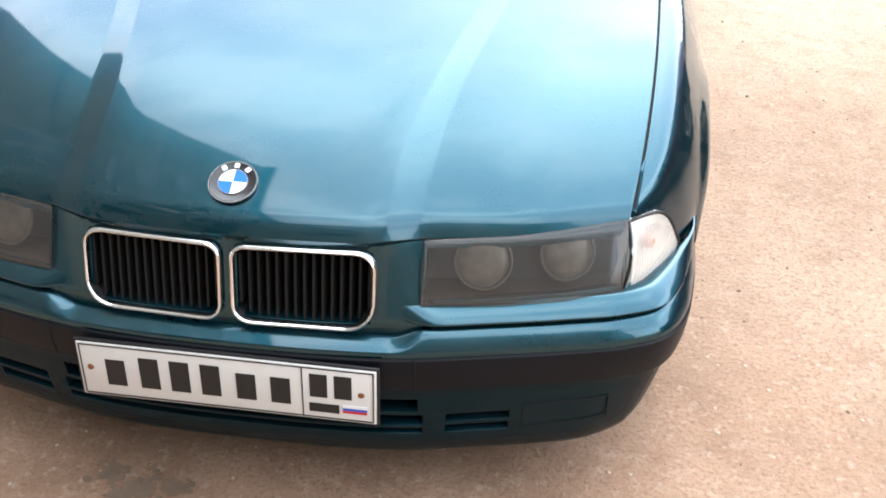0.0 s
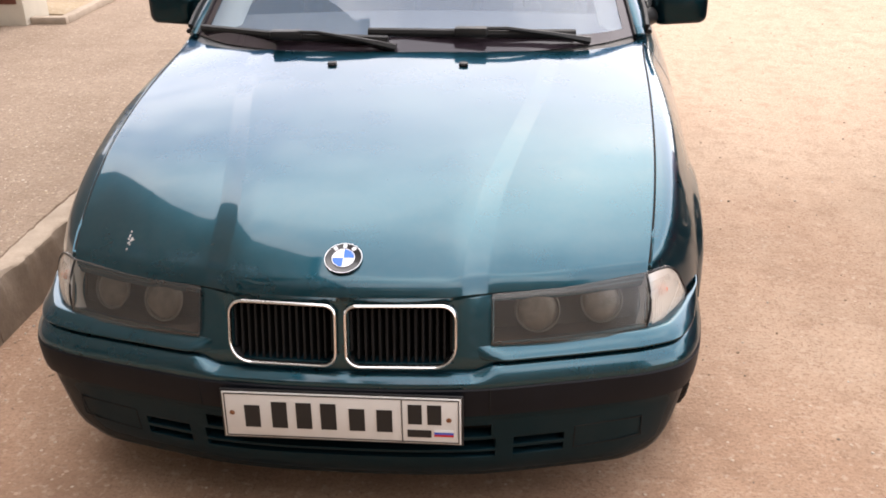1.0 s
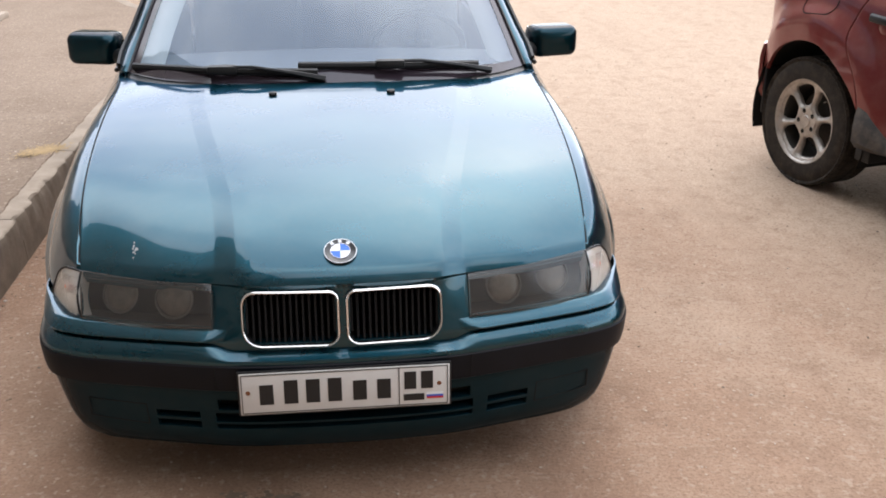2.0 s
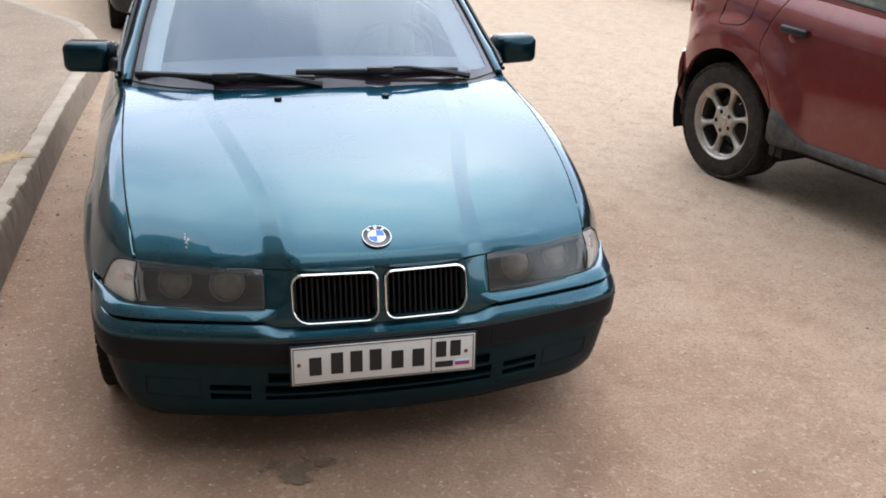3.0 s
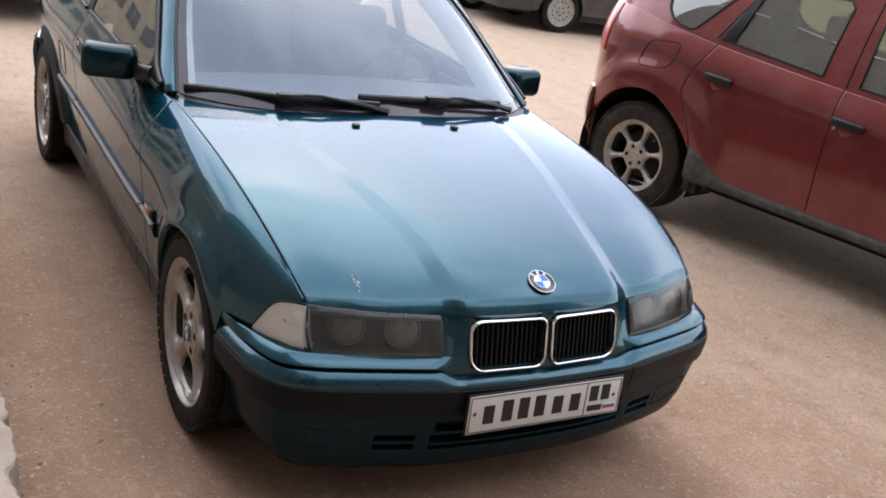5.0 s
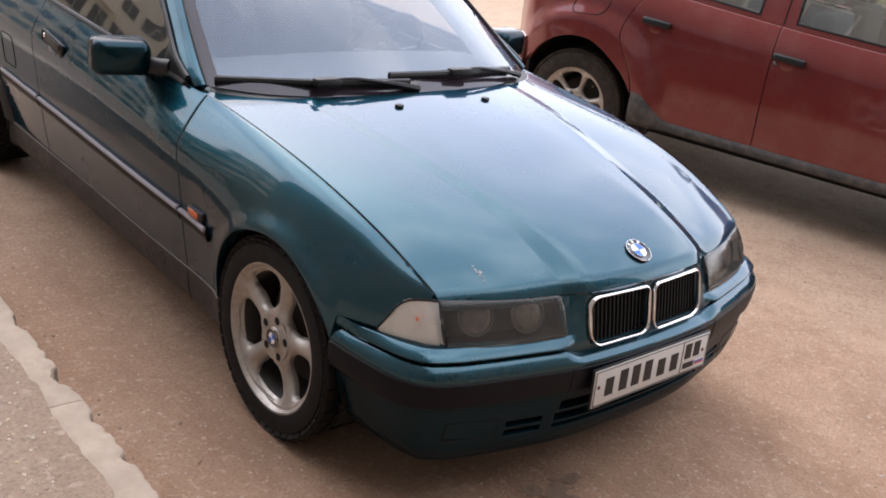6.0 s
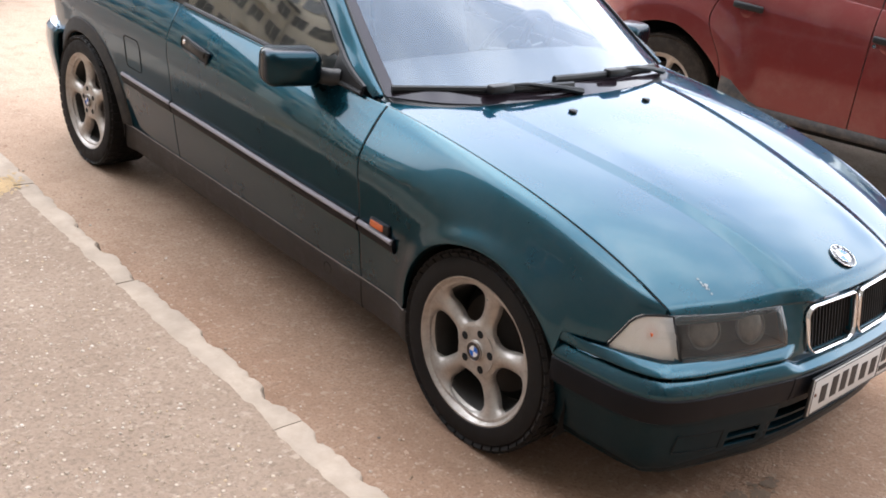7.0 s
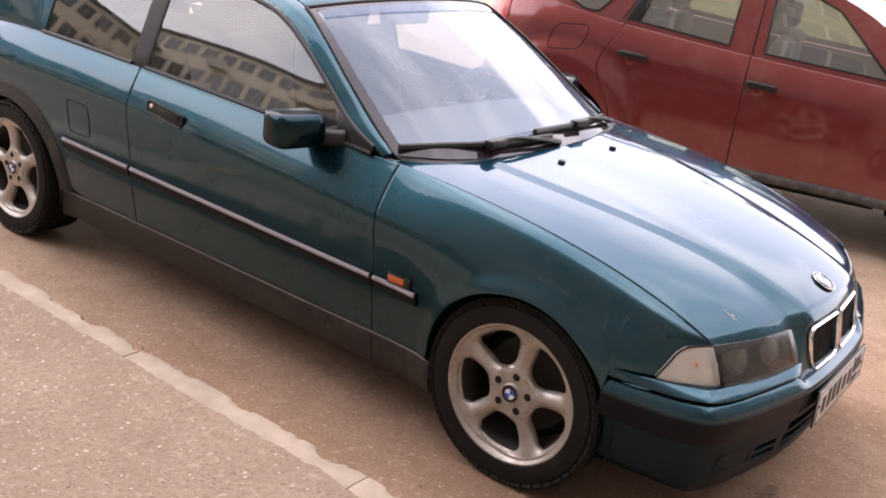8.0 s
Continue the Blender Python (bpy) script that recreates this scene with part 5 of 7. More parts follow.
# dark border printed on the screen
bm = bmesh.new()
for vs_, us_ in ((np.linspace(-0.045, 0.050, 5), np.linspace(-1, 1, 41)), (np.linspace(0.965, 1.0, 3), np.linspace(-1, 1, 41)),
                 (np.linspace(0.050, 0.965, 23), np.linspace(-1, -0.956, 3)), (np.linspace(0.050, 0.965, 23), np.linspace(0.956, 1.0, 3))):
    sheet(bm, [[screen_pt(u, v, 0.002) for u in us_] for v in vs_])
orient(bm, (0, 2.2, 0.6))
part("screen_border", bm, M_TINT, ws, "dark screen border")
bm = bmesh.new()
sheet(bm, [[screen_pt(u, v, 0.0035) for u in np.linspace(-0.935, 0.935, 31)] for v in np.linspace(0.90, 0.965, 4)])
orient(bm, (0, 2.2, 0.6))
part("sun_band", bm, M_SUNBAND, ws, "dark blue tinted band").visible_shadow = False
for sx in (-1, 1):
    bm = bmesh.new()
    rows = [[(sx * lerp(Vector(PILLAR_IN(t)), Vector(PILLAR_OUT(t)), k).x, *(lerp(Vector(PILLAR_IN(t)), Vector(PILLAR_OUT(t)), k) + Vector((0, -0.010, 0.010)) * math.sin(math.pi * k)).yz) for k in np.linspace(0.08, 0.97, 9)] for t in np.linspace(0, 2.15, 60)]
    sheet(bm, rows)
    orient(bm, (0, 2.3, 0.7))
    skirt(bm, 0.02)
    part("pillar", bm, M_TEAL, car)
    bm = bmesh.new()
    tube(bm, [(sx * (PILLAR_IN(t)[0] + 0.004), PILLAR_IN(t)[1] - 0.003, PILLAR_IN(t)[2] + 0.003) for t in np.linspace(0, 0.74, 24)], 0.0050, 6)
    part("screen_seal", bm, M_BLACK, car)
for sx in (-1, 1):
    bm = bmesh.new()
    sheet(bm, [[Vector(screen_pt(sx * u, v)) + Vector((0, 0.03 + 0.02 * k, -0.025 - 0.02 * k)) for k, u in enumerate((0.99, 0.95, 0.91, 0.885))] for v in np.linspace(0.02, 0.99, 20)])
    orient(bm, (0, 2.2, 0.8))
    skirt(bm, 0.01)
    part("pillar_lining", bm, mat_once("pale_lining", (0.62, 0.65, 0.62), 0.8, vary=0.1, scale=8, fine=200), car, "pale grey pillar lining")
bm = bmesh.new()
tube(bm, [screen_pt(u, 1.0, 0.003) for u in np.linspace(-1, 1, 25)], 0.007, 6)
part("screen_seal", bm, M_BLACK, car)
bm = bmesh.new()
rows = []
for k, t in enumerate(np.linspace(0.74, 2.15, 26)):
    e = PILLAR_IN(t)
    row = []
    for u in np.linspace(-1, 1, 25):
        g = abs(u)
        bow = 1 - g * g
        y = e[1] - (0.072 * bow if k == 0 else 0.072 * bow * (1 - k / 25))
        row.append((u * (e[0] - 0.004) * 1.0, y + 0.006, e[2] + 0.042 * bow + 0.004))
    rows.append(row)
sheet(bm, rows)
orient(bm, (0, 2.5, 0.6))
skirt(bm, 0.03)
part("roof", bm, M_TEAL, car)
# hatch and rear bumper
bm = bmesh.new()
rows = []
for t, (hw, y, z) in zip(np.linspace(0, 1, 5), ((0.52, 3.34, 1.28), (0.55, 3.62, 1.12), (0.60, 3.86, 0.98), (0.62, 4.02, 0.94), (0.64, 4.08, 0.60))):
    rows.append([(u * hw, y + 0.06 * (1 - u * u), z + 0.03 * (1 - u * u)) for u in np.linspace(-1, 1, 11)])
sheet(bm, rows)
orient(bm, (0, 2.5, 0.7))
skirt(bm, 0.02)
part("hatch", bm, M_TEAL, car)
bm = bmesh.new()
rows = []
for s in np.linspace(-1, 1, 41):
    x = math.copysign(min(abs(s) * 1.25, 1.0) ** 1.0 * 0.80, s)
    y = 4.09 - 0.05 * abs(s) ** 2 if abs(s) < 0.8 else lerp(4.058, 3.78, (abs(s) - 0.8) / 0.2)
    x = math.copysign(np.interp(abs(s), (0, 0.7, 0.8, 0.86, 1.0), (0, 0.66, 0.750, 0.800, 0.834)), s)
    rows.append([(x * a, 3.6 + (y - 3.6) * b, z) for a, b, z in ((0.93, 0.90, 0.572), (0.98, 0.97, 0.575), (1.0, 1.0, 0.555), (1.005, 1.005, 0.50), (1.0, 1.0, 0.44), (0.98, 0.97, 0.33), (0.95, 0.93, 0.25), (0.85, 0.85, 0.24))])
sheet(bm, rows)
orient(bm, (0, 3.3, 0.4))
skirt(bm, 0.02)
part("rear_bumper", bm, M_TEAL, car)
# side glass, pillars between, sill rubbers
for sx in (-1, 1):
    def glass_pt(y, k, off=0.0):
        # the outer edge of the roof and pillar over this y
        ts = np.linspace(0, 2.15, 80)
        ys = [PILLAR_OUT(t)[1] for t in ts]
        t = float(np.interp(y, ys, ts))
        top = PILLAR_OUT(t)
        bx, bz = GLASS_X(y), SEAM_Z(y) + 0.004
        tall = min(1.0, max(0.0, top[2] - bz) / 0.36)
        x = lerp(bx, top[0] + 0.002, k) + 0.005 * tall**2 * math.sin(math.pi * k) + off
        return (sx * x, y, lerp(bz, top[2] + 0.004, k))
    for nm, y0, y1 in (("door_window", 1.43, 2.575), ("quarter_window", 2.66, 3.28)):
        bm = bmesh.new()
        sheet(bm, [[glass_pt(y, k) for k in np.linspace(0, 1, 12)] for y in np.linspace(y0, y1, 28)])
        orient(bm, (0, 2.3, 0.7))
        part(nm, bm, M_SIDEGLASS, car, "dark tinted side window").visible_shadow = False
        bm = bmesh.new()
        tube(bm, [Vector(glass_pt(y, 0.0)) + Vector((sx * 0.006, 0, 0.004)) for y in np.linspace(y0, y1, 28)], 0.0085, 6)
        part("window_rubber", bm, M_BLACK, car)
        bm = bmesh.new()
        tube(bm, [Vector(glass_pt(y, 0.97)) + Vector((sx * 0.004, 0, 0.0)) for y in np.linspace(y0, y1, 28)], 0.009, 6)
        part("window_rubber", bm, M_BLACK, car)
    bm = bmesh.new()
    sheet(bm, [[glass_pt(y, k, 0.004) for k in np.linspace(0, 1.0, 10)] for y in np.linspace(2.572, 2.664, 5)])
    orient(bm, (0, 2.3, 0.7))
    skirt(bm, 0.012)
    part("centre_pillar", bm, M_BLACK, car)
    bm = bmesh.new()
    sheet(bm, [[glass_pt(y, k, 0.006) for k in np.linspace(0, 1.0, 10)] for y in np.linspace(3.27, 3.95, 9)])
    orient(bm, (0, 2.3, 0.7))
    skirt(bm, 0.012)
    part("rear_pillar", bm, M_TEAL, car)
    # black sail plate that carries the mirror
    bm = bmesh.new()
    sheet(bm, [[glass_pt(y, k, 0.007) for k in np.linspace(0.0, 0.9, 6)] for y in np.linspace(1.44, 1.595, 7)])
    orient(bm, (0, 2.3, 0.7))
    skirt(bm, 0.010)
    sail = part("mirror_sail", bm, M_BLACK, car)
    # door mirror
    bm = bmesh.new()
    rows = []
    for d, sc in ((0.052, 0.60), (0.046, 0.80), (0.034, 0.92), (0.016, 0.98), (-0.010, 1.0), (-0.050, 0.99), (-0.058, 0.96), (-0.060, 0.90)):
        row = []
        for x, z in rounded_rect(-0.096, 0.096, -0.059, 0.059, (0.034, 0.030, 0.028, 0.036), 6):
            row.append((x * sc, -d, z * sc - 0.004 * (1 - sc)))
        rows.append(row)
    vs = sheet(bm, rows, closed=True)
    bm.faces.new(vs[0])
    bmesh.ops.recalc_face_normals(bm, faces=bm.faces[:])
    mm = Matrix.Translation((sx * 0.872, 1.655, 0.924)) @ Matrix.Rotation(radians(sx * 14), 4, "Z") @ Matrix.Diagonal((sx, 1, 1, 1))
    bmesh.ops.transform(bm, matrix=mm, verts=bm.verts[:])
    bmesh.ops.recalc_face_normals(bm, faces=bm.faces[:])
    mirror = part("door_mirror", bm, M_HOUSE, car, "teal door mirror on a black foot")
    bm = bmesh.new()
    box(bm, (0.172, 0.006, 0.100), (0, 0.0575, 0), mm, 0.002)
    part("mirror_glass", bm, M_CHROME, mirror)
    bm = bmesh.new()
    tube(bm, [(sx * 0.805, 1.650, 0.903), (sx * 0.785, 1.625, 0.898), (sx * 0.762, 1.590, 0.898), (sx * 0.740, 1.555, 0.903)], 0.028, 12, taper=(0.85, 1.0, 1.05, 1.1))
    part("mirror_foot", bm, M_BLACK, mirror)
# door handle, lock, fuel flap
for sx in (-1, 1):
    bm = bmesh.new()
    m = Matrix.Translation((sx * (side_x(2.37, 0.806) + 0.003), 2.372, 0.806)) @ Matrix.Rotation(radians(7.0), 4, "X")
    box(bm, (0.016, 0.195, 0.046), (0, 0, 0), m, 0.007)
    recess = part("door_handle", bm, M_BLACK, car, "black door handle with a body-coloured flap")
    bm = bmesh.new()
    ring = rounded_rect(-0.100, 0.100, -0.025, 0.025, 0.018)
    tube(bm, [m @ Vector((sx * 0.007, y, z)) for y, z in ring + ring[:1]], 0.0042, 6)
    part("bezel", bm, M_BLACK, recess)
    bm = bmesh.new()
    box(bm, (0.012, 0.120, 0.026), (sx * 0.008, -0.022, 0.008), m, 0.005)
    part("pull", bm, M_BLACK, recess)
    bm = bmesh.new()
    box(bm, (0.012, 0.075, 0.018), (sx * 0.004, -0.006, -0.026), m, 0.004)
    part("flap", bm, M_TEAL, recess)
    bm = bmesh.new()
    revolve(bm, [(0.0, 0.004), (0.008, 0.004), (0.010, 0.0)], 16, (0, 0, 0), sx)
    bmesh.ops.transform(bm, matrix=m @ Matrix.Translation((sx * 0.0075, 0.078, 0.004)), verts=bm.verts[:])
    part("lock", bm, M_CHROME, recess, "bright key lock")
bm = bmesh.new()
ring = rounded_rect(2.865, 3.010, 0.585, 0.722, 0.022)
tube(bm, [(-(side_x(y, z) + 0.0003), y, z) for y, z in ring + ring[:1]], 0.0022, 5)
part("fuel_flap", bm, M_VOID, quarter, "outline of the fuel flap")

# cowl, wipers
bm = bmesh.new()
rows = [[(x, SCREEN_BOTTOM_Y(abs(x)) + a, z) for x in np.linspace(-0.70, 0.70, 25)] for a, z in ((-0.10, 0.845), (-0.06, 0.868), (0.0, 0.884), (0.03, 0.885))]
sheet(bm, rows)
part("scuttle", bm, M_BLACK, car)
for base, tip, elbow in (((-0.02, 1.15), (-0.675, 0.030), (-0.36, 0.026)), ((0.56, 1.20), (-0.110, 0.062), (0.20, 0.046))):
    wiper = new("wiper")
    wiper.parent = car
    bm = bmesh.new()
    t0 = Vector(screen_pt(tip[0] / 0.69, tip[1], 0.014))
    t1 = Vector(screen_pt((elbow[0] * 2 - tip[0]) / 0.69, elbow[1] * 1.0 - 0.005, 0.014))
    mid = Vector(screen_pt(elbow[0] / 0.69, elbow[1], 0.022))
    line = [t0.lerp(mid, k) for k in (0, 0.25, 0.5, 0.75)] + [mid.lerp(t1, k) for k in (0, 0.25, 0.5, 0.75, 1.0)]
    tube(bm, line, 0.0105, 8, flat=1.3)
    part("wiper_blade", bm, M_BLACK, wiper)
    bm = bmesh.new()
    b0 = Vector((base[0], SCREEN_BOTTOM_Y(abs(base[0])) - 0.015, 0.892))
    tube(bm, [mid + Vector((0, -0.004, 0.016)), mid.lerp(b0, 0.3) + Vector((0, -0.006, 0.026)), mid.lerp(b0, 0.7) + Vector((0, -0.008, 0.020)), b0 + Vector((0, 0, 0.008))], 0.009, 6, taper=(0.55, 0.7, 0.9, 1.5))
    part("wiper_arm", bm, M_BLACK, wiper)
    bm = bmesh.new()
    box(bm, (0.100, 0.036, 0.030), (0, 0, 0), Matrix.Translation(mid + Vector((0, -0.002, 0.006))), 0.008)
    part("wiper_clip", bm, M_BLACK, wiper)

# inside: dash, wheel, seats, mirror; dark floor pan
bm = bmesh.new()
rows = [[(x, y, z + 0.015 * math.cos(x * 2.5)) for x in np.linspace(-0.66, 0.66, 17)] for y, z in ((1.36, 0.865), (1.5, 0.885), (1.68, 0.888), (1.78, 0.868), (1.82, 0.78), (1.80, 0.55))]
sheet(bm, rows)
part("dashboard", bm, M_DASH, car, "grey plastic dashboard")
bm = bmesh.new()
m = Matrix.Translation((0.36, 1.86, 0.86)) @ Matrix.Rotation(radians(-62), 4, "X")
tube(bm, [m @ Vector((0.185 * math.cos(t), 0.185 * math.sin(t), 0)) for t in [2 * math.pi * k / 36 for k in range(37)]], 0.015, 8)
wheel = part("steering_wheel", bm, M_BLACK, car)
bm = bmesh.new()
for a in (0, 180, 270):
    tube(bm, [m @ Vector((0, 0, -0.03)), m @ Vector((0.18 * math.cos(radians(a)), 0.18 * math.sin(radians(a)), 0))], 0.017, 6)
box(bm, (0.11, 0.11, 0.05), (0, 0, -0.02), m, 0.02)
part("steering_hub", bm, M_BLACK, wheel)
for sx in (-1, 1):
    seat = new("seat")
    seat.parent = car
    bm = bmesh.new()
    box(bm, (0.50, 0.50, 0.16), (sx * 0.36, 2.10, 0.48), None, 0.05, 3)
    part("seat_cushion", bm, M_SEAT, seat)
    bm = bmesh.new()
    box(bm, (0.48, 0.14, 0.58), (0, 0, 0.29), Matrix.Translation((sx * 0.36, 2.36, 0.52)) @ Matrix.Rotation(radians(-18), 4, "X"), 0.05, 3)
    part("seat_back", bm, M_SEAT, seat)
    bm = bmesh.new()
    box(bm, (0.26, 0.09, 0.16), (sx * 0.36, 2.58, 1.14), None, 0.035, 3)
    part("headrest", bm, M_SEAT, seat)
bm = bmesh.new()
box(bm, (1.1, 0.16, 0.55), (0, 3.15, 0.75), None, 0.05, 3)
part("rear_seat", bm, M_SEAT, car)
bm = bmesh.new()
box(bm, (0.235, 0.035, 0.062), (0.0, 1.93, 1.225), None, 0.014, 3)
box(bm, (0.03, 0.03, 0.06), (0, 1.91, 1.265), None, 0.006)
part("inside_mirror", bm, M_BLACK, car)
bm = bmesh.new()
box(bm, (1.12, 3.55, 0.24), (0, 2.1, 0.33))
box(bm, (1.52, 1.70, 0.16), (0, 2.10, 0.30))
box(bm, (1.06, 0.95, 0.30), (0, 0.78, 0.52))
box(bm, (1.15, 0.25, 0.16), (0, 0.33, 0.36))
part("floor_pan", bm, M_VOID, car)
for sx in (-1, 1):
    bm = bmesh.new()
    box(bm, (0.02, 1.9, 0.50), (sx * 0.73, 2.3, 0.60))
    part("door_lining", bm, M_DASH, car)


# ---------------------------------------------------------------- other parked cars
def column_panel(bm, ya, yb, ny, zlow, ztop, xfun, s, nz=18, shift_a=None, shift_b=None, extra=(), depth=0.02):
    """A painted panel of a car's side between two uprights, which may lean or bend."""
    ys = sorted(set(np.linspace(ya, yb, ny)) | {ya + 0.005, yb - 0.005} | {y for y in extra if ya + 0.008 < y < yb - 0.008})
    rows = []
    for y in ys:
        t = (y - ya) / (yb - ya)
        zl, zt = zlow(y), ztop(y)
        row = []
        for k in [0, 0.008, *np.linspace(0, 1, nz)[1:-1], 0.992, 1]:
            z = lerp(zt, zl, k)
            yy = y
            if shift_a:
                yy += shift_a(z) * max(0.0, 1 - 3 * t)
            if shift_b:
                yy += shift_b(z) * max(0.0, 1 - 3 * (1 - t))
            row.append((s * xfun(yy, z), yy, z))
        rows.append(row)
    sheet(bm, rows)
    orient(bm, (0, (ya + yb) / 2, 0.5))
    skirt(bm, depth)


def arch_ys(yc, r, n=30):
    return [yc + r * 0.9995 * math.cos(math.pi * k / n) for k in range(n + 1)]


def arch_low(base, axles, r, hz):
    def f(y):
        z = base(y) if callable(base) else base
        for yc in axles:
            if abs(y - yc) < r:
                z = max(z, hz + math.sqrt(r * r - (y - yc) ** 2))
        return z
    return f


def build_suv():
    """The dark red off-road wagon; it faces its own -y, its rear door's handle stands at y 0."""
    m = Matrix.Translation((3.407, 2.352, -0.028)) @ Matrix.Rotation(radians(13.2), 4, "Z")
    suv = thing("suv_car", "dusty dark red off-road wagon with grey lower trim", "car")
    RA, FA, R, HZ = 0.445, -2.10, 0.422, 0.332
    belt = curve((-3.2, 0.93), (-2.2, 0.965), (-1.5, 0.998), (-0.7, 1.040), (0.0, 1.095), (0.35, 1.135), (0.75, 1.19), (1.1, 1.20))
    wide = curve((-3.1, 0.62), (-2.9, 0.76), (-2.6, 0.85), (-2.1, 0.885), (0.0, 0.885), (0.55, 0.880), (0.76, 0.858), (0.91, 0.79), (1.05, 0.64))

    def xfun(y, z):
        b = belt(y)
        h = b - z
        x = wide(y) - 0.055 * max(0.0, 1 - h / 0.16) ** 1.8 - 0.02 * smooth01((h - 0.30) / 0.5)
        x -= 0.055 * smooth01((y - 0.42) / 0.5) * smooth01((z - 0.92) / 0.3)
        for yc in (RA, FA):
            r = math.hypot(y - yc, (z - HZ) * 0.96)
            if r < R + 0.20:
                x += 0.035 * smooth01((R + 0.20 - r) / 0.13)
        return x
    low = arch_low(lambda y: 0.365 if -1.75 < y < 0.1 else 0.42, (RA, FA), R, HZ)
    top = lambda y: belt(y)
    seam_rear = lambda z: 0.14 * math.exp(-((z - 0.84) / 0.20) ** 2)
    ex = arch_ys(RA, R) + arch_ys(FA, R)
    for s in (-1, 1):
        bm = bmesh.new()
        column_panel(bm, 0.055, 1.05, 40, low, top, xfun, s, shift_a=seam_rear, extra=ex, nz=26)
        q = part("quarter_panel", bm, M_RED, suv)
        bm = bmesh.new()
        column_panel(bm, -0.715, 0.046, 24, low, top, xfun, s, shift_b=seam_rear, extra=ex, nz=26)
        rd = part("rear_door", bm, M_RED, suv)
        bm = bmesh.new()
        column_panel(bm, -1.78, -0.724, 24, low, top, xfun, s, extra=ex, nz=26)
        fd = part("front_door", bm, M_RED, suv)
        bm = bmesh.new()
        column_panel(bm, -3.05, -1.79, 34, low, lambda y: belt(y) - 0.02, xfun, s, extra=ex, nz=26)
        part("wing", bm, M_RED, suv)
        for d, y in ((rd, 0.0), (fd, -0.80)):
            z = 0.925 if y == 0.0 else 0.885
            mm = Matrix.Translation((s * (xfun(y, z) + 0.016), y - 0.02, z)) @ Matrix.Rotation(radians(3), 4, "X")
            bm = bmesh.new()
            box(bm, (0.030, 0.182, 0.040), (0, 0, 0), mm, 0.013, 3)
            h = part("door_handle", bm, M_BLACK, suv, "black plastic door handle")
            bm = bmesh.new()
            c = Vector((s * (xfun(y, z - 0.035) - 0.003), y - 0.01, z - 0.028))
            revolve(bm, [(0.0, 0.006), (0.030, 0.0055), (0.036, 0.003)], 20, c, s)
            part("handle_cup", bm, M_RED, h)
            if d is fd:
                bm = bmesh.new()
                revolve(bm, [(0.0, 0.006), (0.011, 0.006), (0.013, 0.0)], 14, (s * (xfun(-0.70, 0.855) - 0.001), -0.745, 0.850), s)
                part("lock", bm, M_CHROME, h)
        # grey sill trim and arch edge
        bm = bmesh.new()
        rows = []
        for y in np.linspace(-1.70, 0.045, 30):
            x = xfun(y, 0.38)
            rise = 0.14 * smooth01((y + 0.19) / 0.22)
            rows.append([(s * (x + a), y, z + rise * g) for a, z, g in ((-0.02, 0.372, 1), (0.006, 0.370, 1), (0.016, 0.360, 0.9), (0.022, 0.345, 0.5), (0.018, 0.322, 0.15), (-0.01, 0.308, 0), (-0.10, 0.300, 0))])
        sheet(bm, rows)
        orient(bm, (0, -0.8, 0.4))
        skirt(bm, 0.02)
        part("sill_trim", bm, mat_once("grey_sill_plastic", (0.055, 0.051, 0.050), 0.6, vary=0.25, scale=5, fine=200, bump=0.15, dirt=(0.22, 0.18, 0.14), dirt_amount=0.5), suv, "dusty grey plastic sill trim")
        bm = bmesh.new()
        box(bm, (0.16, 0.10, 0.07), (s * 0.78, 0.02, 0.27), None, 0.01)
        part("mud_flap", bm, M_BLACK, suv)
        bm = bmesh.new()
        box(bm, (0.17, 0.02, 0.26), (s * 0.775, RA + 0.372, 0.42), Matrix.Rotation(0, 4, "X"), 0.01)
        part("mud_flap", bm, M_BLACK, suv)
        for yc in (RA, FA):
            bm = bmesh.new()
            rows = []
            for k in range(25):
                a = math.pi * (-0.1 + 1.2 * k / 24)
                rows.append([(s * x, yc + (R + 0.012) * math.cos(a), HZ + (R + 0.012) * math.sin(a)) for x in (0.868, 0.75, 0.58)])
            sheet(bm, rows)
            bm.faces.new([bm.verts.new(r[-1]) for r in rows])
            part("arch_liner", bm, M_VOID, suv)
            wheel_parts(suv, (s * 0.775, yc, HZ), s, 0.336, 0.212, 0.21, 6, M_ALLOY, spoke_w=0.0115, badge=False, turn=0.25, grow=1.9, reach=0.84, rubber=M_DUSTYRUBBER)
        # fuel flap, rear light
        if s < 0:
            bm = bmesh.new()
            ring = [(y - 0.30 * (z - 0.97), z + 0.10 * (0.42 - y)) for y, z in rounded_rect(0.300, 0.530, 0.890, 1.052, 0.050)]
            tube(bm, [(-(xfun(y, z) + 0.0006), y, z) for y, z in ring + ring[:1]], 0.003, 5)
            part("fuel_flap", bm, M_VOID, q, "rounded outline of the fuel flap")
        bm = bmesh.new()
        sheet(bm, [[(s * (xfun(y, z) + 0.008), y, z) for z in np.linspace(0.90, 1.19, 8)] for y in np.linspace(0.87, 1.03, 8)])
        orient(bm, (0, 0.5, 1.0))
        skirt(bm, 0.015, 0.004)
        part("rear_light", bm, M_TAIL, suv, "tall red rear light")
        # windows
        rail = curve((-1.95, 0.80, 1.01), (-1.55, 0.74, 1.24), (-1.2, 0.69, 1.42), (-0.9, 0.665, 1.495), (-0.4, 0.655, 1.535), (0.2, 0.650, 1.535), (0.65, 0.605, 1.50), (1.0, 0.480, 1.44))

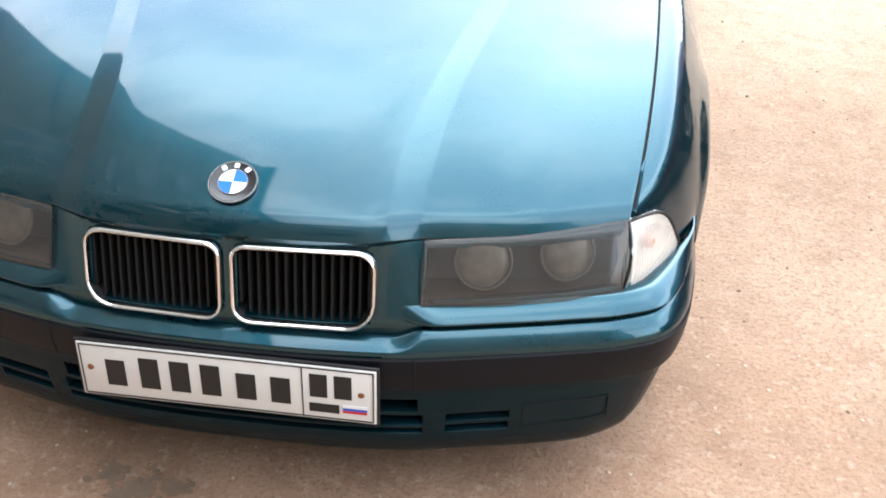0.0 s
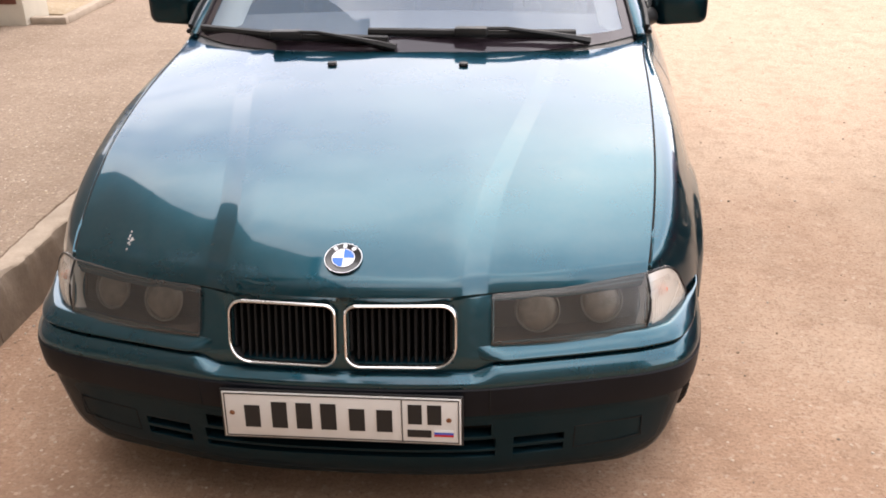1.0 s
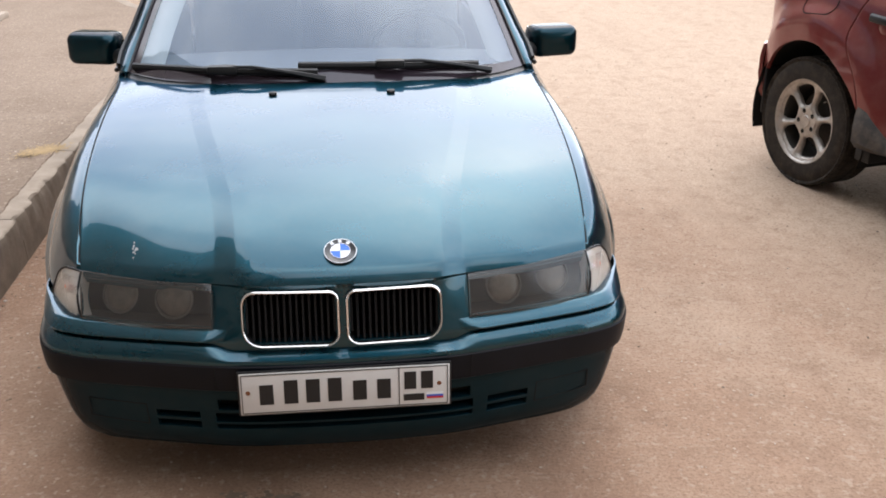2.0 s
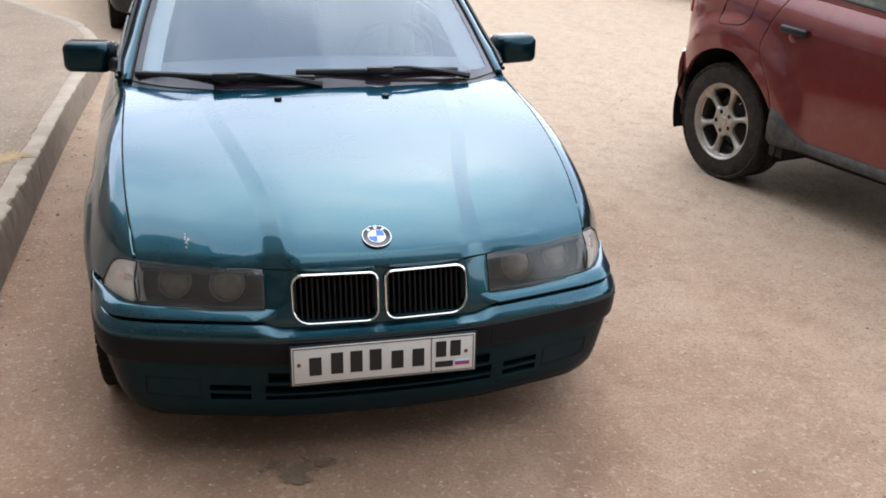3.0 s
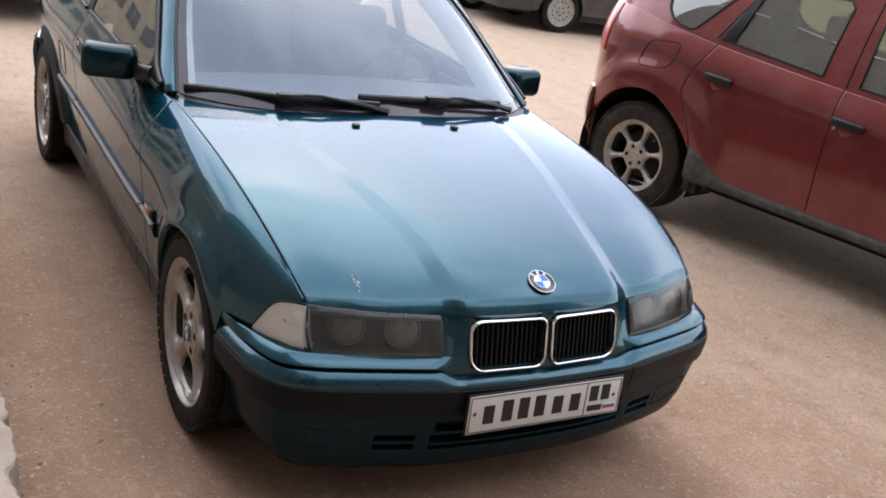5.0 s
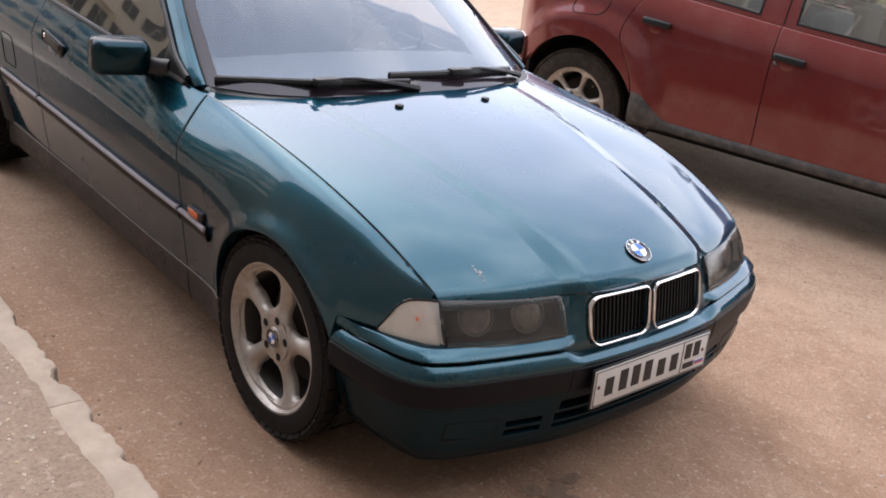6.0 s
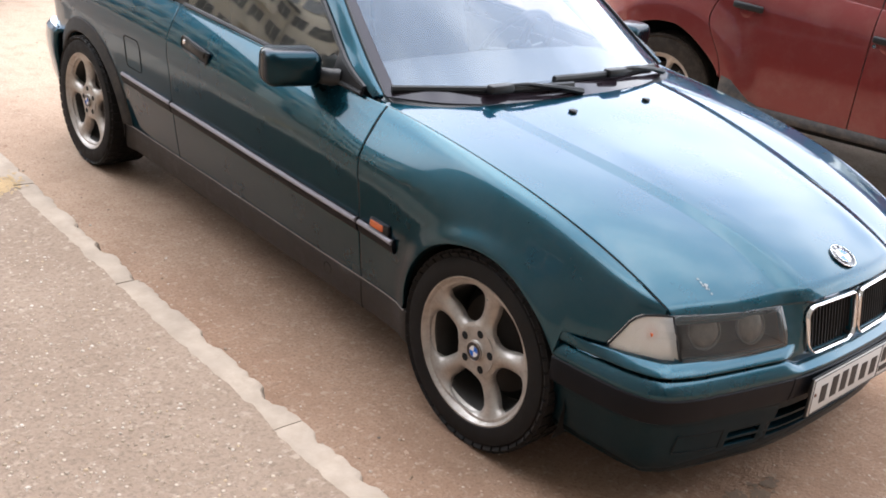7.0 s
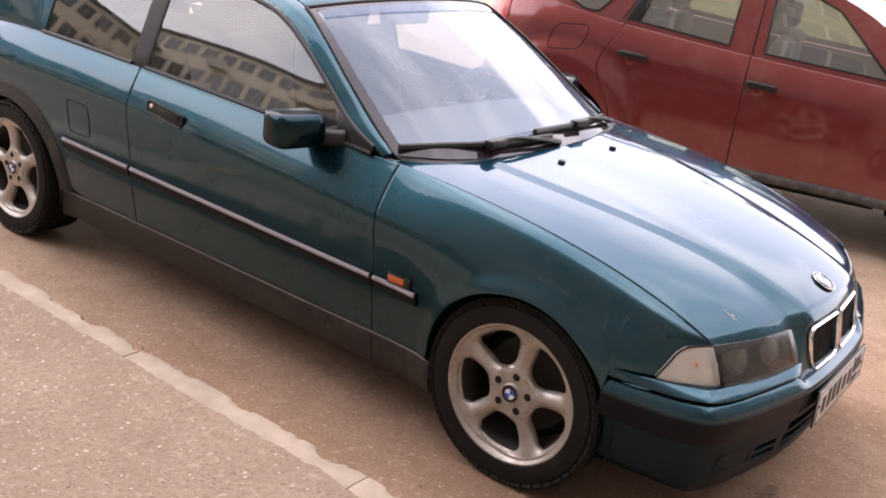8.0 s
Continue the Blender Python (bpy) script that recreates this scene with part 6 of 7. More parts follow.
        def gp(y, k, off=0.0, lift=0.0):
            tx, tz = rail(y)
            bx, bz = xfun(y, belt(y)) - 0.008, belt(y)
            return (s * (lerp(bx, tx, k) + 0.015 * math.sin(math.pi * k) + off), y, lerp(bz, tz, k) + lift)
        panes = {"front_window": [(-1.52, 1.035), (-0.79, 1.068), (-0.775, 1.40), (-0.80, 1.455), (-0.92, 1.455), (-1.15, 1.37)],
                 "rear_window": [(-0.575, 1.080), (-0.01, 1.128), (-0.075, 1.41), (-0.13, 1.475), (-0.55, 1.475), (-0.585, 1.44)],
                 "quarter_window": [(0.295, 1.150), (0.36, 1.158), (0.43, 1.188), (0.475, 1.23), (0.495, 1.28), (0.485, 1.34), (0.45, 1.41), (0.40, 1.45), (0.10, 1.465), (0.045, 1.44), (0.06, 1.39), (0.24, 1.175), (0.262, 1.155)]}

        def inside(y, z, poly, grow=0.0):
            cy, cz = sum(p[0] for p in poly) / len(poly), sum(p[1] for p in poly) / len(poly)
            hit = False
            for (ya, za), (yb, zb) in zip(poly, poly[1:] + poly[:1]):
                ya, yb = ya + math.copysign(grow, ya - cy), yb + math.copysign(grow, yb - cy)
                za, zb = za + math.copysign(grow, za - cz), zb + math.copysign(grow, zb - cz)
                if (za > z) != (zb > z) and y < (yb - ya) * (z - za) / (zb - za) + ya:
                    hit = not hit
            return hit

        def on_side(y, z, off):
            b, t = belt(y), rail(y)[1]
            return gp(y, min(max((z - b) / (t - b), 0.0), 1.0), off)
        ys, ks = np.linspace(-1.95, 1.06, 210), np.linspace(0, 1, 34)
        frame_bm, pane_bm = bmesh.new(), {nm: bmesh.new() for nm in panes}
        for y0, y1 in zip(ys, ys[1:]):
            for k0, k1 in zip(ks, ks[1:]):
                p = gp((y0 + y1) / 2, (k0 + k1) / 2)
                open_here = False
                for nm, poly in panes.items():
                    open_here = open_here or inside(p[1], p[2], poly)
                    if inside(p[1], p[2], poly, 0.022):
                        pane_bm[nm].faces.new([pane_bm[nm].verts.new(gp(y, k, -0.006)) for y, k in ((y0, k0), (y1, k0), (y1, k1), (y0, k1))])
                if not open_here:
                    frame_bm.faces.new([frame_bm.verts.new(gp(y, k, 0.001)) for y, k in ((y0, k0), (y1, k0), (y1, k1), (y0, k1))])
        bmesh.ops.remove_doubles(frame_bm, verts=frame_bm.verts[:], dist=2e-4)
        orient(frame_bm, (0, -0.3, 0.8))
        part("window_frame", frame_bm, M_RED, suv)
        for nm, poly in panes.items():
            bmesh.ops.remove_doubles(pane_bm[nm], verts=pane_bm[nm].verts[:], dist=2e-4)
            orient(pane_bm[nm], (0, -0.3, 0.8))
            w = part(nm, pane_bm[nm], M_SUVGLASS, suv, "dusty side window, pale with painted-in reflection")
            w.visible_shadow = False
            bm = bmesh.new()
            edge = []
            for (ya, za), (yb, zb) in zip(poly, poly[1:] + poly[:1]):
                edge += [on_side(lerp(ya, yb, t), lerp(za, zb, t), 0.003) for t in (0, 0.25, 0.5, 0.75)]
            tube(bm, edge + edge[:1], 0.0065, 6)
            part("window_rubber", bm, M_BLACK, w)
        bm = bmesh.new()
        sheet(bm, [[on_side(lerp(a, b, t), z, 0.005) for t in np.linspace(0, 1, 4)] for a, b, z in ((-0.01, 0.078, 1.128), (-0.04, 0.03, 1.25), (-0.072, -0.035, 1.40))])
        orient(bm, (0, -0.3, 0.8))
        skirt(bm, 0.006)
        part("corner_trim", bm, M_BLACK, suv)
        bm = bmesh.new()
        tube(bm, [on_side(lerp(0.10, -0.10, t), lerp(1.13, 1.50, t), 0.001) for t in np.linspace(0, 1, 12)], 0.004, 5)
        part("door_gap", bm, M_VOID, suv)
        bm = bmesh.new()
        tube(bm, [on_side(-0.72, z, 0.001) for z in np.linspace(1.05, 1.50, 10)], 0.004, 5)
        part("door_gap", bm, M_VOID, suv)
        bm = bmesh.new()
        box(bm, (0.16, 0.10, 0.15), (s * 0.985, -1.62, 1.06), None, 0.035, 3)
        box(bm, (0.10, 0.05, 0.05), (s * 0.90, -1.60, 1.02), None, 0.01)
        part("door_mirror", bm, M_BLACK, suv)
        bm = bmesh.new()
        tube(bm, [(s * (rail(y)[0] - 0.02), y, rail(y)[1] + (0.02 if y in (-0.95, 0.85) else 0.055)) for y in (-0.95, -0.85, -0.4, 0.2, 0.75, 0.85)], 0.016, 8)
        part("roof_rail", bm, M_BLACK, suv)
    # roof, bonnet, front and rear
    bm = bmesh.new()
    sheet(bm, [[(u * rail(y)[0], y, rail(y)[1] + 0.035 * (1 - u * u)) for u in np.linspace(-1, 1, 17)] for y in np.linspace(-1.0, 1.0, 20)])
    orient(bm, (0, 0, 0.5))
    skirt(bm, 0.02)
    part("roof", bm, M_RED, suv)
    bm = bmesh.new()
    sheet(bm, [[(u * rail(y)[0], y - 0.10 * (1 - u * u), rail(y)[1] + 0.035 * (1 - u * u)) for u in np.linspace(-1, 1, 17)] for y in np.linspace(-1.93, -1.0, 12)])
    orient(bm, (0, 0, 0.5))
    part("windscreen", bm, M_GLASS, suv).visible_shadow = False
    bm = bmesh.new()
    sheet(bm, [[(u * lerp(0.60, 0.80, t), lerp(-3.02, -1.95, t) - 0.10 * (1 - u * u), lerp(0.86, 1.0, t ** 0.6) + 0.04 * (1 - u * u)) for u in np.linspace(-1, 1, 15)] for t in np.linspace(0, 1, 12)])
    orient(bm, (0, -2, 0.3))
    skirt(bm, 0.02)
    part("bonnet", bm, M_RED, suv)
    bm = bmesh.new()
    sheet(bm, [[(u * 0.63, -3.06 - 0.10 * (1 - u * u) - bulge, z) for u in np.linspace(-1, 1, 13)] for z, bulge in ((0.86, 0.0), (0.70, 0.03), (0.5, 0.06), (0.35, 0.04), (0.25, 0.0))])
    orient(bm, (0, -2, 0.5))
    skirt(bm, 0.03)
    part("front_bumper", bm, M_BLACK, suv)
    bm = bmesh.new()
    sheet(bm, [[(u * w, y + 0.09 * (1 - u * u), z) for u in np.linspace(-1, 1, 13)] for w, y, z in ((0.47, 0.95, 1.45), (0.54, 1.02, 1.15), (0.60, 1.05, 0.9), (0.62, 1.06, 0.62))])
    orient(bm, (0, 0.3, 0.9))
    skirt(bm, 0.03)
    part("tailgate", bm, M_RED, suv)
    bm = bmesh.new()
    rows = []
    for t in np.linspace(-1, 1, 31):
        x = math.copysign(np.interp(abs(t), (0, 0.6, 0.78, 1), (0, 0.62, 0.78, 0.868)), t)
        y = np.interp(abs(t), (0, 0.6, 0.78, 1), (1.10, 1.05, 0.97, 0.880))
        rows.append([(x * a, 0.5 + (y - 0.5) * a, z) for a, z in ((0.955, 0.668), (0.982, 0.660), (0.994, 0.60), (0.994, 0.50), (0.975, 0.40), (0.93, 0.33), (0.85, 0.32))])
    sheet(bm, rows)
    orient(bm, (0, 0.3, 0.5))
    skirt(bm, 0.02)
    part("rear_bumper", bm, M_RED, suv)
    bm = bmesh.new()
    box(bm, (1.15, 3.9, 0.22), (0, -0.95, 0.42))
    box(bm, (1.60, 1.55, 0.30), (0, -0.83, 0.42))
    part("floor_pan", bm, M_VOID, suv)
    for s in (-1, 1):
        for y in (-0.95, -0.15):
            bm = bmesh.new()
            box(bm, (0.48, 0.13, 0.62), (s * 0.36, y + 0.1, 0.82), Matrix(), 0.05, 3)
            box(bm, (0.25, 0.08, 0.16), (s * 0.36, y + 0.12, 1.24), Matrix(), 0.03, 3)
            part("seat", bm, M_SEAT, suv)
    suv.matrix_world = m
    return suv


suv = build_suv()


def build_car(name, label, m, length, half, wb, front_over, colour, bumper_mat, rim, steel=False, spokes=5, hz=0.30, tyre=0.295, roof=1.42, hatch=0.55):
    """A plainer parked car; it faces its own -y, with its front bumper at y 0."""
    c = thing(name, label, "car")
    fa, ra = front_over, front_over + wb
    R = tyre + 0.035
    wide = curve((0.0, half * 0.72), (0.10, half * 0.86), (0.30, half * 0.965), (0.7, half), (length - 0.7, half), (length - 0.28, half * 0.96), (length - 0.10, half * 0.86), (length, half * 0.74))
    belt = curve((0.0, 0.68), (0.25, 0.76), (1.05, 0.90), (1.8, 0.93), (length - 0.5, 0.97), (length, 0.94))

    def xfun(y, z):
        h = belt(y) - z
        x = wide(y) - 0.06 * max(0.0, 1 - h / 0.16) ** 2 - 0.05 * smooth01((h - 0.25) / 0.5)
        for yc in (fa, ra):
            r = math.hypot(y - yc, z - hz)
            if r < R + 0.07:
                x += 0.012 * smooth01((R + 0.07 - r) / 0.07)
        return x
    low = arch_low(lambda y: 0.62 if (y < 0.30 or y > length - 0.30) else 0.27, (fa, ra), R, hz)
    ex = arch_ys(fa, R) + arch_ys(ra, R)
    for s in (-1, 1):
        for nm, y0, y1 in (("wing", 0.0, 1.22), ("front_door", 1.23, 2.24), ("rear_door", 2.25, ra - 0.12), ("quarter_panel", ra - 0.11, length)):
            bm = bmesh.new()
            column_panel(bm, y0, y1, 22, low, belt, xfun, s, extra=ex, nz=16)
            ob = part(nm, bm, colour, c)
            if "door" in nm:
                bm = bmesh.new()
                box(bm, (0.025, 0.16, 0.03), (s * (xfun(y1 - 0.15, 0.80) + 0.010), y1 - 0.15, 0.80), None, 0.009)
                part("door_handle", bm, M_BLACK, ob)
        for yc in (fa, ra):
            bm = bmesh.new()
            rows = [[(s * x, yc + (R + 0.01) * math.cos(a), hz + (R + 0.01) * math.sin(a)) for x in (half - 0.02, half - 0.12, half - 0.28)] for a in [math.pi * (-0.1 + 1.2 * k / 20) for k in range(21)]]
            sheet(bm, rows)
            bm.faces.new([bm.verts.new(r[-1]) for r in rows])
            part("arch_liner", bm, M_VOID, c)
            wheel_parts(c, (s * (half - 0.105), yc, hz), s, tyre, tyre * 0.68, 0.19, spokes, rim, spoke_w=0.020 if not steel else 0.2, badge=False, tread=40, lug=True, holes=12 if steel else 0)
        # sill
        bm = bmesh.new()
        box(bm, (0.05, wb - 2 * R + 0.04, 0.10), (s * (half - 0.07), (fa + ra) / 2, 0.23), None, 0.02)
        part("sill", bm, M_SILL, c)
        # glass
        top = curve((1.15, half * 0.90, 0.92), (1.9, half * 0.72, roof - 0.09), (2.3, half * 0.68, roof - 0.02), (3.2, half * 0.67, roof - 0.03), (length - hatch, half * 0.70, roof - 0.12), (length - 0.08, half * 0.82, 0.99))
        bm = bmesh.new()
        sheet(bm, [[(s * lerp(xfun(y, belt(y)) - 0.01, top(y)[0], k), y, lerp(belt(y), top(y)[1], k)) for k in np.linspace(0, 0.92, 6)] for y in np.linspace(1.20, length - 0.35, 24)])
        orient(bm, (0, 2, 0.8))
        part("side_window", bm, M_SIDEGLASS, c).visible_shadow = False
        bm = bmesh.new()
        for y0, y1 in ((2.20, 2.30), (ra - 0.18, ra - 0.08)):
            sheet(bm, [[(s * (lerp(xfun(y, belt(y)) - 0.01, top(y)[0], k) + 0.004), y, lerp(belt(y), top(y)[1], k)) for k in np.linspace(0, 1, 6)] for y in np.linspace(y0, y1, 3)])
        orient(bm, (0, 2, 0.8))
        part("door_pillar", bm, M_BLACK, c)
    bm = bmesh.new()
    rows = []
    for y in np.linspace(1.15, length - 0.08, 34):
        tx, tz = top(y)
        rows.append([(u * tx, y - 0.05 * (1 - u * u) * (1 if y < 2 else 0), tz + 0.04 * (1 - u * u)) for u in np.linspace(-1, 1, 13)])
    vs = sheet(bm, rows)
    orient(bm, (0, 2.4, 0.6))
    for f in bm.faces:
        y = f.calc_center_median().y
        f.material_index = 1 if (y < 1.86 or y > length - hatch + 0.02) and abs(f.calc_center_median().x) < half * 0.62 else 0
    part("roof", bm, [colour, M_GLASS], c)
    bm = bmesh.new()
    sheet(bm, [[(u * lerp(half * 0.72, half * 0.90, t), lerp(0.02, 1.2, t) - 0.07 * (1 - u * u) * (1 - t), belt(lerp(0.0, 1.2, t)) + 0.035 * (1 - u * u)) for u in np.linspace(-1, 1, 13)] for t in np.linspace(0, 1, 12)])
    orient(bm, (0, 0.8, 0.2))
    skirt(bm, 0.015)
    part("bonnet", bm, colour, c)
    bm = bmesh.new()
    sheet(bm, [[(u * half * 0.78, length + d + 0.05 * (1 - u * u), z) for u in np.linspace(-1, 1, 11)] for z, d in ((0.98, -0.09), (0.80, 0.0), (0.62, 0.01), (0.5, 0.0))])
    orient(bm, (0, 2, 0.7))
    skirt(bm, 0.02)
    part("tailgate", bm, colour, c)
    for nm, yb, sg in (("front_bumper", 0.0, -1), ("rear_bumper", length, 1)):
        bm = bmesh.new()
        rows = []
        for t in np.linspace(-1, 1, 31):
            x = math.copysign(np.interp(abs(t), (0, 0.55, 0.72, 0.85, 1), (0, half * 0.70, half * 0.89, half * 0.975, half * 1.0)), t)
            d = np.interp(abs(t), (0, 0.55, 0.72, 0.85, 1), (-0.10, -0.05, 0.02, 0.14, 0.36))
            rows.append([(x * a, yb - sg * (d + e), z) for a, e, z in ((0.95, 0.05, 0.625), (1.0, 0.0, 0.615), (1.012, -0.015, 0.56), (1.01, -0.012, 0.50), (0.995, 0.006, 0.485), (0.985, 0.01, 0.36), (0.96, 0.03, 0.26), (0.86, 0.10, 0.22))])
        sheet(bm, rows)
        orient(bm, (0, 2, 0.4))
        skirt(bm, 0.02)
        b = part(nm, bm, bumper_mat, c)
        bm = bmesh.new()
        box(bm, (half * 0.85, 0.03, 0.10), (0, yb + sg * 0.09, 0.34), None, 0.012)
        part("intake", bm, M_VOID, b)
        zp = 0.45 if sg < 0 else 0.53
        number_plate(b, Matrix.Translation((0, yb + sg * 0.122, zp)) @ Matrix.Rotation(0 if sg < 0 else math.pi, 4, "Z"), rusty=False)
        for s in (-1, 1):
            if sg < 0:
                bm = bmesh.new()
                revolve(bm, [(0.0, 0.004), (0.045, 0.002), (0.055, -0.01)], 18)
                bmesh.ops.transform(bm, matrix=Matrix.Translation((s * half * 0.66, yb - 0.075, 0.36)) @ Matrix.Rotation(radians(-90), 4, "Z"), verts=bm.verts[:])
                part("fog_lamp", bm, M_BLACK, b)
            rows = []
            for t in np.linspace(0, 1, 7):
                xx = lerp(half * 0.50, half * 0.90, t)
                d = np.interp(xx / half, (0.5, 0.7, 0.9), (-0.07, -0.03, 0.08))
                z0, z1 = (0.63, lerp(0.72, 0.76, t)) if sg < 0 else (0.64, 0.80)
                rows.append([(s * xx, yb - sg * (d + 0.02 * k), lerp(z0, z1, k)) for k in np.linspace(0, 1, 5)])
            bm = bmesh.new()
            sheet(bm, rows)
            orient(bm, (0, 2, 0.6))
            skirt(bm, 0.03, 0.003)
            part("headlamp" if sg < 0 else "tail_light", bm, M_CLEARLENS if sg < 0 else M_TAIL, c, "clear headlamp" if sg < 0 else "red tail light")
    bm = bmesh.new()
    box(bm, (2 * half - 0.60, length - 0.5, 0.30), (0, length / 2, 0.42))
    box(bm, (2 * half - 0.18, wb - 2 * R, 0.16), (0, (fa + ra) / 2, 0.30))
    part("floor_pan", bm, M_VOID, c)
    for s in (-1, 1):
        bm = bmesh.new()
        box(bm, (0.46, 0.13, 0.72), (s * 0.35, 2.35, 0.86), None, 0.05, 3)
        part("seat", bm, M_SEAT, c)
    c.matrix_world = m
    return c


# a row of cars nosed in across the yard, and one behind the hatchback
build_car("estate_car", "silver beige car with five-spoke alloy wheels, parked across the yard", pose(4.78, 14.02, -0.03, 0, 0, -90), 4.40, 0.86, 2.60, 0.86, M_SILVER, M_SILVER, M_ALLOY, tyre=0.315, hz=0.315)
build_car("compact_car", "blue grey compact car with a grey bumper, facing the yard", pose(5.76, 12.02, -0.03, 0, 0, -90 - 6), 3.80, 0.84, 2.49, 0.67, M_BLUEGREY, M_BLUEGREY, M_ALLOY)
build_car("saloon_car", "dark dusty saloon with steel wheels and red tail lights", pose(10.17, 9.82, -0.03, 0, 0, 90 - 8), 4.19, 0.83, 2.49, 0.80, M_DARK, M_DARK, M_STEEL, steel=True, spokes=12)
build_car("saloon_car", "dark grey saloon with a dusty plastic bumper, parked by the kerb", pose(-0.39, 7.42, -0.01, 0, 0, 6), 4.30, 0.85, 2.63, 0.80, M_GRAPHITE, M_ARCH, M_STEEL, steel=True, spokes=10)


# ---------------------------------------------------------------- buildings round the yard
M_WALL = mat("pale_render", (0.74, 0.65, 0.51), 0.9, vary=0.18, scale=0.6, fine=14, bump=0.2)
M_WALL2 = mat("grey_panels", (0.22, 0.205, 0.18), 0.9, vary=0.2, scale=0.5, fine=12, bump=0.2)
M_PANE = mat("window_pane", (0.03, 0.035, 0.04), 0.08, coat=1.0)
M_FRAME = mat("old_window_frame", (0.42, 0.39, 0.34), 0.6)
M_ROOF = mat("roof_felt", (0.06, 0.055, 0.05), 0.9, vary=0.2, scale=2, fine=30)
M_BROWN = mat("brown_panel", (0.16, 0.055, 0.035), 0.6, vary=0.25, scale=6, fine=60)


def block_of_flats(name, label, m, length, storeys, depth, wall_mat, bay=3.2, floor_h=2.85):
    """A block whose windowed front lies along its own x, facing -y."""
    b = thing(name, label, "building", kind="structure")
    H = storeys * floor_h + 1.2
    bm = bmesh.new()
    box(bm, (length, depth, H), (length / 2, depth / 2 + 0.12, H / 2), None, 0.03)
    part("wall", bm, wall_mat, b)
    bm = bmesh.new()
    box(bm, (length + 0.6, depth + 0.8, 0.35), (length / 2, depth / 2 + 0.1, H + 0.18), None, 0.05)
    part("roof", bm, M_ROOF, b)
    bm = bmesh.new()
    for k in range(1, storeys + 1):
        box(bm, (length, 0.05, 0.10), (length / 2, 0.105, 1.0 + (k - 1) * floor_h))
    part("floor_band", bm, wall_mat, b)
    pane_me = None
    n = int(length / bay)
    for i in range(n):
        for k in range(storeys):
            balcony = i % 4 == 1
            x, z = (i + 0.5) * bay, 1.2 + k * floor_h + 0.85
            if balcony and k > 0:
                bm = bmesh.new()
                box(bm, (bay * 0.92, 1.0, 0.12), (x, -0.40, z - 0.9))
                box(bm, (bay * 0.92, 0.06, 1.0), (x, -0.88, z - 0.40))
                part("balcony", bm, wall_mat if (i + k) % 3 else M_FRAME, b)
            if pane_me is None:
                bm = bmesh.new()
                box(bm, (1.62, 0.10, 1.52), (0, 0, 0.75))
                w = part("window", bm, M_FRAME, b)
                bm = bmesh.new()
                for sx in (-0.40, 0.40):
                    box(bm, (0.70, 0.03, 1.36), (sx, -0.06, 0.75))
                p = part("pane", bm, M_PANE, w)
                pane_me = (w.data, p.data)
            else:
                w = new("window", pane_me[0])
                w.parent = b
                p = new("pane", pane_me[1])
                p.parent = w
            w.location = (x, 0.10, z)
    b.matrix_world = m
    return b


# long block beyond the pavement and another across the end of the yard
block_of_flats("apartment_block", "tall grey-brown nine-storey block of flats beside the pavement", pose(-7.0, -37.8, 0.15, 0, 0, 90), 44.8, 9, 12.0, M_WALL2)
block_of_flats("apartment_block", "far pale six-storey block of flats past the corner", pose(-35.0, 10.0, 0.15, 0, 0, 90), 39.6, 6, 12.0, M_WALL, bay=2.2)
block_of_flats("apartment_block", "far pale five-storey block of flats closing the end of the yard", pose(-34.9, 47.2, 0.15), 35.2, 5, 12.0, M_WALL, bay=2.2)
block_of_flats("apartment_block", "grey five-storey block of flats across the end of the yard", pose(-5.0, -14.5, 0.0, 0, 0, 180) @ Matrix.Translation((-22.4, 0, 0)), 22.4, 5, 12.0, M_WALL2)

# entrance wall with a brown panel, and the edging of the bed beside it
porch = thing("entrance_wall", "low cream rendered entrance wall with a brown panel", "wall")
bm = bmesh.new()
box(bm, (5.1, 0.34, 1.30), (-5.63, 4.83, PAVE_Z - 0.01 + 0.65), None, 0.012)
part("wall_block", bm, mat_once("cream_render", (0.58, 0.52, 0.43), 0.9, vary=0.15, scale=3, fine=60, bump=0.3), porch)
bm = bmesh.new()
box(bm, (0.13, 0.014, 0.95), (-3.19, 4.658, PAVE_Z + 0.62), None, 0.004)
part("brown_panel", bm, M_BROWN, porch, "dark brown inset panel")
bm = bmesh.new()
box(bm, (0.07, 2.4, 0.055), (-2.85, 5.95, PAVE_Z + 0.018), Matrix.Rotation(radians(0.0), 4, "Z"), 0.01)
box(bm, (0.26, 0.07, 0.055), (-2.95, 4.74, PAVE_Z + 0.018), None, 0.01)
tagged(part("bed_edging", bm, M_KERB), "pale concrete edging of a sandy bed", "edging")
bm = bmesh.new()
sheet(bm, [[(x, y, PAVE_Z + 0.012 + 0.010 * noise.noise((x * 3, y * 3, 0))) for x in np.linspace(-5.6, -2.885, 12)] for y in np.linspace(4.99, 7.1, 10)])
orient(bm, (-4, 6, -20))
skirt(bm, 0.05)
M_SAND = ground_mat("sandy_soil", ((0.40, 0.31, 0.21), (0.34, 0.26, 0.17), (0.28, 0.21, 0.14), (0.24, 0.18, 0.12), (0.5, 0.45, 0.38)), 0.06, 1.0)
tagged(part("soil_bed", bm, M_SAND), "dry sandy soil bed", "soil", kind="structure")

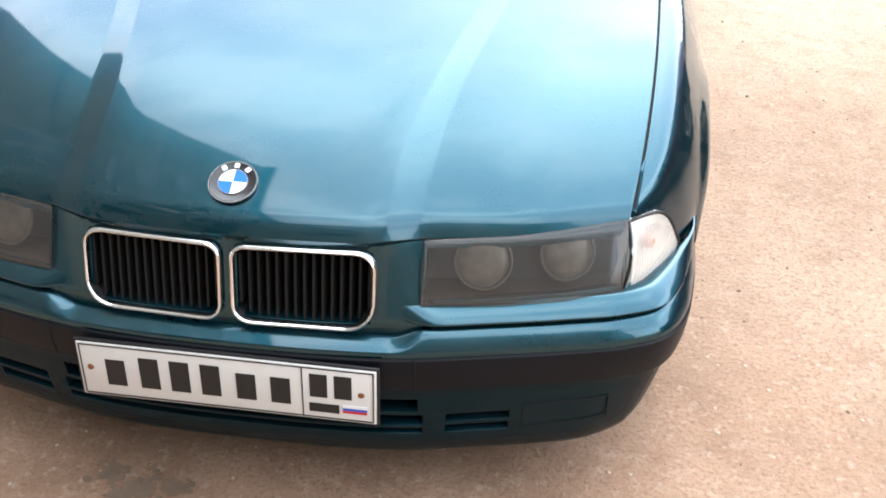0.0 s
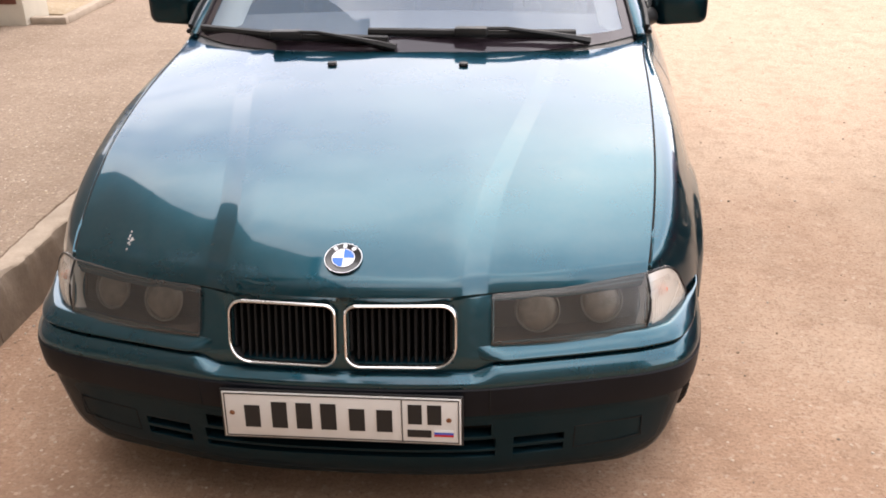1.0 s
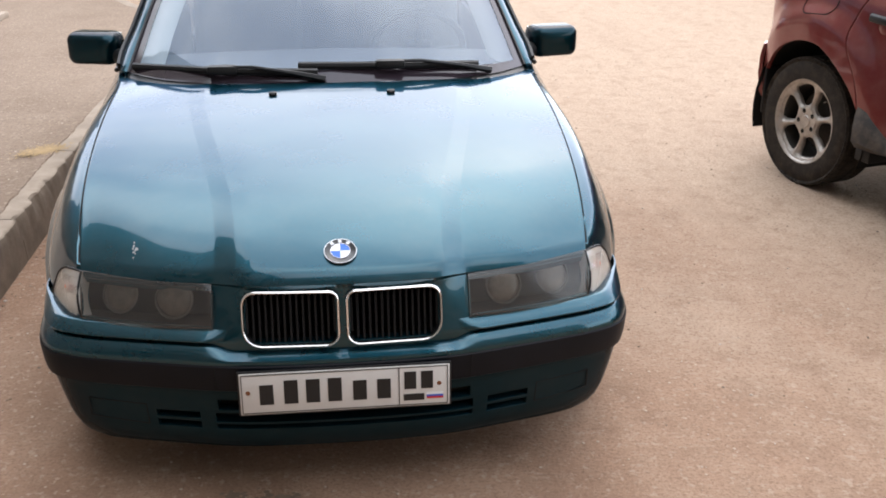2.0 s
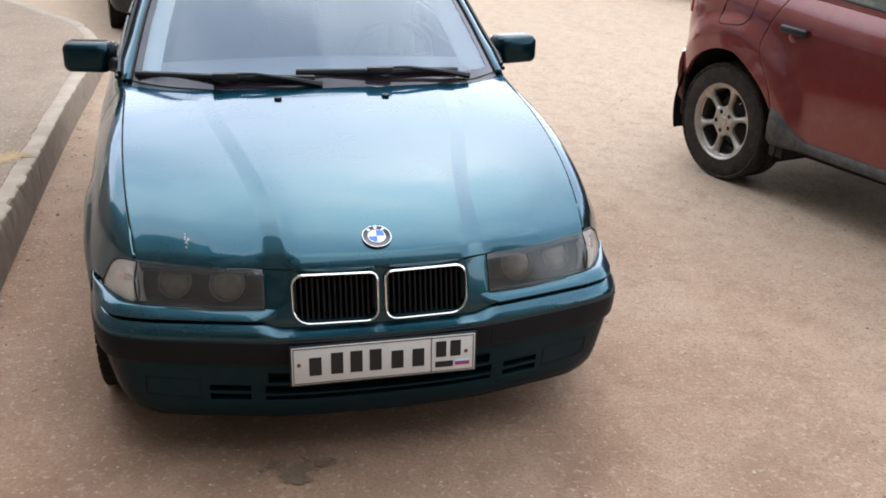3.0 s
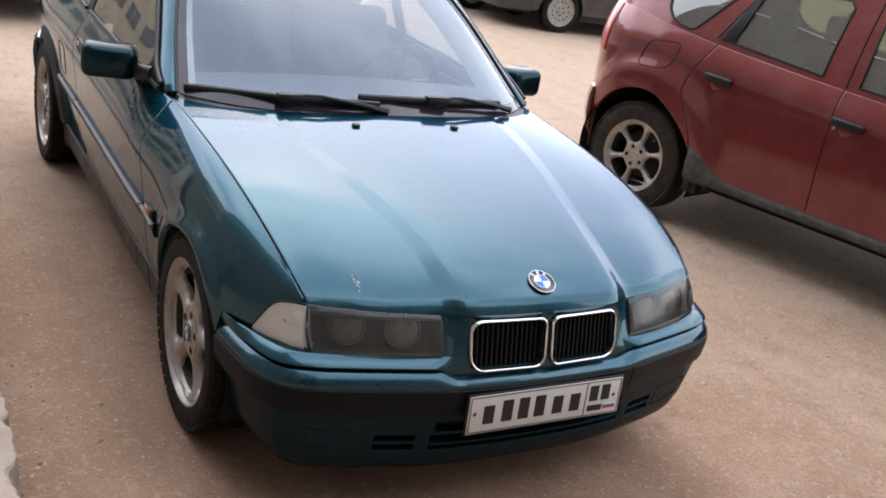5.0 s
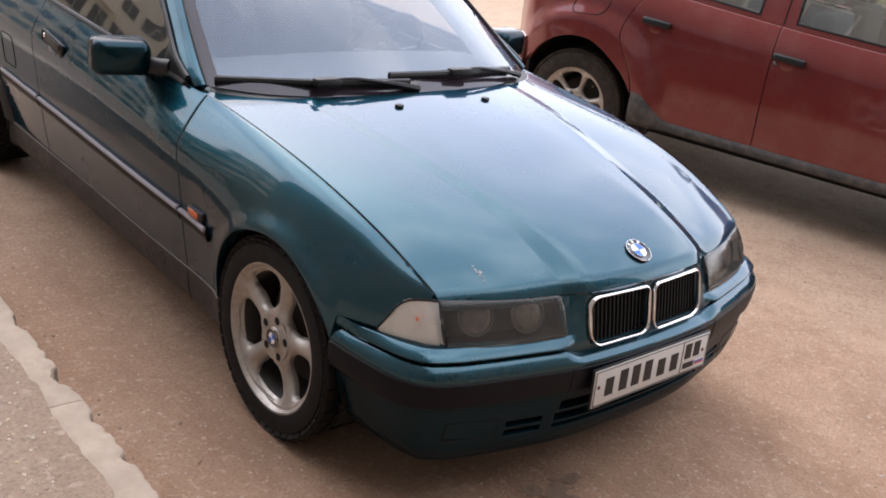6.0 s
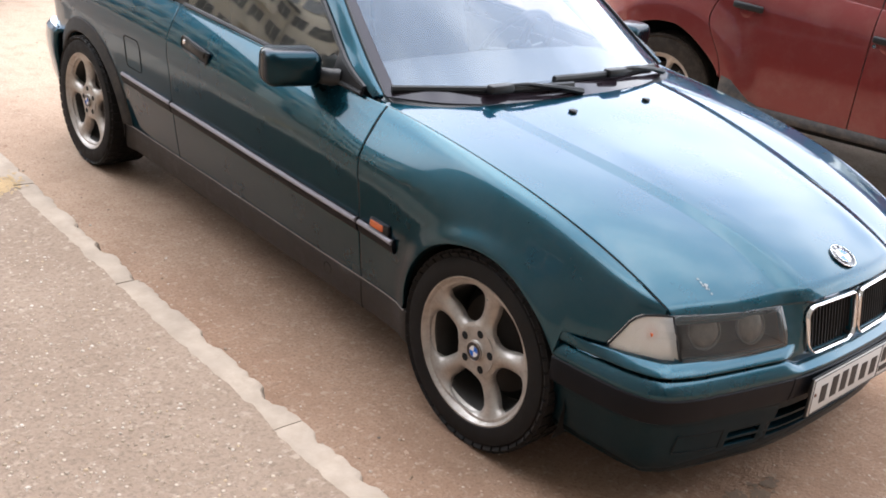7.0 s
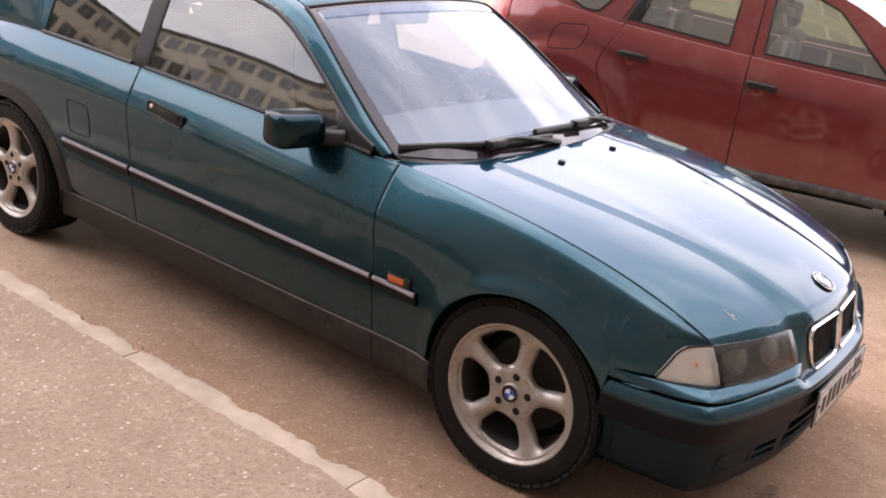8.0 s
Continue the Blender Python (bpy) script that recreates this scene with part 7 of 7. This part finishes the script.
# yellowish dry stain spilt on the kerb and pavement
bm = bmesh.new()
rnd = random.Random(3)
for k in range(900):
    u = rnd.gauss(0, 0.5)
    cx, cy = -1.46 + 0.075 * u + rnd.gauss(0, 0.026), 2.82 + 0.05 * u + rnd.gauss(0, 0.036)
    r = rnd.uniform(0.002, 0.008)
    cx = min(cx, -1.325)
    bm.faces.new([bm.verts.new((cx + r * rnd.uniform(0.6, 1.2) * math.cos(a), cy + r * rnd.uniform(0.8, 1.6) * math.sin(a), PAVE_Z + 0.0045 + 0.0000015 * k)) for a in [2 * math.pi * j / 9 for j in range(9)]])
orient(bm, (-1.4, 2.7, -5))
tagged(part("sand_spill", bm, mat_once("yellow_sand", (0.50, 0.345, 0.18), 0.95, vary=0.3, scale=30, fine=200, bump=0.4)), "small spill of yellow sand on the pavement edge", "sand", kind="stuff")
# dark oil spots in front of the car
bm = bmesh.new()
for cx, cy, spread in ((-0.31, 0.095, 0.016), (-0.235, 0.07, 0.024), (-0.27, 0.035, 0.015), (-0.17, 0.075, 0.012), (-0.25, 0.00, 0.012)):
    for k in range(46):
        px, py, r = cx + rnd.gauss(0, 1.2 * spread), cy + rnd.gauss(0, 0.8 * spread), rnd.uniform(0.003, 0.009)
        ring = [bm.verts.new((px + r * rnd.uniform(0.8, 1.3) * math.cos(a), py + r * rnd.uniform(0.7, 1.1) * math.sin(a), ground_z(px, py) + 0.003 + 0.00001 * len(bm.faces))) for a in [2 * math.pi * j / 9 for j in range(9)]]
        bm.faces.new(ring)
orient(bm, (0, -0.4, -5))
tagged(part("oil_spot", bm, mat_once("oil_stain", (0.20, 0.135, 0.09), 0.85, vary=0.3, scale=20, fine=200)), "dark damp oil spots on the dusty ground", "stain", kind="stuff")

# dry grass beyond the yard, behind a low kerb
bm = bmesh.new()
sheet(bm, [[(x, y, 0.06 + 0.02 * noise.noise((x, y, 0))) for x in np.linspace(14.6, 60, 24)] for y in np.linspace(-40, 60, 40)])
orient(bm, (30, 0, -50))
skirt(bm, 0.15)
M_GRASS = ground_mat("dry_grass", ((0.20, 0.19, 0.07), (0.26, 0.22, 0.10), (0.13, 0.14, 0.05), (0.10, 0.10, 0.04), (0.36, 0.30, 0.18)), 0.2, 0.7)
tagged(part("lawn", bm, M_GRASS), "patchy dry yellow-green grass beyond the yard", "grass", kind="structure")
bm = bmesh.new()
box(bm, (0.18, 100, 0.22), (14.45, 10, 0.02), None, 0.02)
tagged(part("lawn_kerb", bm, M_KERB), "pale concrete kerb along the grass", "kerb", kind="structure")


# ---------------------------------------------------------------- loose grit
def island_mat(name, cols):
    """Stones of several colours, one to each."""
    m = bpy.data.materials.new(name)
    m.use_nodes = True
    nt = m.node_tree
    b = nt.nodes["Principled BSDF"]
    b.inputs["Roughness"].default_value = 0.9
    g = nt.nodes.new("ShaderNodeNewGeometry")
    ramp = nt.nodes.new("ShaderNodeValToRGB")
    ramp.color_ramp.interpolation = "CONSTANT"
    while len(ramp.color_ramp.elements) < len(cols):
        ramp.color_ramp.elements.new(0.5)
    for i, c in enumerate(cols):
        ramp.color_ramp.elements[i].position = i / len(cols)
        ramp.color_ramp.elements[i].color = (*c, 1)
    nt.links.new(g.outputs["Random Per Island"], ramp.inputs[0])
    nt.links.new(ramp.outputs[0], b.inputs["Base Color"])
    return m


def grit(name, label, material, n, seed, place, r0, r1, flat=1.0):
    """Many small angular stones as one mesh."""
    rnd = random.Random(seed)
    verts, faces = [], []
    for _ in range(n):
        x, y, z = place(rnd)
        r = r0 * (r1 / r0) ** (rnd.random() ** 2.5)
        a0, k = rnd.uniform(0, 6.28), len(verts)
        ring = [(x + r * rnd.uniform(0.6, 1.2) * math.cos(a0 + j * 1.2566), y + r * rnd.uniform(0.6, 1.2) * math.sin(a0 + j * 1.2566)) for j in range(5)]
        top = flat * r * rnd.uniform(0.35, 0.8)
        verts += [(px, py, z - 0.002) for px, py in ring] + [(lerp(px, x, 0.35), lerp(py, y, 0.35), z + top * rnd.uniform(0.7, 1.0)) for px, py in ring]
        faces += [(k + j, k + (j + 1) % 5, k + 5 + (j + 1) % 5, k + 5 + j) for j in range(5)] + [tuple(k + 5 + j for j in range(5))]
    me = bpy.data.meshes.new(name)
    me.from_pydata(verts, [], faces)
    me.materials.append(material)
    return tagged(new(name, me), label, "gravel", kind="stuff")


def on_yard(rnd):
    while True:
        x, y = rnd.uniform(-1.30, 3.2), rnd.uniform(-1.2, 6.5)
        if abs(x) > 0.92 or y < 0.0 or y > 4.3:
            return x, y, ground_z(x, y)


def by_kerb(rnd):
    x, y = -1.31 + abs(rnd.gauss(0, 0.10)), rnd.uniform(-0.6, 5.0)
    return x, y, ground_z(x, y)


def on_pavement(rnd):
    y = rnd.uniform(-0.9, 3.6)
    return -1.45 - 1.6 * rnd.random(), y, PAVE_Z - 0.002


def on_drive(rnd):
    if rnd.random() < 0.7:
        x, y = rnd.uniform(-1.30, -0.80), rnd.uniform(-0.9, 5.0)
    else:
        x, y = rnd.uniform(-1.30, 2.6), rnd.uniform(-1.2, -0.1)
    return x, y, ground_z(x, y)


M_CLODS = island_mat("dry_clods", ((0.35, 0.23, 0.155), (0.31, 0.20, 0.135), (0.40, 0.27, 0.19), (0.28, 0.175, 0.115)))
grit("dry_clods", "small flat clods of dry earth trodden into the yard", M_CLODS, 2600, 24, on_drive, 0.004, 0.015, 0.22)
M_STONES = island_mat("mixed_grit", ((0.30, 0.22, 0.16), (0.40, 0.32, 0.25), (0.14, 0.105, 0.08), (0.50, 0.43, 0.36), (0.22, 0.15, 0.10)))
M_CHIPS = island_mat("pale_and_dark_chips", ((0.46, 0.37, 0.28), (0.56, 0.48, 0.40), (0.36, 0.28, 0.20), (0.29, 0.225, 0.17), (0.42, 0.31, 0.20), (0.33, 0.255, 0.19), (0.38, 0.31, 0.25)))
grit("loose_grit", "scattered small stones and crumbs on the dusty yard", M_STONES, 2600, 21, on_yard, 0.0018, 0.0075)
grit("kerb_grit", "crumbs and small stones gathered along the kerb", M_STONES, 700, 22, by_kerb, 0.002, 0.009)
grit("pavement_chips", "pale and dark stone chips standing out of the worn pavement", M_CHIPS, 9500, 23, on_pavement, 0.002, 0.0085, 0.3)
